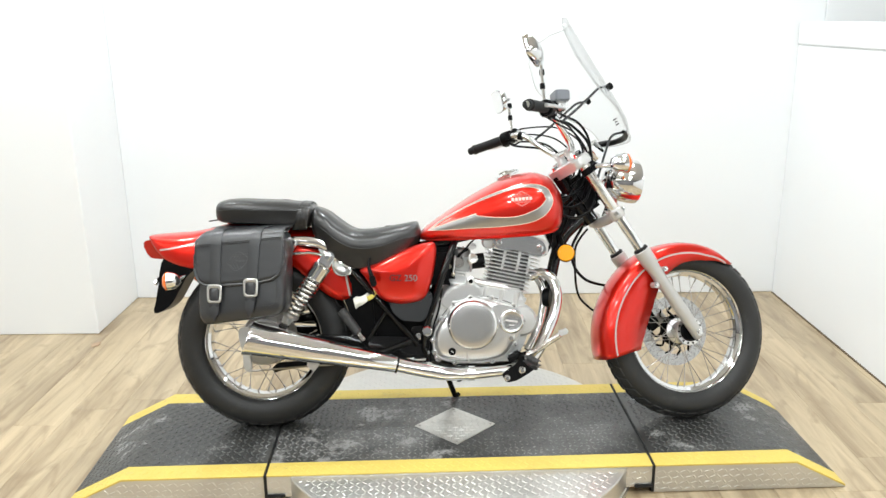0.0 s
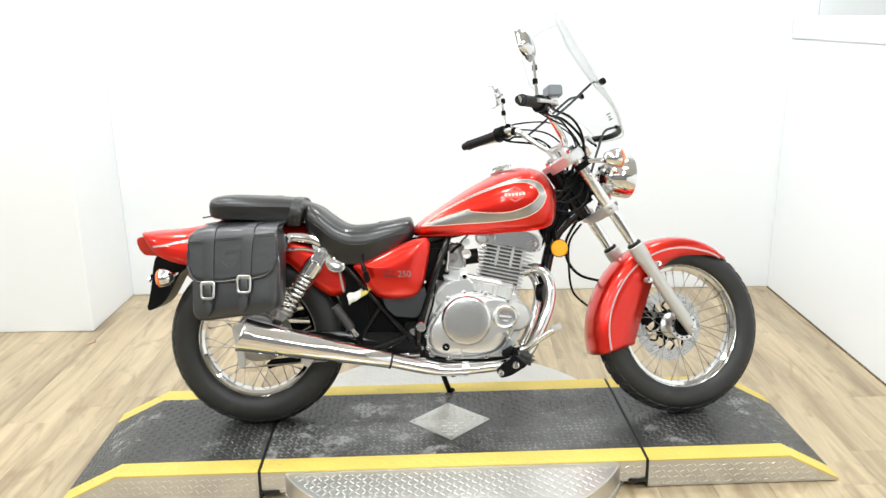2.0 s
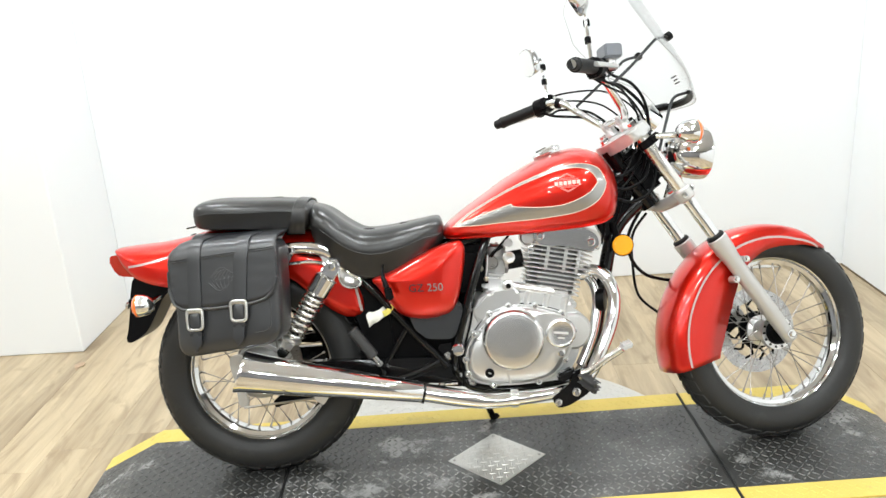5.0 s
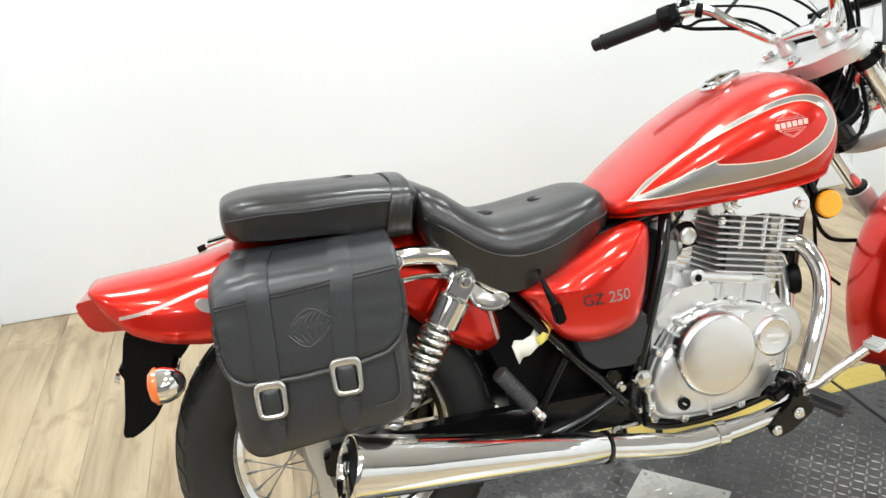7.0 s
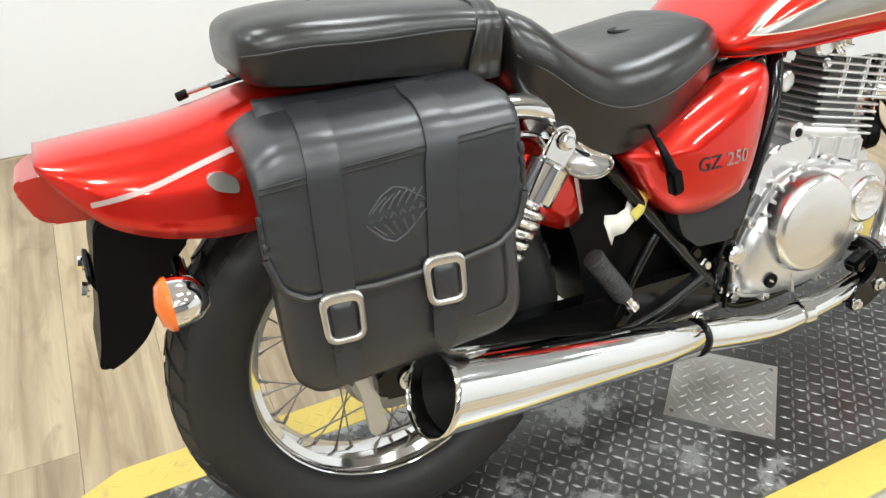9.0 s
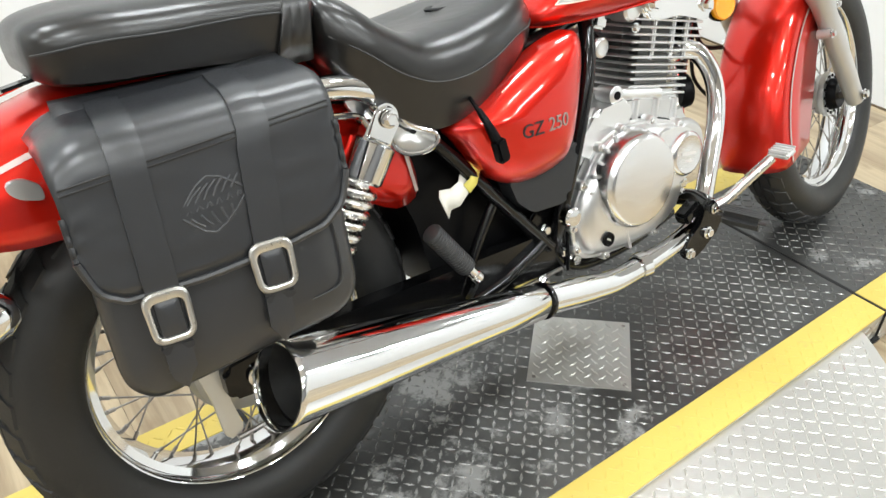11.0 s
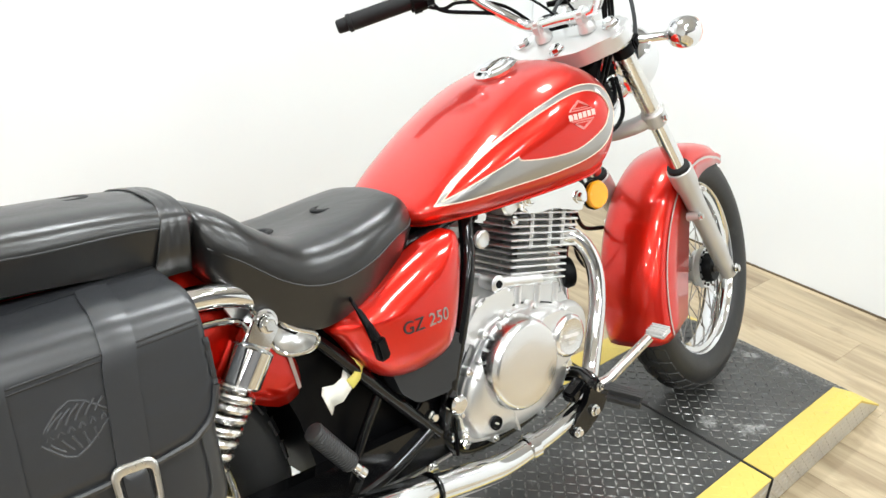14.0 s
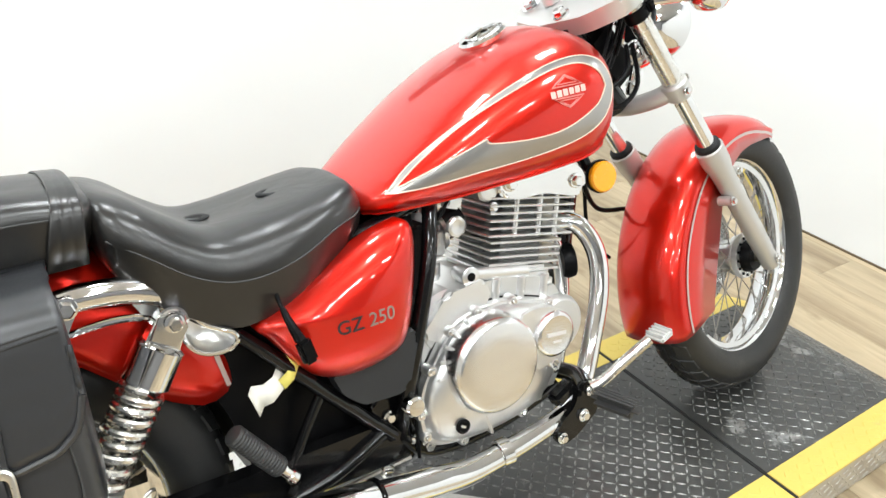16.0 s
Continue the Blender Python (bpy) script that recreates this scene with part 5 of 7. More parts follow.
part("torque_arm", slab(rounded([(0.035, 0.215), (0.055, 0.232), (0.16, 0.240), (0.17, 0.222), (0.06, 0.205), (0.045, 0.198)], 0.006), -0.096, -0.088, 0.002), PLASTIC, plate)
mb = slab(rounded([(0.165, 0.262), (0.205, 0.240), (0.180, 0.205), (0.155, 0.225)], 0.006), -0.130, -0.122, 0.002)
bolt((0.178, -0.130, 0.232), (0, -1, 0), 0.008, mb)
part("muffler_bracket", mb, ALLOY, bike, "alloy muffler bracket")
# chain on the far side
part("chain_guard", slab(rounded([(0.0, 0.385), (0.30, 0.350), (0.50, 0.325), (0.50, 0.300), (0.0, 0.345)], 0.01), 0.118, 0.130, 0.003), BLACK, bike, "black chain guard")
part("sprocket", turned([(0.070, 0.03), (0.070, 0.095), (0.076, 0.098), (0.076, 0.03)], AXLE_R, (0, 1, 0), 40, closed=True), STEEL, bike, "steel rear sprocket")
part("side_stand", tube([(0.60, 0.10, 0.215), (0.625, 0.135, 0.14), (0.66, 0.178, 0.040), (0.672, 0.190, 0.047)], 0.010, 10, 1, smooth=False), BLACK, bike, "black side stand")
part("centre_stub", tube([(0.66, 0.02, 0.20), (0.668, 0.03, 0.13)], 0.008, 8, smooth=False), BLACK, bike)

# side covers
SIDE = crom([Vector((x, h, 0)) for x, h in ((0.340, 0.543), (0.394, 0.563), (0.470, 0.598), (0.518, 0.618), (0.556, 0.627), (0.584, 0.627), (0.592, 0.595), (0.577, 0.510), (0.557, 0.454), (0.528, 0.433), (0.466, 0.426), (0.416, 0.439), (0.387, 0.468), (0.355, 0.516))], 5, True)
SIDE_C = Vector((0.480, 0.532))


def cover_u(k):
    """How far the side cover stands out at the share k of the way to its rim."""
    return 0.138 + 0.041 * max(0.0, 1 - k ** 2.6) ** 0.62


def cover_share(x, h):
    """The share of the way from the cover's middle to its rim at which (x, h) lies."""
    d = Vector((x, h)) - SIDE_C
    best = 0.0
    for i, p in enumerate(SIDE):
        a, b = Vector((p.x, p.y)) - SIDE_C, Vector((SIDE[i - 1].x, SIDE[i - 1].y)) - SIDE_C
        e = b - a
        det = d.x * e.y - d.y * e.x
        if abs(det) < 1e-12:
            continue
        t, w = (a.x * e.y - a.y * e.x) / det, (a.x * d.y - a.y * d.x) / det
        if t > 0 and -1e-6 <= w <= 1 + 1e-6:
            best = max(best, 1 / t)
    return best


for sgn in (-1, 1):
    s = sgn
    cov = part("side_cover", pillow(SIDE, [(1.0, s * 0.115)] + [(k, s * cover_u(k)) for k in (1.0, 0.99, 0.975, 0.95, 0.915, 0.87, 0.81, 0.74, 0.65, 0.55, 0.43, 0.30, 0.16, 0.03)], centre=SIDE_C), RED, bike, "glossy red side cover", 60)
    low = rounded([(0.430, 0.440), (0.570, 0.465), (0.578, 0.445), (0.552, 0.372), (0.535, 0.366), (0.474, 0.371), (0.444, 0.398)], 0.010)
    part("lower_cover", slab(low, s * 0.110, s * 0.142, 0.008), DARKGREY, bike, "dark grey lower side panel")
    for word, shift, ink, note in (("GZ", -0.026, DARKGREY, "dark grey model lettering"), ("250", 0.024, SILVER, "silver model lettering")):
        font = bpy.data.curves.new("model_text", "FONT")
        font.body, font.size, font.extrude, font.align_x, font.align_y = word, 0.0290, 0.0008, "CENTER", "CENTER"
        fo = new("model_text", font)
        dg = bpy.context.evaluated_depsgraph_get()
        me = bpy.data.meshes.new_from_object(fo.evaluated_get(dg))
        bpy.data.objects.remove(fo)
        tm = bmesh.new()
        tm.from_mesh(me)
        for v in tm.verts:
            x, h, d = v.co.x + shift, v.co.y, v.co.z
            X, H = 0.482 - s * x, 0.514 + h + s * 0.02 * x
            v.co = (X, s * (cover_u(cover_share(X, H)) + 0.0008 + d), H)
        part("model_text", tm, ink, cov, note, 30)

# engine
part("crankcase", slab(rounded([(0.570, 0.270), (0.572, 0.360), (0.592, 0.420), (0.632, 0.468), (0.760, 0.474), (0.870, 0.445), (0.905, 0.380), (0.890, 0.290), (0.850, 0.222), (0.620, 0.214)], 0.02), -0.098, 0.125, 0.012), CAST, bike, "cast alloy crankcase")
case = bike.children[-1]
COVER = crom([Vector((x, h, 0)) for x, h in ((0.573, 0.300), (0.585, 0.343), (0.614, 0.385), (0.642, 0.418), (0.672, 0.434), (0.710, 0.441), (0.756, 0.440), (0.804, 0.428), (0.850, 0.410), (0.876, 0.380), (0.880, 0.345), (0.858, 0.290), (0.820, 0.242), (0.760, 0.222), (0.680, 0.220), (0.605, 0.232), (0.578, 0.258))], 5, True)
cover = part("clutch_housing", pillow(COVER, [(1.0, -0.095), (1.0, -0.112), (0.985, -0.116), (0.945, -0.116), (0.93, -0.120), (0.90, -0.128), (0.84, -0.134), (0.6, -0.136), (0.1, -0.136)]), ALLOY, bike, "polished alloy engine cover", 40)
gk = tube([(0.725 + (p.x - 0.725) * 1.004, -0.0985, 0.345 + (p.y - 0.345) * 1.004) for p in COVER], 0.0022, 6, 1, smooth=False, closed=True)
part("gasket", gk, GAP, cover, "dark gasket line")
DISC_C = (0.708, -0.124, 0.352)
part("clutch_dome", turned([(0.0, 0.0870), (0.004, 0.0868), (0.007, 0.0862), (0.026, 0.0828), (0.0285, 0.0815), (0.0340, 0.0775), (0.0362, 0.0745), (0.0368, 0.0720), (0.0372, 0.04), (0.0374, 0.004)], DISC_C, (0, -1, 0), 56), BRUSHED, cover, "brushed round clutch cover", 24)
part("cover_web", box((0.006, 0.016, 0.045), pose(0.690, -0.130, 0.246, 0, -14, 0), 0.0025), ALLOY, cover)
for a in (112, 128, 144, 160, 178, 200):
    c_, s_ = math.cos(radians(a)), math.sin(radians(a))
    part("cover_rib", box((0.014, 0.010, 0.0055), pose(DISC_C[0] + 0.094 * c_, -0.1300, DISC_C[2] + 0.088 * s_, 0, -a, 0), 0.002), ALLOY, cover)
arm = part("cover_arm", slab(rounded([(0.760, 0.412), (0.800, 0.418), (0.845, 0.408), (0.876, 0.384), (0.876, 0.344), (0.850, 0.318), (0.785, 0.300), (0.735, 0.36)], 0.016), -0.108, -0.140, 0.010, seg=3), ALLOY, cover, "alloy arm of the engine cover", 50)
part("ignition_cover", turned([(0.0, 0.043), (0.010, 0.041), (0.014, 0.038), (0.0155, 0.034), (0.0145, 0.031), (0.0155, 0.01)], (0.836, -0.134, 0.361), (0, -1, 0), 36), BRUSHED, cover, "round brushed cover")
lb = bmesh.new()
for k, wd in enumerate((0.040, 0.018)):
    box((wd, 0.001, 0.006 - 0.002 * k), pose(0.836, -0.1500, 0.363 - 0.014 * k, 0, 8, 0), 0, lb)
part("cover_mark", lb, PALE, cover)
part("starter_drum", turned([(-0.060, 0.052), (0.018, 0.052), (0.026, 0.049), (0.031, 0.043), (0.033, 0.01)], (0.876, -0.084, 0.357), (0, -1, 0), 40), CAST, bike, "alloy starter housing")
plug = part("oil_plug", turned([(0.0, 0.0125), (0.005, 0.0125), (0.006, 0.0095), (0.0035, 0.0080), (0.0035, 0.002)], (0.638, -0.1355, 0.264), (0, -1, 0), 20), PLASTIC, cover, "black oil filler plug")
part("plug_slot", box((0.0105, 0.003, 0.0035), pose(0.638, -0.1395, 0.264, 0, 35, 0), 0.001), ALLOY, plug)
boss = None
for i in range(0, len(COVER), 8):
    p = COVER[i]
    x, h = 0.725 + (p.x - 0.725) * 0.985, 0.345 + (p.y - 0.345) * 0.985
    if boss is None:
        boss = part("boss", turned([(-0.012, 0.0095), (0.004, 0.0092), (0.007, 0.0075)], (0, 0, 0), (0, -1, 0), 14), ALLOY, cover, basis=pose(x, -0.114, h))
    else:
        again(boss, pose(x, -0.114, h), cover)
    bolt_at((x, -0.121, h), (0, -1, 0), cover, 0.0045)
bolt_at((0.835, -0.131, 0.305), (0, -1, 0), cover, 0.009)
gb = turned([(0.0, 0.017), (0.014, 0.017), (0.018, 0.0135), (0.019, 0.004)], (0.556, -0.128, 0.334), (0, -1, 0), 24)
part("frame_cap", gb, CHROME, bike, "chrome frame bolt cap")
bolt_at((0.590, -0.100, 0.235), (0, -1, 0), case, 0.010)
bolt_at((0.505, -0.112, 0.230), (0, -1, 0), case, 0.009)
part("gear_drum", turned([(-0.19, 0.05), (-0.19, 0.056), (-0.008, 0.056), (0.0, 0.050), (0.001, 0.01)], (0.660, -0.100, 0.426), (0, -1, 0), 40), CAST, case, "alloy gear housing drum")
for x, h, tilt in ((0.574, 0.372, 70), (0.586, 0.405, 68), (0.602, 0.434, 52), (0.624, 0.460, 45)):
    part("case_rib", box((0.010, 0.150, 0.006), pose(x, -0.025, h, 0, -tilt, 0), 0.002), ALLOY, case)
part("upper_case", slab(rounded([(0.600, 0.425), (0.655, 0.480), (0.730, 0.485), (0.740, 0.445), (0.640, 0.400)], 0.012), -0.110, 0.08, 0.006), ALLOY, case)

# cylinder with fins, leaning forward
CYL = Matrix.Translation((0.804, 0, 0.430)) @ pose(0, 0, 0, 0, 12.5, 0)
part("cylinder", moved(box((0.126, 0.112, 0.20), pose(0.014, -0.014, 0.09), 0.02), CYL), CORE, bike, "alloy cylinder")
cyl = bike.children[-1]
part("cylinder_base", moved(box((0.190, 0.165, 0.030), pose(-0.005, 0, 0.012), 0.008), CYL), ALLOY, cyl)
part("cylinder_skirt", moved(box((0.124, 0.152, 0.066), pose(0.008, -0.018, 0.014), 0.010, seg=3), CYL), CAST, cyl)
for x in (-0.052, 0.0, 0.050):
    part("skirt_lug", moved(turned([(-0.018, 0.0085), (0.020, 0.0085), (0.022, 0.006)], (x, -0.096, 0.012), (0, 0, 1), 12), CYL), ALLOY, cyl)
part("cylinder_base_web", moved(box((0.090, 0.020, 0.040), pose(-0.02, -0.085, 0.020), 0.006), CYL), ALLOY, cyl)
fin_small = fin_big = None
for i in range(11):
    z = 0.040 + i * 0.0125
    big = i >= 5
    m = CYL @ pose(0.018 if big else 0.014, -0.016, z)
    if big and fin_big is None:
        fin_big = part("fin", box((0.180, 0.158, 0.0042), None, 0.0014, seg=1), ALLOY, cyl, basis=m)
    elif not big and fin_small is None:
        fin_small = part("fin", box((0.152, 0.146, 0.0042), None, 0.0014, seg=1), ALLOY, cyl, basis=m)
    else:
        again(fin_big if big else fin_small, m, cyl)
post = None
for x in (-0.014, 0.036, 0.072):
    m = CYL @ pose(x, -0.086, 0.140)
    if post is None:
        post = part("fin_post", box((0.009, 0.010, 0.085), None, 0.003), ALLOY, cyl, basis=m)
    else:
        again(post, m, cyl)
kn = part("cam_plug", turned([(-0.03, 0.014), (0.0, 0.016), (0.006, 0.016), (0.008, 0.012)], (0.706, -0.098, 0.494), (0, -1, 0), 20), ALLOY, cyl)
part("plug_core", turned([(0.007, 0.0075), (0.010, 0.0070)], (0.706, -0.098, 0.494), (0, -1, 0), 14), PLASTIC, kn)
part("plug_arm", tube([(0.706, -0.085, 0.494), (0.75, -0.086, 0.483), (0.83, -0.086, 0.466)], [0.013, 0.012, 0.011], 12), ALLOY, cyl)
bolt_at((-0.02, -0.092, 0.192), (0, -1, 0), cyl, 0.007, m=CYL)
hc = slab(rounded([(-0.066, 0.180), (-0.045, 0.216), (0.035, 0.232), (0.108, 0.228), (0.126, 0.214), (0.130, 0.172), (0.065, 0.168), (0.0, 0.172)], 0.012), -0.082, 0.082, 0.010)
head = part("cylinder_head_cover", moved(hc, CYL), CAST, bike, "cast alloy cylinder head cover")
wing = [(p.x, p.y) for p in crom([Vector(q + (0,)) for q in ((0.786, 0.607), (0.784, 0.630), (0.800, 0.647), (0.850, 0.648), (0.905, 0.640), (0.944, 0.626), (0.960, 0.604), (0.956, 0.580), (0.936, 0.574), (0.902, 0.584), (0.866, 0.594), (0.824, 0.596))], 5, True)]
part("head_wing", slab(wing, -0.104, -0.080, 0.006, seg=3), POLISHED, head, "bright polished wing plate", 40)
part("rocker_boss", turned([(-0.03, 0.021), (0.006, 0.021), (0.011, 0.017), (0.012, 0.004)], (0.768, -0.082, 0.622), (0, -1, 0), 24), ALLOY, head)
bolt_at((0.800, -0.104, 0.626), (0, -1, 0), head, 0.0095)
bolt_at((0.938, -0.104, 0.600), (0, -1, 0), head, 0.0095)
for x, h in ((0.776, 0.590), (0.745, 0.640)):
    bolt_at((x, -0.086, h), (0, -1, 0), head, 0.0065)
part("head_knob", moved(turned([(0, 0.012), (0.018, 0.012), (0.02, 0.009)], (-0.060, -0.075, 0.220), (0, -1, 0), 18), CYL), ALLOY, head)
part("spark_cable", tube([(0.90, -0.06, 0.60), (0.955, -0.075, 0.575), (0.985, -0.06, 0.62), (0.99, -0.03, 0.68)], 0.004, 8), PLASTIC, bike, "black spark plug cable")
part("horn", turned([(-0.012, 0.030), (0.0, 0.034), (0.012, 0.032), (0.014, 0.02)], (0.975, -0.020, 0.425), (1, -0.4, 0), 24), PLASTIC, bike, "black horn")
# carburettor
cb = box((0.070, 0.075, 0.060), pose(0.672, -0.010, 0.545, 0, 10, 0), 0.010)
carb = part("carburettor", cb, CASTGREY, bike, "cast alloy carburettor")
part("float_bowl", box((0.055, 0.070, 0.050), pose(0.664, -0.012, 0.496, 0, 8, 0), 0.010), ALLOY, carb)
part("carb_top", turned([(0, 0.030), (0.025, 0.030), (0.032, 0.022)], (0.680, -0.010, 0.572), (0.15, 0, 1), 24), CAST, carb)
part("choke_knob", turned([(0, 0.015), (0.004, 0.0175), (0.010, 0.0175), (0.012, 0.013), (0.010, 0.006)], (0.716, -0.056, 0.568), (0, -1, 0), 9), ALLOY, carb)
part("air_boot", tube([(0.640, 0.0, 0.548), (0.610, -0.004, 0.550), (0.575, -0.006, 0.556)], [0.030, 0.027, 0.032], 18, 4), GRIP, carb, "black rubber air boot")
for x, y in ((0.700, -0.030), (0.662, -0.034), (0.690, 0.014)):
    bolt_at((x, y, 0.601), (0.15, 0, 1), carb, 0.0045)
part("throttle_wheel", turned([(0, 0.016), (0.003, 0.018), (0.005, 0.015), (0.007, 0.018), (0.010, 0.016)], (0.668, -0.052, 0.556), (0, -1, 0), 20), STEEL, carb)
part("idle_cable", tube([(0.668, -0.060, 0.572), (0.690, -0.066, 0.600), (0.730, -0.060, 0.640)], 0.0028, 8), PLASTIC, carb)
part("bowl_flange", box((0.064, 0.078, 0.006), pose(0.668, -0.012, 0.521, 0, 8, 0), 0.002), ALLOY, carb)
part("intake_rubber", tube([(0.69, 0, 0.55), (0.76, 0, 0.558)], 0.026, 16, smooth=False), GRIP, carb)
part("fuel_tap", box((0.03, 0.03, 0.022), pose(0.715, -0.055, 0.610, 0, 20, 0), 0.005), ALLOY, bike, "alloy fuel tap")
part("fuel_hose", tube([(0.700, -0.055, 0.600), (0.675, -0.062, 0.585), (0.660, -0.045, 0.560)], 0.005, 8), GRIP, bike)
part("drain_hose", tube([(0.655, -0.045, 0.480), (0.645, -0.055, 0.450), (0.615, -0.070, 0.425), (0.600, -0.095, 0.36)], 0.003, 8), PLASTIC, bike)
part("breather_hose", tube([(0.635, -0.06, 0.49), (0.640, -0.075, 0.46), (0.665, -0.085, 0.435)], 0.003, 8), PLASTIC, bike)

lv = part("choke_lever", tube([(0.655, -0.080, 0.580), (0.652, -0.082, 0.550), (0.648, -0.084, 0.522)], 0.0035, 8), ALLOY, carb)
part("lever_ball", ball((0.648, -0.084, 0.516), 0.0075), BRASS, lv)
part("idle_screw", turned([(0, 0.006), (0.022, 0.006), (0.024, 0.009), (0.030, 0.009)], (0.640, -0.040, 0.540), (-0.2, -1, 0.1), 12), BRASS, carb)
part("carb_flange", turned([(0, 0.034), (0.008, 0.034), (0.009, 0.030)], (0.705, -0.010, 0.552), (1, 0, 0.1), 20), ALLOY, carb)

# exhaust
HEAD_PIPE = [(0.915, -0.028, 0.500), (0.955, -0.042, 0.513), (0.986, -0.060, 0.492), (1.000, -0.078, 0.440), (0.986, -0.092, 0.370), (0.946, -0.106, 0.285), (0.910, -0.120, 0.232), (0.866, -0.135, 0.206), (0.780, -0.148, 0.196), (0.640, -0.156, 0.192), (0.560, -0.160, 0.206), (0.455, -0.166, 0.232)]
hp = part("header_pipe", tube(HEAD_PIPE, [0.0178] * 9 + [0.021, 0.024, 0.025], 22, 8), CHROME, bike, "chrome exhaust header pipe")
part("inner_header_bend", tube([(0.905, 0.006, 0.498), (0.938, 0.000, 0.496), (0.960, -0.008, 0.462), (0.963, -0.018, 0.410), (0.950, -0.030, 0.350), (0.928, -0.045, 0.300), (0.90, -0.06, 0.250)], 0.0140, 18, 6), CHROME, hp)
A, Bm = Vector((0.456, -0.167, 0.232)), Vector((-0.012, -0.226, 0.336))
ax = (Bm - A).normalized()
ml = (Bm - A).length
muf = turned([(0.0, 0.026), (0.004, 0.0285), (0.10, 0.0325), (0.25, 0.0405), (0.38, 0.0480), (ml - 0.010, 0.0530), (ml - 0.003, 0.0545), (ml + 0.002, 0.0548), (ml + 0.005, 0.0535), (ml + 0.005, 0.0512), (ml + 0.001, 0.0500), (ml - 0.012, 0.0490)], A, ax, 56)
muf.faces.ensure_lookup_table()
bmesh.ops.delete(muf, geom=[muf.faces[-1]], context="FACES_ONLY")
for v in muf.verts:
    d = (v.co - A).dot(ax)
    if d > ml - 0.06:
        v.co += ax * (v.co.z - (A + ax * d).z) * -0.16 * min(1, (d - (ml - 0.06)) / 0.05)
muff = part("muffler", muf, CHROME, bike, "tapered chrome muffler with a rolled open end", 30)
part("muffler_clamp", turned([(-0.002, 0.026), (-0.002, 0.0305), (0.003, 0.0305), (0.003, 0.026)], A, ax, 32, closed=True), BLACK, muff)
inn = turned([(ml - 0.014, 0.0492), (ml - 0.05, 0.046), (ml - 0.075, 0.040), (ml - 0.078, 0.016), (ml - 0.100, 0.014), (ml - 0.101, 0.002)], A, ax, 40)
inn.faces.ensure_lookup_table()
bmesh.ops.delete(inn, geom=[f for f in inn.faces if len(f.verts) > 8 and (f.calc_center_median() - A).dot(ax) > ml - 0.03], context="FACES_ONLY")
part("end_baffle", inn, SOOT, muff, "sooty inside of the muffler end", 50)
part("pipe_clamp", turned([(-0.010, 0.021), (-0.010, 0.0245), (0.010, 0.0245), (0.010, 0.021)], (0.70, -0.152, 0.193), (1, -0.05, -0.02), 28, closed=True), CHROME, hp)

# foot pegs, bracket and brake pedal
br = slab(rounded([(0.800, 0.185), (0.815, 0.160), (0.850, 0.168), (0.905, 0.200), (0.915, 0.240), (0.895, 0.262), (0.865, 0.262), (0.850, 0.225), (0.818, 0.205)], 0.010), -0.166, -0.154, 0.003)
brk = part("peg_bracket", br, BLACK, bike, "black foot peg bracket")
part("bracket_clamp", tube([(0.880, -0.160, 0.248), (0.905, -0.110, 0.245), (0.905, -0.05, 0.235)], 0.016, 12), BLACK, brk)
bolt_at((0.816, -0.167, 0.178), (0, -1, 0), brk, 0.0075)
bolt_at((0.866, -0.167, 0.203), (0, -1, 0), brk, 0.0085)
bolt_at((0.884, -0.167, 0.245), (0, -1, 0), brk, 0.0075)
part("bracket_link", box((0.05, 0.030, 0.026), pose(0.845, -0.140, 0.245, 0, -25, 0), 0.006), BLACK, brk)
PEG0, PEG1 = Vector((0.878, -0.178, 0.240)), Vector((0.906, -0.262, 0.229))


def peg(name, p0, p1, wid, hei, parent, label):
    d = (p1 - p0)
    q = Matrix.Translation(p0) @ d.to_track_quat("X", "Z").to_matrix().to_4x4()
    ln = d.length
    bm = box((ln, wid, hei), q @ pose(ln / 2, 0, 0), min(wid, hei) * 0.46, seg=4)
    for i in range(4):
        box((ln * 0.86, wid * 0.12, 0.004), q @ pose(ln / 2, (i - 1.5) * wid * 0.21, hei / 2 + 0.001), 0.0015, bm, 1)
    return part(name, bm, PEGRUBBER, parent, label)


peg("foot_peg", PEG0, PEG1, 0.036, 0.029, bike, "black rubber rider foot peg")
peg("foot_peg", Vector((0.902, 0.175, 0.225)), Vector((0.918, 0.288, 0.212)), 0.042, 0.036, bike, "black rubber rider foot peg")
pd = part("brake_pedal", tube([(0.885, -0.172, 0.252), (0.905, -0.182, 0.262), (0.938, -0.198, 0.290), (0.984, -0.216, 0.323)], [0.012, 0.0100, 0.0098, 0.0095], 12), SATIN, bike, "dull alloy rear brake pedal")
padb = box((0.030, 0.042, 0.012), pose(0.992, -0.230, 0.334, 0, -18, 0), 0.004)
for i in range(4):
    box((0.003, 0.040, 0.004), pose(0.982 + i * 0.0068, -0.230, 0.3375 + i * 0.0022, 0, -18, 0), 0.001, padb, 1)
part("pedal_pad", padb, CLAMP, pd, "ribbed alloy pedal pad")
R0, R1 = Vector((0.275, -0.152, 0.413)), Vector((0.346, -0.152, 0.312))
dv = (R1 - R0).normalized()
ribs = [(0.0, 0.009), (0.002, 0.0145), (0.006, 0.0160)] + [(0.009 + i * 0.0052 + k * 0.0026, 0.0146 + 0.0011 * k) for i in range(16) for k in (0, 1)] + [(0.094, 0.0140), (0.096, 0.010)]
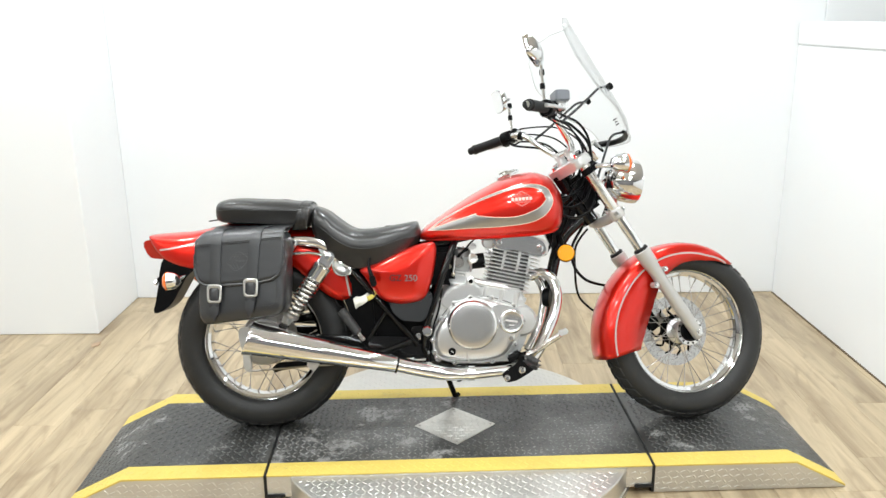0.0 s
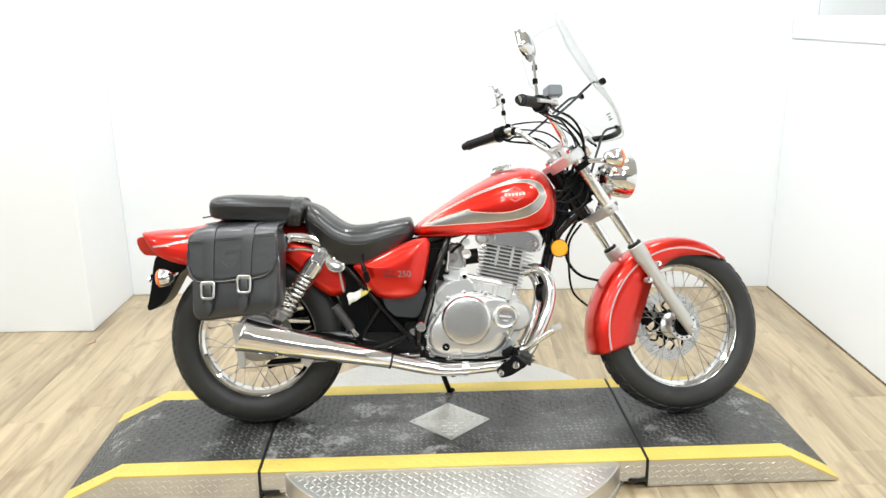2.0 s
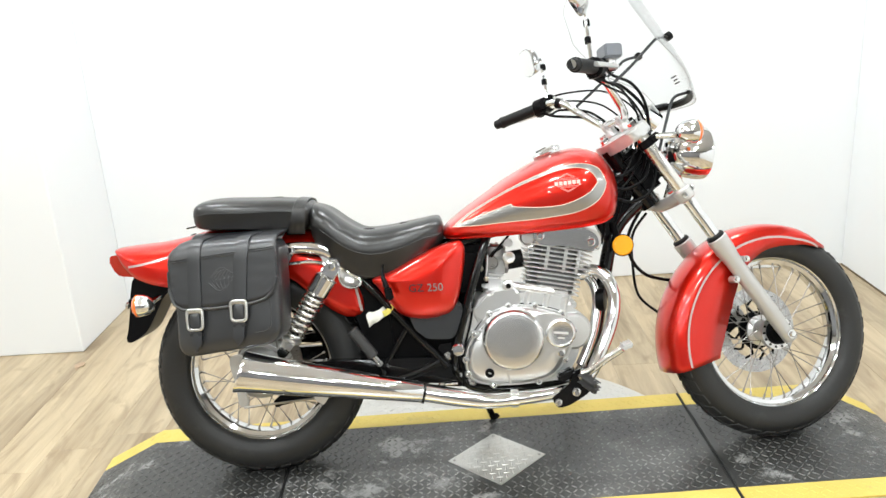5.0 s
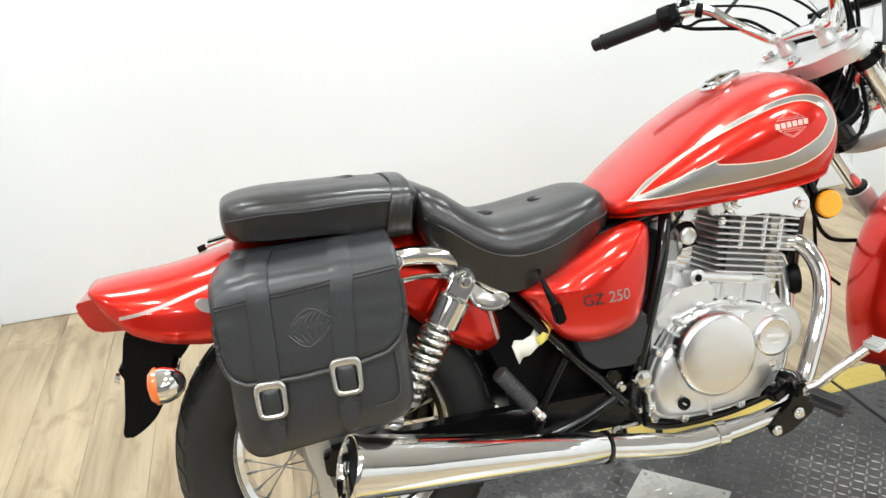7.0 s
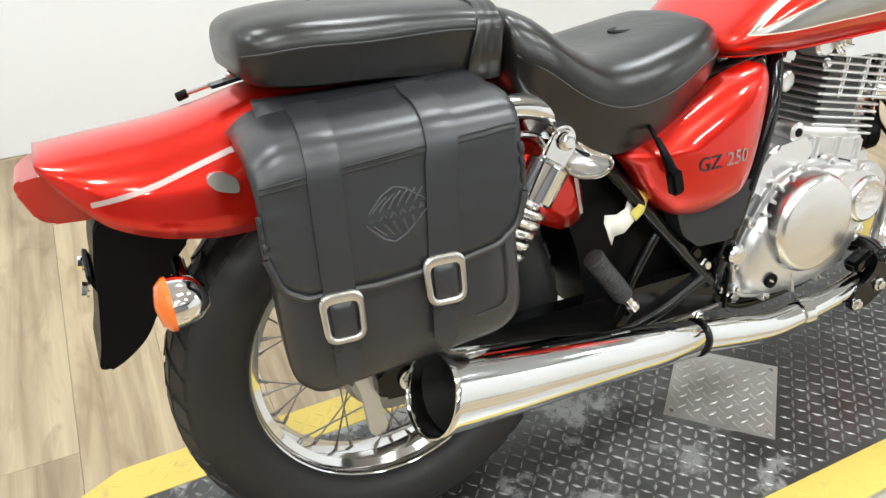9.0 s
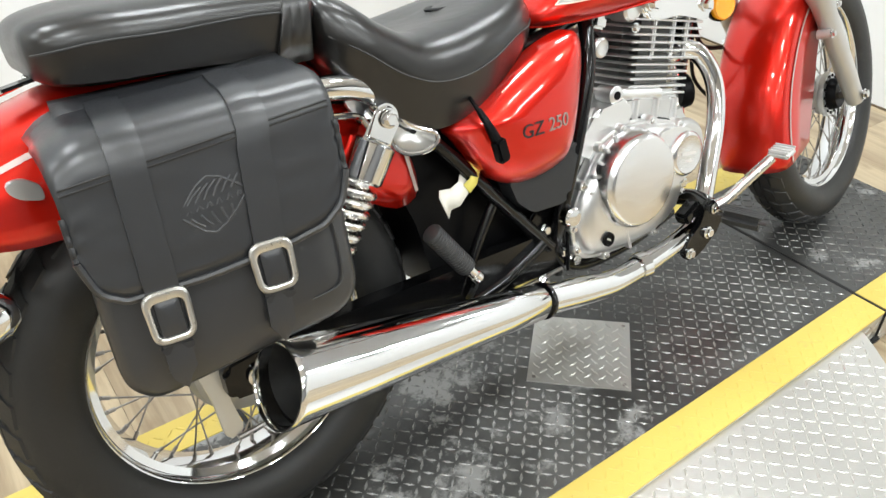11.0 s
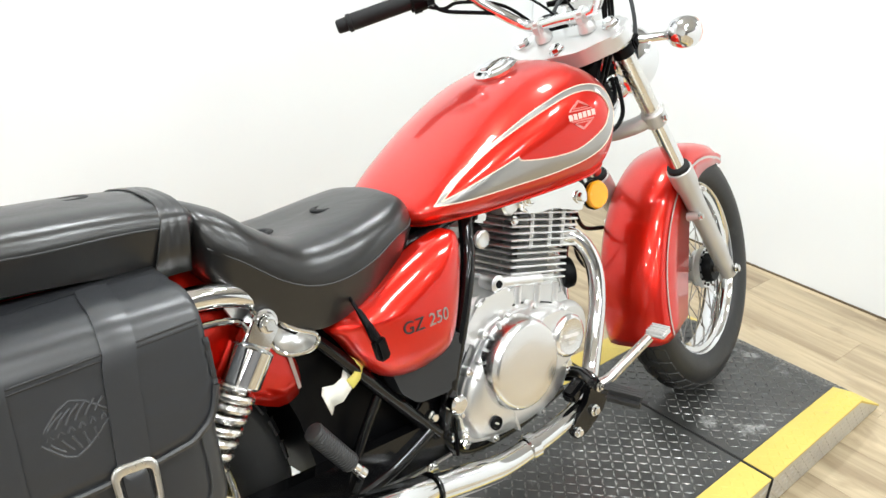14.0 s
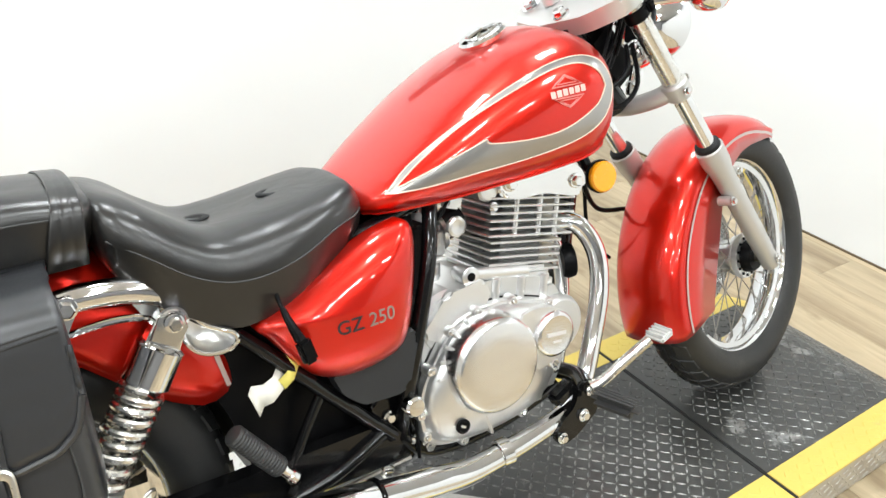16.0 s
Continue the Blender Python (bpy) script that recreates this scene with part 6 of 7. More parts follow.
for sgn in (-1, 1):
    rp = part("passenger_peg", turned(ribs, (R0.x, sgn * 0.152, R0.z), (dv.x, 0, dv.z), 20), PEGRUBBER, bike, "black ribbed passenger foot peg folded up")
    part("peg_pivot", turned([(0.094, 0.0085), (0.112, 0.0085), (0.114, 0.0105), (0.124, 0.0105), (0.126, 0.008)], (R0.x, sgn * 0.152, R0.z), (dv.x, 0, dv.z), 14), CHROME, rp)
    part("peg_mount", tube([(0.346, sgn * 0.148, 0.312), (0.352, sgn * 0.132, 0.292), (0.345, sgn * 0.115, 0.262)], 0.009, 10), BLACK, rp)

# side reflectors beside the steering head
for sgn in (-1, 1):
    rfb = turned([(0.0, 0.0275), (0.008, 0.0285), (0.012, 0.0255)], (1.034, sgn * 0.064, 0.580), (-0.10, sgn, 0.06), 28)
    rfl = part("reflector", rfb, AMBER, bike, "round amber side reflector")
    part("reflector_base", turned([(-0.030, 0.012), (-0.008, 0.030), (0.0, 0.031)], (1.034, sgn * 0.064, 0.580), (-0.10, sgn, 0.06), 28), PLASTIC, rfl)
    part("reflector_stay", tube([(1.028, sgn * 0.040, 0.590), (1.02, sgn * 0.02, 0.64)], 0.009, 8, smooth=False), PLASTIC, rfl)

# loose plug and paper tag hanging beside the side cover
plug = thing("cable_plug", "black plastic battery lead plug hanging beside the side cover", "cable", BIKE @ Matrix.Translation((-0.012, 0.0, 0)))
part("plug_body", box((0.020, 0.017, 0.036), pose(0.396, -0.190, 0.508, 0, -12, 0), 0.004), PLASTIC, plug)
part("plug_boot", tube([(0.391, -0.188, 0.525), (0.384, -0.182, 0.548), (0.382, -0.168, 0.566)], [0.008, 0.006, 0.004], 10), PLASTIC, plug)
part("lead", tube([(0.382, -0.168, 0.564), (0.384, -0.150, 0.578), (0.390, -0.128, 0.586), (0.394, -0.110, 0.588)], 0.003, 8), PLASTIC, plug)
tag = thing("paper_tag", "crumpled white and yellow paper tag tied to the frame", "tag", BIKE @ Matrix.Translation((-0.016, 0.024, 0)))
tb = bmesh.new()
grid(tb, [[(0.385, -0.135, 0.470), (0.392, -0.140, 0.455)], [(0.368, -0.150, 0.458), (0.378, -0.156, 0.438)], [(0.352, -0.150, 0.452), (0.360, -0.158, 0.425)], [(0.338, -0.142, 0.452), (0.348, -0.150, 0.420)], [(0.330, -0.152, 0.446), (0.338, -0.158, 0.412)]], closed_ring=False, caps=False)
tg = part("tag_paper", tb, PAPER, tag)
tg.modifiers.new("thick", "SOLIDIFY").thickness = 0.0015
tb = bmesh.new()
grid(tb, [[(0.392, -0.138, 0.486), (0.404, -0.142, 0.482)], [(0.398, -0.148, 0.470), (0.408, -0.150, 0.462)], [(0.388, -0.152, 0.458), (0.396, -0.155, 0.446)], [(0.374, -0.153, 0.452), (0.380, -0.158, 0.438)]], closed_ring=False, caps=False)
tg = part("tag_ribbon", tb, YELLOWTAG, tag)
tg.modifiers.new("thick", "SOLIDIFY").thickness = 0.0015

# ---- saddlebag ----
bag = thing("saddlebag", "black leather saddlebag with two buckled straps hanging below the passenger seat", "bag", BIKE @ pose(0, -0.19, 0, 0, 0, -8) @ Matrix.Translation((0, 0.19, 0)))


def face(h):
    return -(0.236 + 0.085 * (0.50 - h))


def bag_solid(outline, d0, d1, soft):
    """A leather body over an outline in x and height, from depth d0 (outer) to d1 (inner)."""
    c = sum((Vector((p[0], p[1])) for p in outline), Vector((0, 0))) / len(outline)
    rings = []
    for k, d in ((0.20, d0 - 0.006), (0.60, d0 - 0.005), (0.90, d0 - 0.001), (0.965, d0 + 0.006), (0.995, d0 + 0.018), (1.0, d0 + 0.03), (1.0, d1 - 0.02), (0.97, d1), (0.3, d1)):
        rings.append([(c.x + (p[0] - c.x) * k, face(c.y + (p[1] - c.y) * k) + d, c.y + (p[1] - c.y) * k) for p in outline])
    return grid(bmesh.new(), rings)


BODY = rounded([(-0.166, 0.655), (-0.169, 0.470), (-0.168, 0.402), (-0.145, 0.379), (0.088, 0.406), (0.114, 0.430), (0.116, 0.560), (0.112, 0.672)], 0.022, 5)
part("bag_body", bag_solid(BODY, 0.0, 0.105, 0), LEATHER, bag, "", 50)
# flap: over the top and down the front
FLAP_LOW = [(-0.174, 0.585), (-0.171, 0.548), (-0.160, 0.522), (-0.138, 0.508), (-0.06, 0.508), (0.04, 0.516), (0.082, 0.525), (0.107, 0.545), (0.118, 0.580)]
RT, RU = 0.052, 0.078
rows = []
for i in range(37):
    x = -0.172 + 0.290 * i / 36
    low = float(np.interp(x, [p[0] for p in FLAP_LOW], [p[1] for p in FLAP_LOW]))
    top = 0.678 + 0.008 * (i / 36) - 0.020 * max(0.0, 1 - i / 5) ** 2
    col = [(x, face(low + (top - RT - low) * k / 8) - 0.0115 + 0.0012 * math.sin(9 * k + x * 40), low + (top - RT - low) * k / 8) for k in range(9)]
    u0 = face(top - RT) - 0.0115
    for a in (6, 15, 28, 40, 50, 62, 75, 84, 90):
        ca, sa = math.cos(radians(a)) ** 0.66 if a < 90 else 0.0, math.sin(radians(a)) ** 0.66
        col.append((x - 0.10 * RU * (1 - ca), u0 + RU * (1 - ca), top - RT + RT * sa))
    for d in (0.09, 0.11, 0.13):
        col.append((x - 0.13 * (d - 0.04), u0 + d, top + 0.006 * (d - RU) / 0.07))
    rows.append(col)
fl = part("flap", grid(bmesh.new(), rows, closed_ring=False, caps=False), LEATHER, bag, "black leather flap", 60)
fm = fl.modifiers.new("thick", "SOLIDIFY")
fm.thickness, fm.offset = 0.005, 0
edge = [r[0] for r in rows]
part("flap_piping", tube([(p[0], p[1] - 0.0015, p[2]) for p in edge], 0.0046, 8, 2), LEATHER, fl, "rolled leather edge")
for r in (rows[0], rows[-1]):
    part("flap_piping", tube([(p[0], p[1] - 0.001, p[2]) for p in r[:9]], 0.0036, 8, 2), LEATHER_EDGE, fl)
seamb = bmesh.new()
for dz in (0.0, 0.006):
    ln = [(-0.168 + 0.281 * i / 20, face(0.628 + dz + 0.024 * i / 20) - 0.0150, 0.628 + dz + 0.024 * i / 20) for i in range(21)]
    tube(ln, 0.0016, 6, 1, seamb, smooth=False)
part("flap_seam", seamb, LEATHER_EDGE, fl)
for xr, low, lean, cz in ((-0.104, 0.396, 0.005, 0.482), (0.014, 0.408, 0.016, 0.500)):
    hw = 0.0175
    col = []
    ks = np.linspace(0, 1, 16)
    for k in ks:
        h = low + 0.022 + (0.630 - low - 0.022) * k
        off = -0.0165 if h > 0.515 else -0.0150
        x = xr + lean * (h - 0.5) / 0.2
        col.append([(x - (hw if h > cz else 0.0145), face(h) + off, h), (x + (hw if h > cz else 0.0145), face(h) + off, h)])
    tip = [(xr + lean * (low - 0.5) / 0.2 - 0.001, face(low) - 0.0125, low), (xr + lean * (low - 0.5) / 0.2 + 0.001, face(low) - 0.0125, low)]
    col = [tip, [(xr - 0.006 - hw * 0.45, face(low + 0.012) - 0.0140, low + 0.012), (xr - 0.004 + hw * 0.45, face(low + 0.012) - 0.0140, low + 0.012)]] + col
    for a in (10, 25, 40, 50, 65, 80, 90):
        hh = 0.678 + 0.008 * ((xr + 0.179) / 0.297)
        u0 = face(hh - RT) - 0.0115
        ca, sa = math.cos(radians(a)) ** 0.66 if a < 90 else 0.0, math.sin(radians(a)) ** 0.66
        col.append([(xr + lean * 0.9 + s_ * hw, u0 - 0.0045 * ca + RU * (1 - ca), hh - RT + (RT + 0.0045) * sa) for s_ in (-1, 1)])
    col.append([(xr + lean + s_ * hw, u0 + 0.115, hh + 0.0075) for s_ in (-1, 1)])
    ringsb = []
    for i, (l, r) in enumerate(col):
        l, r = Vector(l), Vector(r)
        n0, n1 = col[max(i - 1, 0)], col[min(i + 1, len(col) - 1)]
        out_ = (Vector((1, 0, 0))).cross((Vector(n1[0]) + Vector(n1[1]) - Vector(n0[0]) - Vector(n0[1])).normalized()).normalized() * 0.0028
        mid_ = (l + r) / 2 + out_ * 1.25
        ringsb.append([l + out_ * 0.6, mid_, r + out_ * 0.6, r - out_, l - out_])
    sp = part("strap", grid(bmesh.new(), ringsb), LEATHER, bag, "black leather strap", 30)
    kb = slab(rounded([(xr - 0.018, cz - 0.042), (xr + 0.016, cz - 0.042), (xr + 0.016, cz - 0.034), (xr - 0.018, cz - 0.034)], 0.003), face(cz - 0.04) - 0.0175, face(cz - 0.04) - 0.0120, 0.001)
    part("strap_loop", kb, LEATHER_EDGE, sp)
    # a rounded rectangular buckle
    cx = xr
    bk, loops = bmesh.new(), []
    for half_w, half_h, rad, d in ((0.0165, 0.0215, 0.008, 0.0190), (0.0172, 0.0222, 0.009, 0.0228), (0.0190, 0.0240, 0.011, 0.0240), (0.0220, 0.0275, 0.014, 0.0238), (0.0238, 0.0294, 0.015, 0.0215), (0.0238, 0.0294, 0.015, 0.0185)):
        lp = rounded([(cx - half_w, cz - half_h), (cx + half_w, cz - half_h), (cx + half_w, cz + half_h), (cx - half_w, cz + half_h)], rad, 6)
        drop = 0.0035 if half_w < 0.018 else 0.0
        loops.append([(cx + (p[0] - cx) * (1 + 1.6 * (p[1] - cz)), face(p[1]) - d, p[1] - drop * (p[1] > cz)) for p in lp])
    grid(bk, loops, True, True)
    part("buckle", bk, BUCKLE, sp, "brushed nickel buckle")
    tongue = pillow(rounded([(cx - 0.0140, cz - 0.024), (cx + 0.0140, cz - 0.024), (cx + 0.0140, cz + 0.022), (cx - 0.0140, cz + 0.022)], 0.006), [(1.0, 0.004), (1.0, -0.002), (0.9, -0.0045), (0.5, -0.006), (0.1, -0.0062)])
    for v in tongue.verts:
        v.co.y += face(v.co.z) - 0.0165
    part("tongue", tongue, LEATHER, sp, "leather tongue in the buckle")
    hb = turned([(0, 0.0028), (0.001, 0.0028)], (xr - 0.003, face(low + 0.034) - 0.0145, low + 0.034), (0, -1, 0.3), 10)
    part("strap_hole", hb, GAP, sp)
# pressed mark: plain curved strokes
em = bmesh.new()
strokes = [[(-0.036, 0.002), (0.0, 0.030), (0.036, 0.004)], [(-0.034, -0.004), (-0.004, -0.030), (0.034, -0.004)]]
for k in range(6):
    strokes.append([(-0.028 + 0.010 * k, 0.006 + 0.0006 * k), (-0.019 + 0.009 * k, 0.014 + 0.0010 * (3 - abs(k - 2.5))), (-0.008 + 0.008 * k, 0.020 + 0.0012 * (3 - abs(k - 2.5)))])
    strokes.append([(-0.029 + 0.011 * k, -0.002), (-0.026 + 0.011 * k, 0.003), (-0.022 + 0.0105 * k, -0.002)])
for k in range(5):
    strokes.append([(-0.026 + 0.011 * k, -0.007), (-0.020 + 0.0095 * k, -0.014 - 0.0010 * (2 - abs(k - 2))), (-0.014 + 0.008 * k, -0.020 - 0.0015 * (2 - abs(k - 2)))])
for st in strokes:
    tube([(-0.030 + x, face(0.582 + h) - 0.0135, 0.582 + h + 0.12 * x) for x, h in st], 0.0017, 6, 3, em)
part("pressed_mark", em, MARKED, bag, "embossed emblem shape")
wl = crom([Vector((x, face(h) - 0.0045, h)) for x, h in ((0.092, 0.53), (0.094, 0.48), (0.086, 0.448), (0.05, 0.440))], 5)
lug = slab(rounded([(-0.204, 0.630), (-0.188, 0.630), (-0.172, 0.618), (-0.172, 0.600), (-0.196, 0.608), (-0.206, 0.619)], 0.006), -0.112, -0.106, 0.0015)
part("bag_lug", lug, ALLOY, bike, "bright alloy lug beside the bag")
part("bag_seam", tube(wl, 0.0013, 6, 1, smooth=False), STITCH, bag)
# the yoke under the passenger seat and a ring
yk = bmesh.new()
grid(yk, [[(x, -0.095 - 0.060 * k / 4, 0.694 - 0.020 * (k / 4) ** 1.5) for k in range(5)] for x in np.linspace(-0.150, 0.108, 8)], closed_ring=False, caps=False)
part("yoke", yk, LEATHER, bag, "leather yoke under the seat").modifiers.new("thick", "SOLIDIFY").thickness = 0.005
part("ring", tube([(-0.178 + 0.010 * math.cos(a), -0.112 + 0.006 * math.sin(a), 0.622 + 0.010 * math.sin(a)) for a in (2 * math.pi * i / 14 for i in range(14))], 0.003, 8, 1, smooth=False, closed=True), CHROME, bag, "chrome ring")

# ---- the motorcycle stand with its turntable ----
stand = thing("display_platform", "low black tread-plate platform with yellow edges and sloped ends", "platform")
Y0, Y1 = -0.350, 0.235
X0, X1 = 0.045, 1.258
XE0, XE1 = -0.395, 1.712          # where the slopes begin
XF0, XF1 = -0.575, 1.878          # where they meet the floor
EDGE_BAND = 0.074


def deck_z(x):
    if x < XE0:
        return 0.012 + (DECK_Z - 0.012) * (x - XF0) / (XE0 - XF0)
    if x > XE1:
        return 0.012 + (DECK_Z - 0.012) * (XF1 - x) / (XF1 - XE1)
    return DECK_Z


def section(name, prof, y0, y1, mat, parent, label="", low=0.0, bevel=0.0015):
    """A body between y0 and y1 under a profile of x and height."""
    outline = [(x, z) for x, z in prof] + [(prof[-1][0], low), (prof[0][0], low)]
    return part(name, slab(outline, y0, y1, bevel, seg=1), mat, parent, label)


WEST = [(XF0, deck_z(XF0)), (XE0, DECK_Z), (X0 - 0.005, DECK_Z)]
MID = [(X0 + 0.005, DECK_Z), (X1 - 0.005, DECK_Z)]
EAST = [(X1 + 0.005, DECK_Z), (XE1, DECK_Z), (XF1, deck_z(XF1))]
for nm, prof in (("deck_wing", WEST), ("deck", MID), ("deck_wing", EAST)):
    low = 0.024 if nm == "deck" else 0.004
    body = section(nm, prof, Y0 + EDGE_BAND, Y1 - EDGE_BAND, DECK, stand, "worn black tread-plate deck", low)
    for a, b in ((Y0, Y0 + EDGE_BAND), (Y1 - EDGE_BAND, Y1)):
        shell = [(x, z) for x, z in prof]
        part("edge_stripe", slab(shell + [(x, z - 0.006) for x, z in shell[::-1]], a, b, 0.001, seg=1), YELLOW, body, "yellow painted edge")
        inner = [(x, z - 0.0065) for x, z in prof] + [(prof[-1][0], low), (prof[0][0], low)]
        part("side_skirt", slab(inner, a + 0.001, b, 0.0, seg=1), TREADPLATE, body, "bare alloy side")
for x in (X0, X1):
    part("joint_seal", box((0.009, Y1 - Y0 + 0.004, 0.095), pose(x, (Y0 + Y1) / 2, 0.0525), 0.002), GAP, stand, "black joint seal")
part("seal_foot", box((0.06, 0.012, 0.010), pose(X1 - 0.030, Y0 - 0.004, 0.030), 0.003), GAP, stand)
part("seal_foot", box((0.06, 0.012, 0.010), pose(X0 + 0.030, Y0 - 0.004, 0.030), 0.003), GAP, stand)


def bars(spots, half, wide, high):
    """Lens-shaped tread bars at (x, y, z, angle, tilt), as one mesh."""
    verts, faces = [], []
    for x, y, z, ang, slope in spots:
        c, s = math.cos(ang), math.sin(ang)
        i = len(verts)
        for a, b, k in ((-half, 0, 0), (0, -wide, 0), (half, 0, 0), (0, wide, 0), (-half * 0.55, 0, high), (half * 0.55, 0, high)):
            px = x + a * c - b * s
            verts.append((px, y + a * s + b * c, z + k + (px - x) * slope))
        faces += [(i, i + 1, i + 4), (i + 1, i + 5, i + 4), (i + 1, i + 2, i + 5), (i + 2, i + 3, i + 5), (i + 3, i + 4, i + 5), (i + 3, i, i + 4)]
    return verts, faces


def bar_mesh(name, spots, mat, parent, label, half=0.0105, wide=0.0030, high=0.0016):
    me = bpy.data.meshes.new(name)
    v, f = bars(spots, half, wide, high)
    me.from_pydata(v, [], f)
    me.materials.append(mat)
    ob = new(name, me)
    ob.parent = parent
    return tagged(ob, label, kind="stuff")


P = 0.0195
dark, yel, side = [], [], []
nx, ny = int((XF1 - XF0) / P), int((Y1 - Y0) / P)
for i in range(nx):
    for j in range(ny + 1):
        x, y = XF0 + 0.012 + i * P, Y0 + 0.012 + j * P
        if y > Y1 - 0.012 or y < Y0 + 0.012 or abs(y - Y0 - EDGE_BAND) < 0.0085 or abs(y - Y1 + EDGE_BAND) < 0.0085 or min(abs(x - X0), abs(x - X1)) < 0.014:
            continue
        if abs(x - 0.648) / 0.140 + abs(y + 0.060) / 0.133 < 1.10:
            continue
        slope = (DECK_Z - 0.012) / (XE0 - XF0) if x < XE0 else (-(DECK_Z - 0.012) / (XF1 - XE1) if x > XE1 else 0)
        ang = radians(45 if (i + j) % 2 else -45)
        (yel if (y < Y0 + EDGE_BAND - 0.006 or y > Y1 - EDGE_BAND + 0.006) else dark).append((x, y, deck_z(x), ang, slope))
bar_mesh("tread_pattern", dark, TREAD, stand, "raised worn tread bars")
bar_mesh("painted_tread_pattern", yel, YELLOW, stand, "raised yellow tread bars", high=0.0010)
# tread bars on the near skirt, standing upright
sk, f_ = [], []
for i in range(nx):
    for j in range(4):
        x, z = XF0 + 0.014 + i * P, 0.016 + j * 0.0195
        if z + 0.008 > deck_z(x) - 0.008 or min(abs(x - X0), abs(x - X1)) < 0.014 or (X0 < x < X1 and z < 0.03):
            continue
        a = radians(20 if (i + j) % 2 else -50)
        k = len(sk)
        for p, q, d in ((-0.0095, 0, 0), (0, -0.0028, 0), (0.0095, 0, 0), (0, 0.0028, 0), (-0.005, 0, 0.0014), (0.005, 0, 0.0014)):
            sk.append((x + p * math.cos(a) - q * math.sin(a), Y0 + 0.0008 - d, z + p * math.sin(a) + q * math.cos(a)))
        f_ += [(k, k + 1, k + 4), (k + 1, k + 5, k + 4), (k + 1, k + 2, k + 5), (k + 2, k + 3, k + 5), (k + 3, k + 4, k + 5), (k + 3, k, k + 4)]
me = bpy.data.meshes.new("skirt_pattern")
me.from_pydata(sk, [], f_)
me.materials.append(TREADPLATE)
so = new("skirt_pattern", me)
so.parent = stand
tagged(so, "raised tread bars on the alloy side", kind="stuff")

# the bare alloy diamond screwed on the deck
DC = Vector((0.648, -0.060))
dia = part("diamond_plate", box((1, 1, 0.002), None, 0, None), TREADPLATE, stand, "bare alloy diamond-shaped tread plate")
dm = bmesh.new()
grid(dm, [[(DC.x - 0.140, DC.y, z), (DC.x, DC.y - 0.133, z), (DC.x + 0.140, DC.y, z), (DC.x, DC.y + 0.130, z)] for z in (DECK_Z - 0.001, DECK_Z + 0.0022)])
dm.to_mesh(dia.data)
dm.free()
spots = []
for i in range(-9, 10):
    for j in range(-9, 10):
        x, y = DC.x + i * 0.0195, DC.y + j * 0.0195
        if abs(x - DC.x) / 0.140 + abs(y - DC.y) / 0.132 < 0.90:
            spots.append((x, y, DECK_Z + 0.0022, radians(0 if (i + j) % 2 else 90), 0))
bar_mesh("tread_pattern", spots, TREADPLATE, dia, "raised tread bars", high=0.0018)
for dx, dy in ((-0.122, 0), (0.122, 0), (0, -0.116), (0, 0.114)):
    part("screw", turned([(0, 0.0042), (0.0012, 0.0038)], (DC.x + dx, DC.y + dy, DECK_Z + 0.0022), (0, 0, 1), 12), STEEL, dia)

disc = thing("turntable", "round bare alloy tread-plate turntable under the platform", "turntable")
TR, TZ = 0.600, 0.090
tt = turned([(0.0, TR + 0.004), (0.020, TR + 0.004), (0.022, TR), (TZ - 0.003, TR), (TZ, TR - 0.003), (TZ + 0.0002, 0.02)], (0.648, -0.058, 0.0), (0, 0, 1), 120)
part("turntable_top", tt, TREADPLATE, disc, "", 25)
spots = []
for i in range(-32, 33):
    for j in range(-32, 33):
        x, y = i * 0.0195, j * 0.0195
        if math.hypot(x, y) < TR - 0.015 and not (Y0 - 0.006 < y - 0.058 < Y1 + 0.006):
            spots.append((0.648 + x, -0.058 + y, TZ, radians(45 if (i + j) % 2 else -45), 0))
bar_mesh("tread_pattern", spots, TREADPLATE, disc, "raised tread bars", high=0.0014)
for a in (-25, -65, -115, -150, 30, 70, 110, 150):
    part("screw", turned([(0, 0.0065), (0.002, 0.0055)], (0.648 + (TR - 0.03) * math.cos(radians(a)), -0.058 + (TR - 0.03) * math.sin(radians(a)), TZ), (0, 0, 1), 12), STEEL, disc)

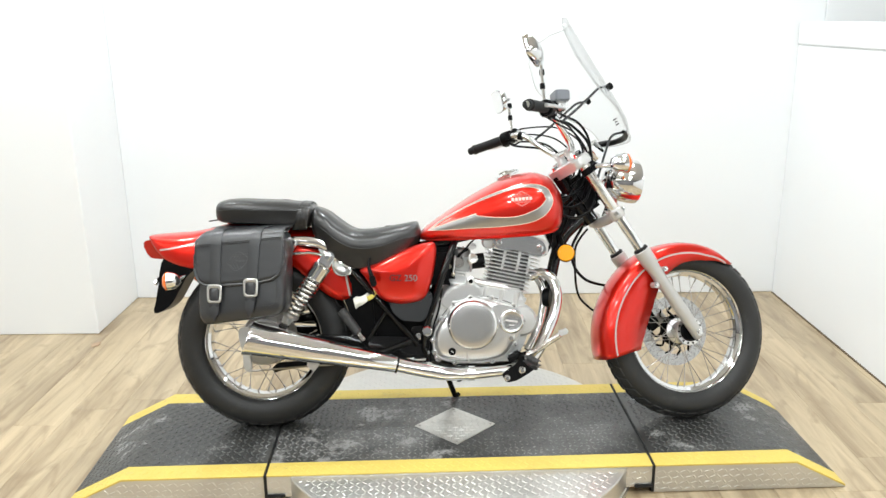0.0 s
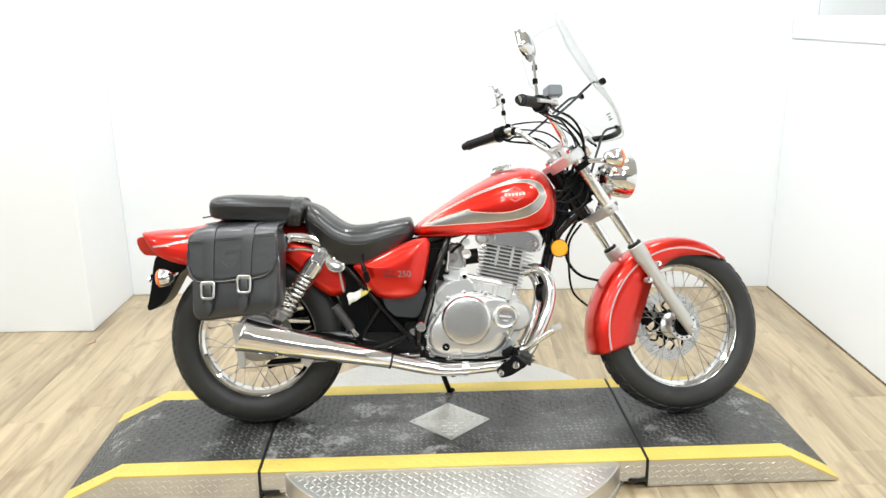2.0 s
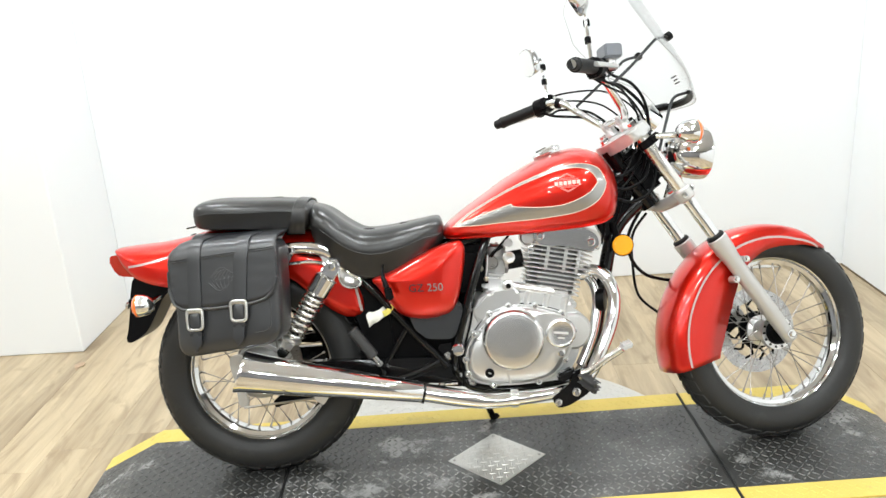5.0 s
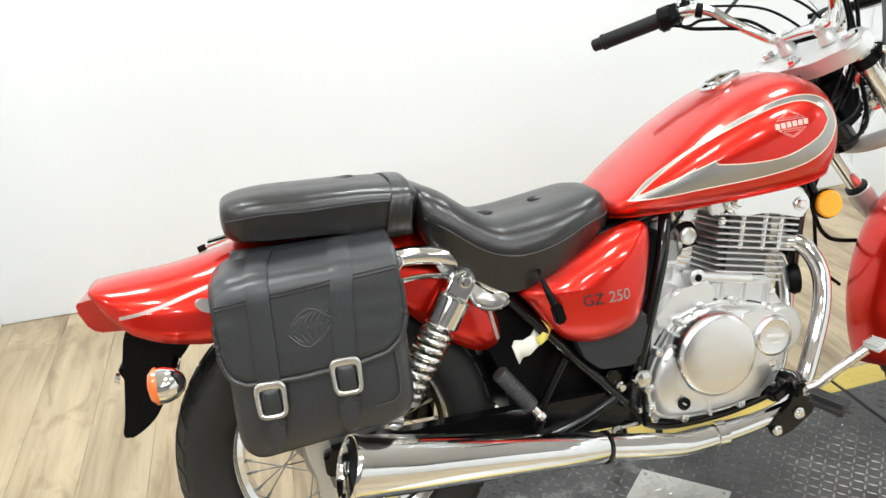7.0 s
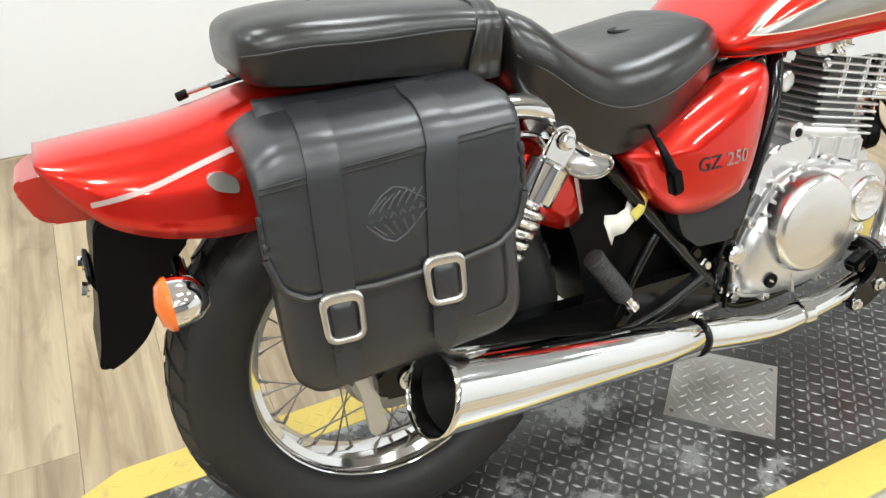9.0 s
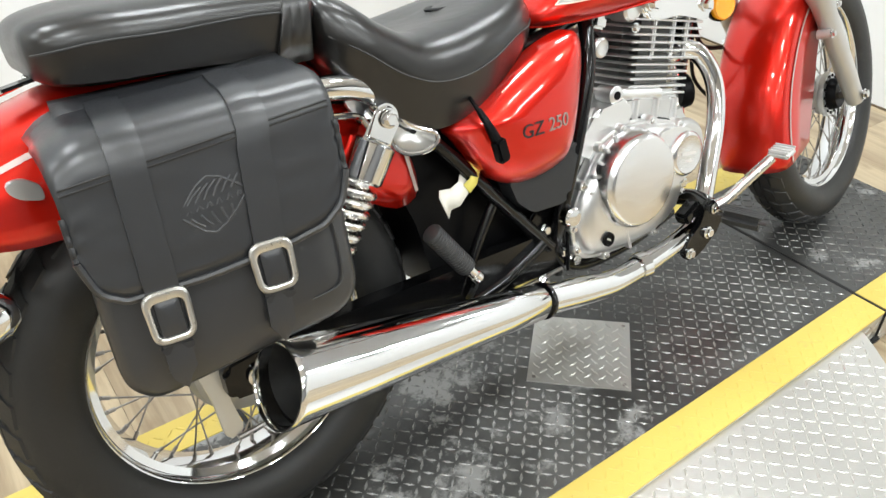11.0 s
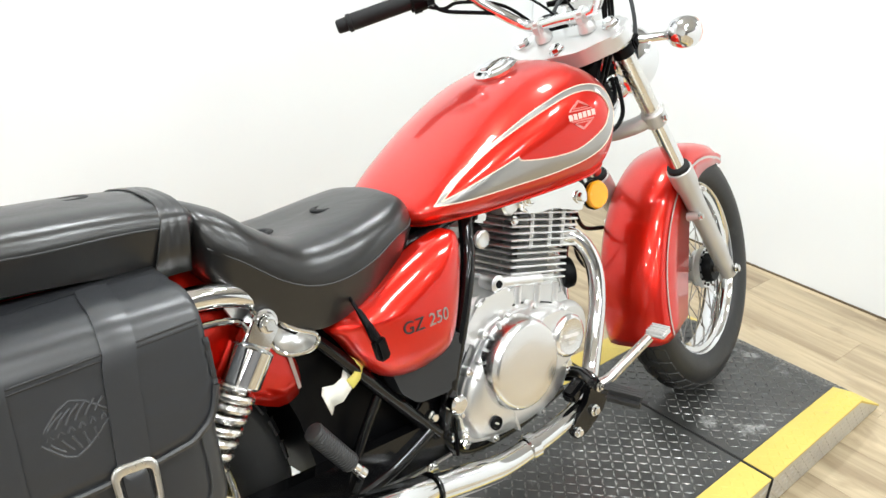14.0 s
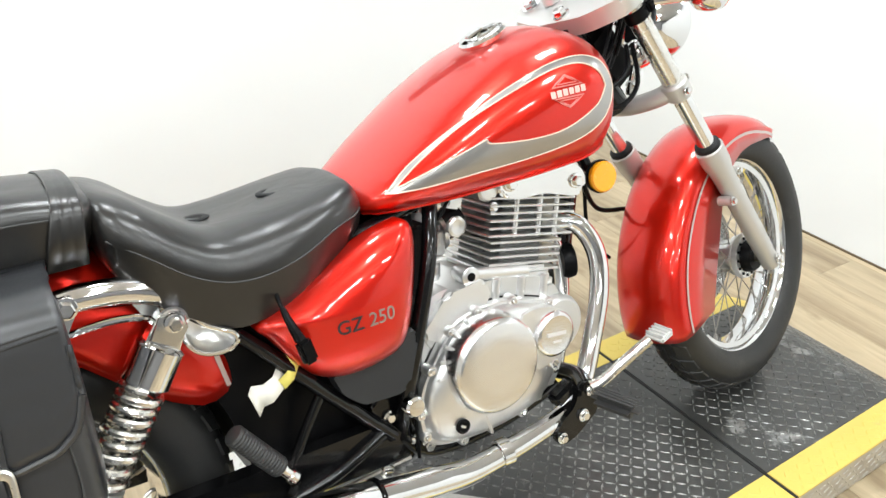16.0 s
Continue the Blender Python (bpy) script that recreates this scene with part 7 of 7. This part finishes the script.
# ---- floor: pale oak planks running towards the back wall ----
floor = part("floor", box((9.6, 8.0, 0.05), pose(1.4, -3.75, -0.029)), UNDER, None, "", basis=ROOM)
tagged(floor, "pale oak-look plank floor", "floor", kind="structure")
PW, PL = 0.178, 1.22
pm = box((PW - 0.0007, PL - 0.0007, 0.004), None, 0.0004, seg=1)
bmesh.ops.translate(pm, verts=pm.verts[:], vec=(0, 0, -0.002))
first = None
rnd = random.Random(4)
shift = {i: rnd.random() * PL for i in list(range(-11, 38)) + list(range(-20, -11))}
far = []
for i, off in shift.items():
    x = (i + 0.5) * PW
    for j in range(8):
        y0, y1 = 0.12 - off - j * PL, min(0.12 - off - (j - 1) * PL, 0.12)
        if y0 > 0 or y1 < -7.45:
            continue
        if -1.8 < x < 4.2 and y0 >= -5.5:
            m = pose(x, (y0 + y1) / 2, 0) @ Matrix.Diagonal((1, (y1 - y0) / PL, 1, 1))
            if first is None:
                first = part("plank", pm, OAK, floor, basis=m)
            else:
                again(first, m, floor)
        elif -3.3 < x < 6.1:
            far.append((x, max(y0, -7.5), y1))
# the planks further off, joined
fv, ff_ = [], []
for x, y0, y1 in far:
    k4 = len(fv)
    a, b, c, d = x - PW / 2 + 0.0004, x + PW / 2 - 0.0004, y0 + 0.0004, y1 - 0.0004
    fv += [(a, c, 0), (b, c, 0), (b, d, 0), (a, d, 0), (a, c, -0.003), (b, c, -0.003), (b, d, -0.003), (a, d, -0.003)]
    ff_ += [(k4, k4 + 1, k4 + 2, k4 + 3), (k4, k4 + 4, k4 + 5, k4 + 1), (k4 + 1, k4 + 5, k4 + 6, k4 + 2), (k4 + 2, k4 + 6, k4 + 7, k4 + 3), (k4 + 3, k4 + 7, k4 + 4, k4)]
me = bpy.data.meshes.new("far_planks")
me.from_pydata(fv, [], ff_)
me.materials.append(OAK)
fo_ = new("far_planks", me)
fo_.parent = floor
tagged(fo_, "pale oak-look planks further off", kind="stuff")
# a dry leaf-like scrap on the floor beside the pillar
sc = bmesh.new()
grid(sc, [[(x, y, 0.002 + 0.004 * math.sin(60 * x + 3 * y)) for x in np.linspace(-0.03, 0.03, 6) * (1 - abs(y) * 18)] for y in np.linspace(-0.02, 0.02, 6)], closed_ring=False, caps=False)
scrap = part("scrap", sc, LEAF, None, "", basis=pose(-0.99, 0.985, 0.001, 0, 0, 20))
tagged(scrap, "small pale dry leaf lying on the floor", "leaf")
scrap.modifiers.new("thick", "SOLIDIFY").thickness = 0.0015
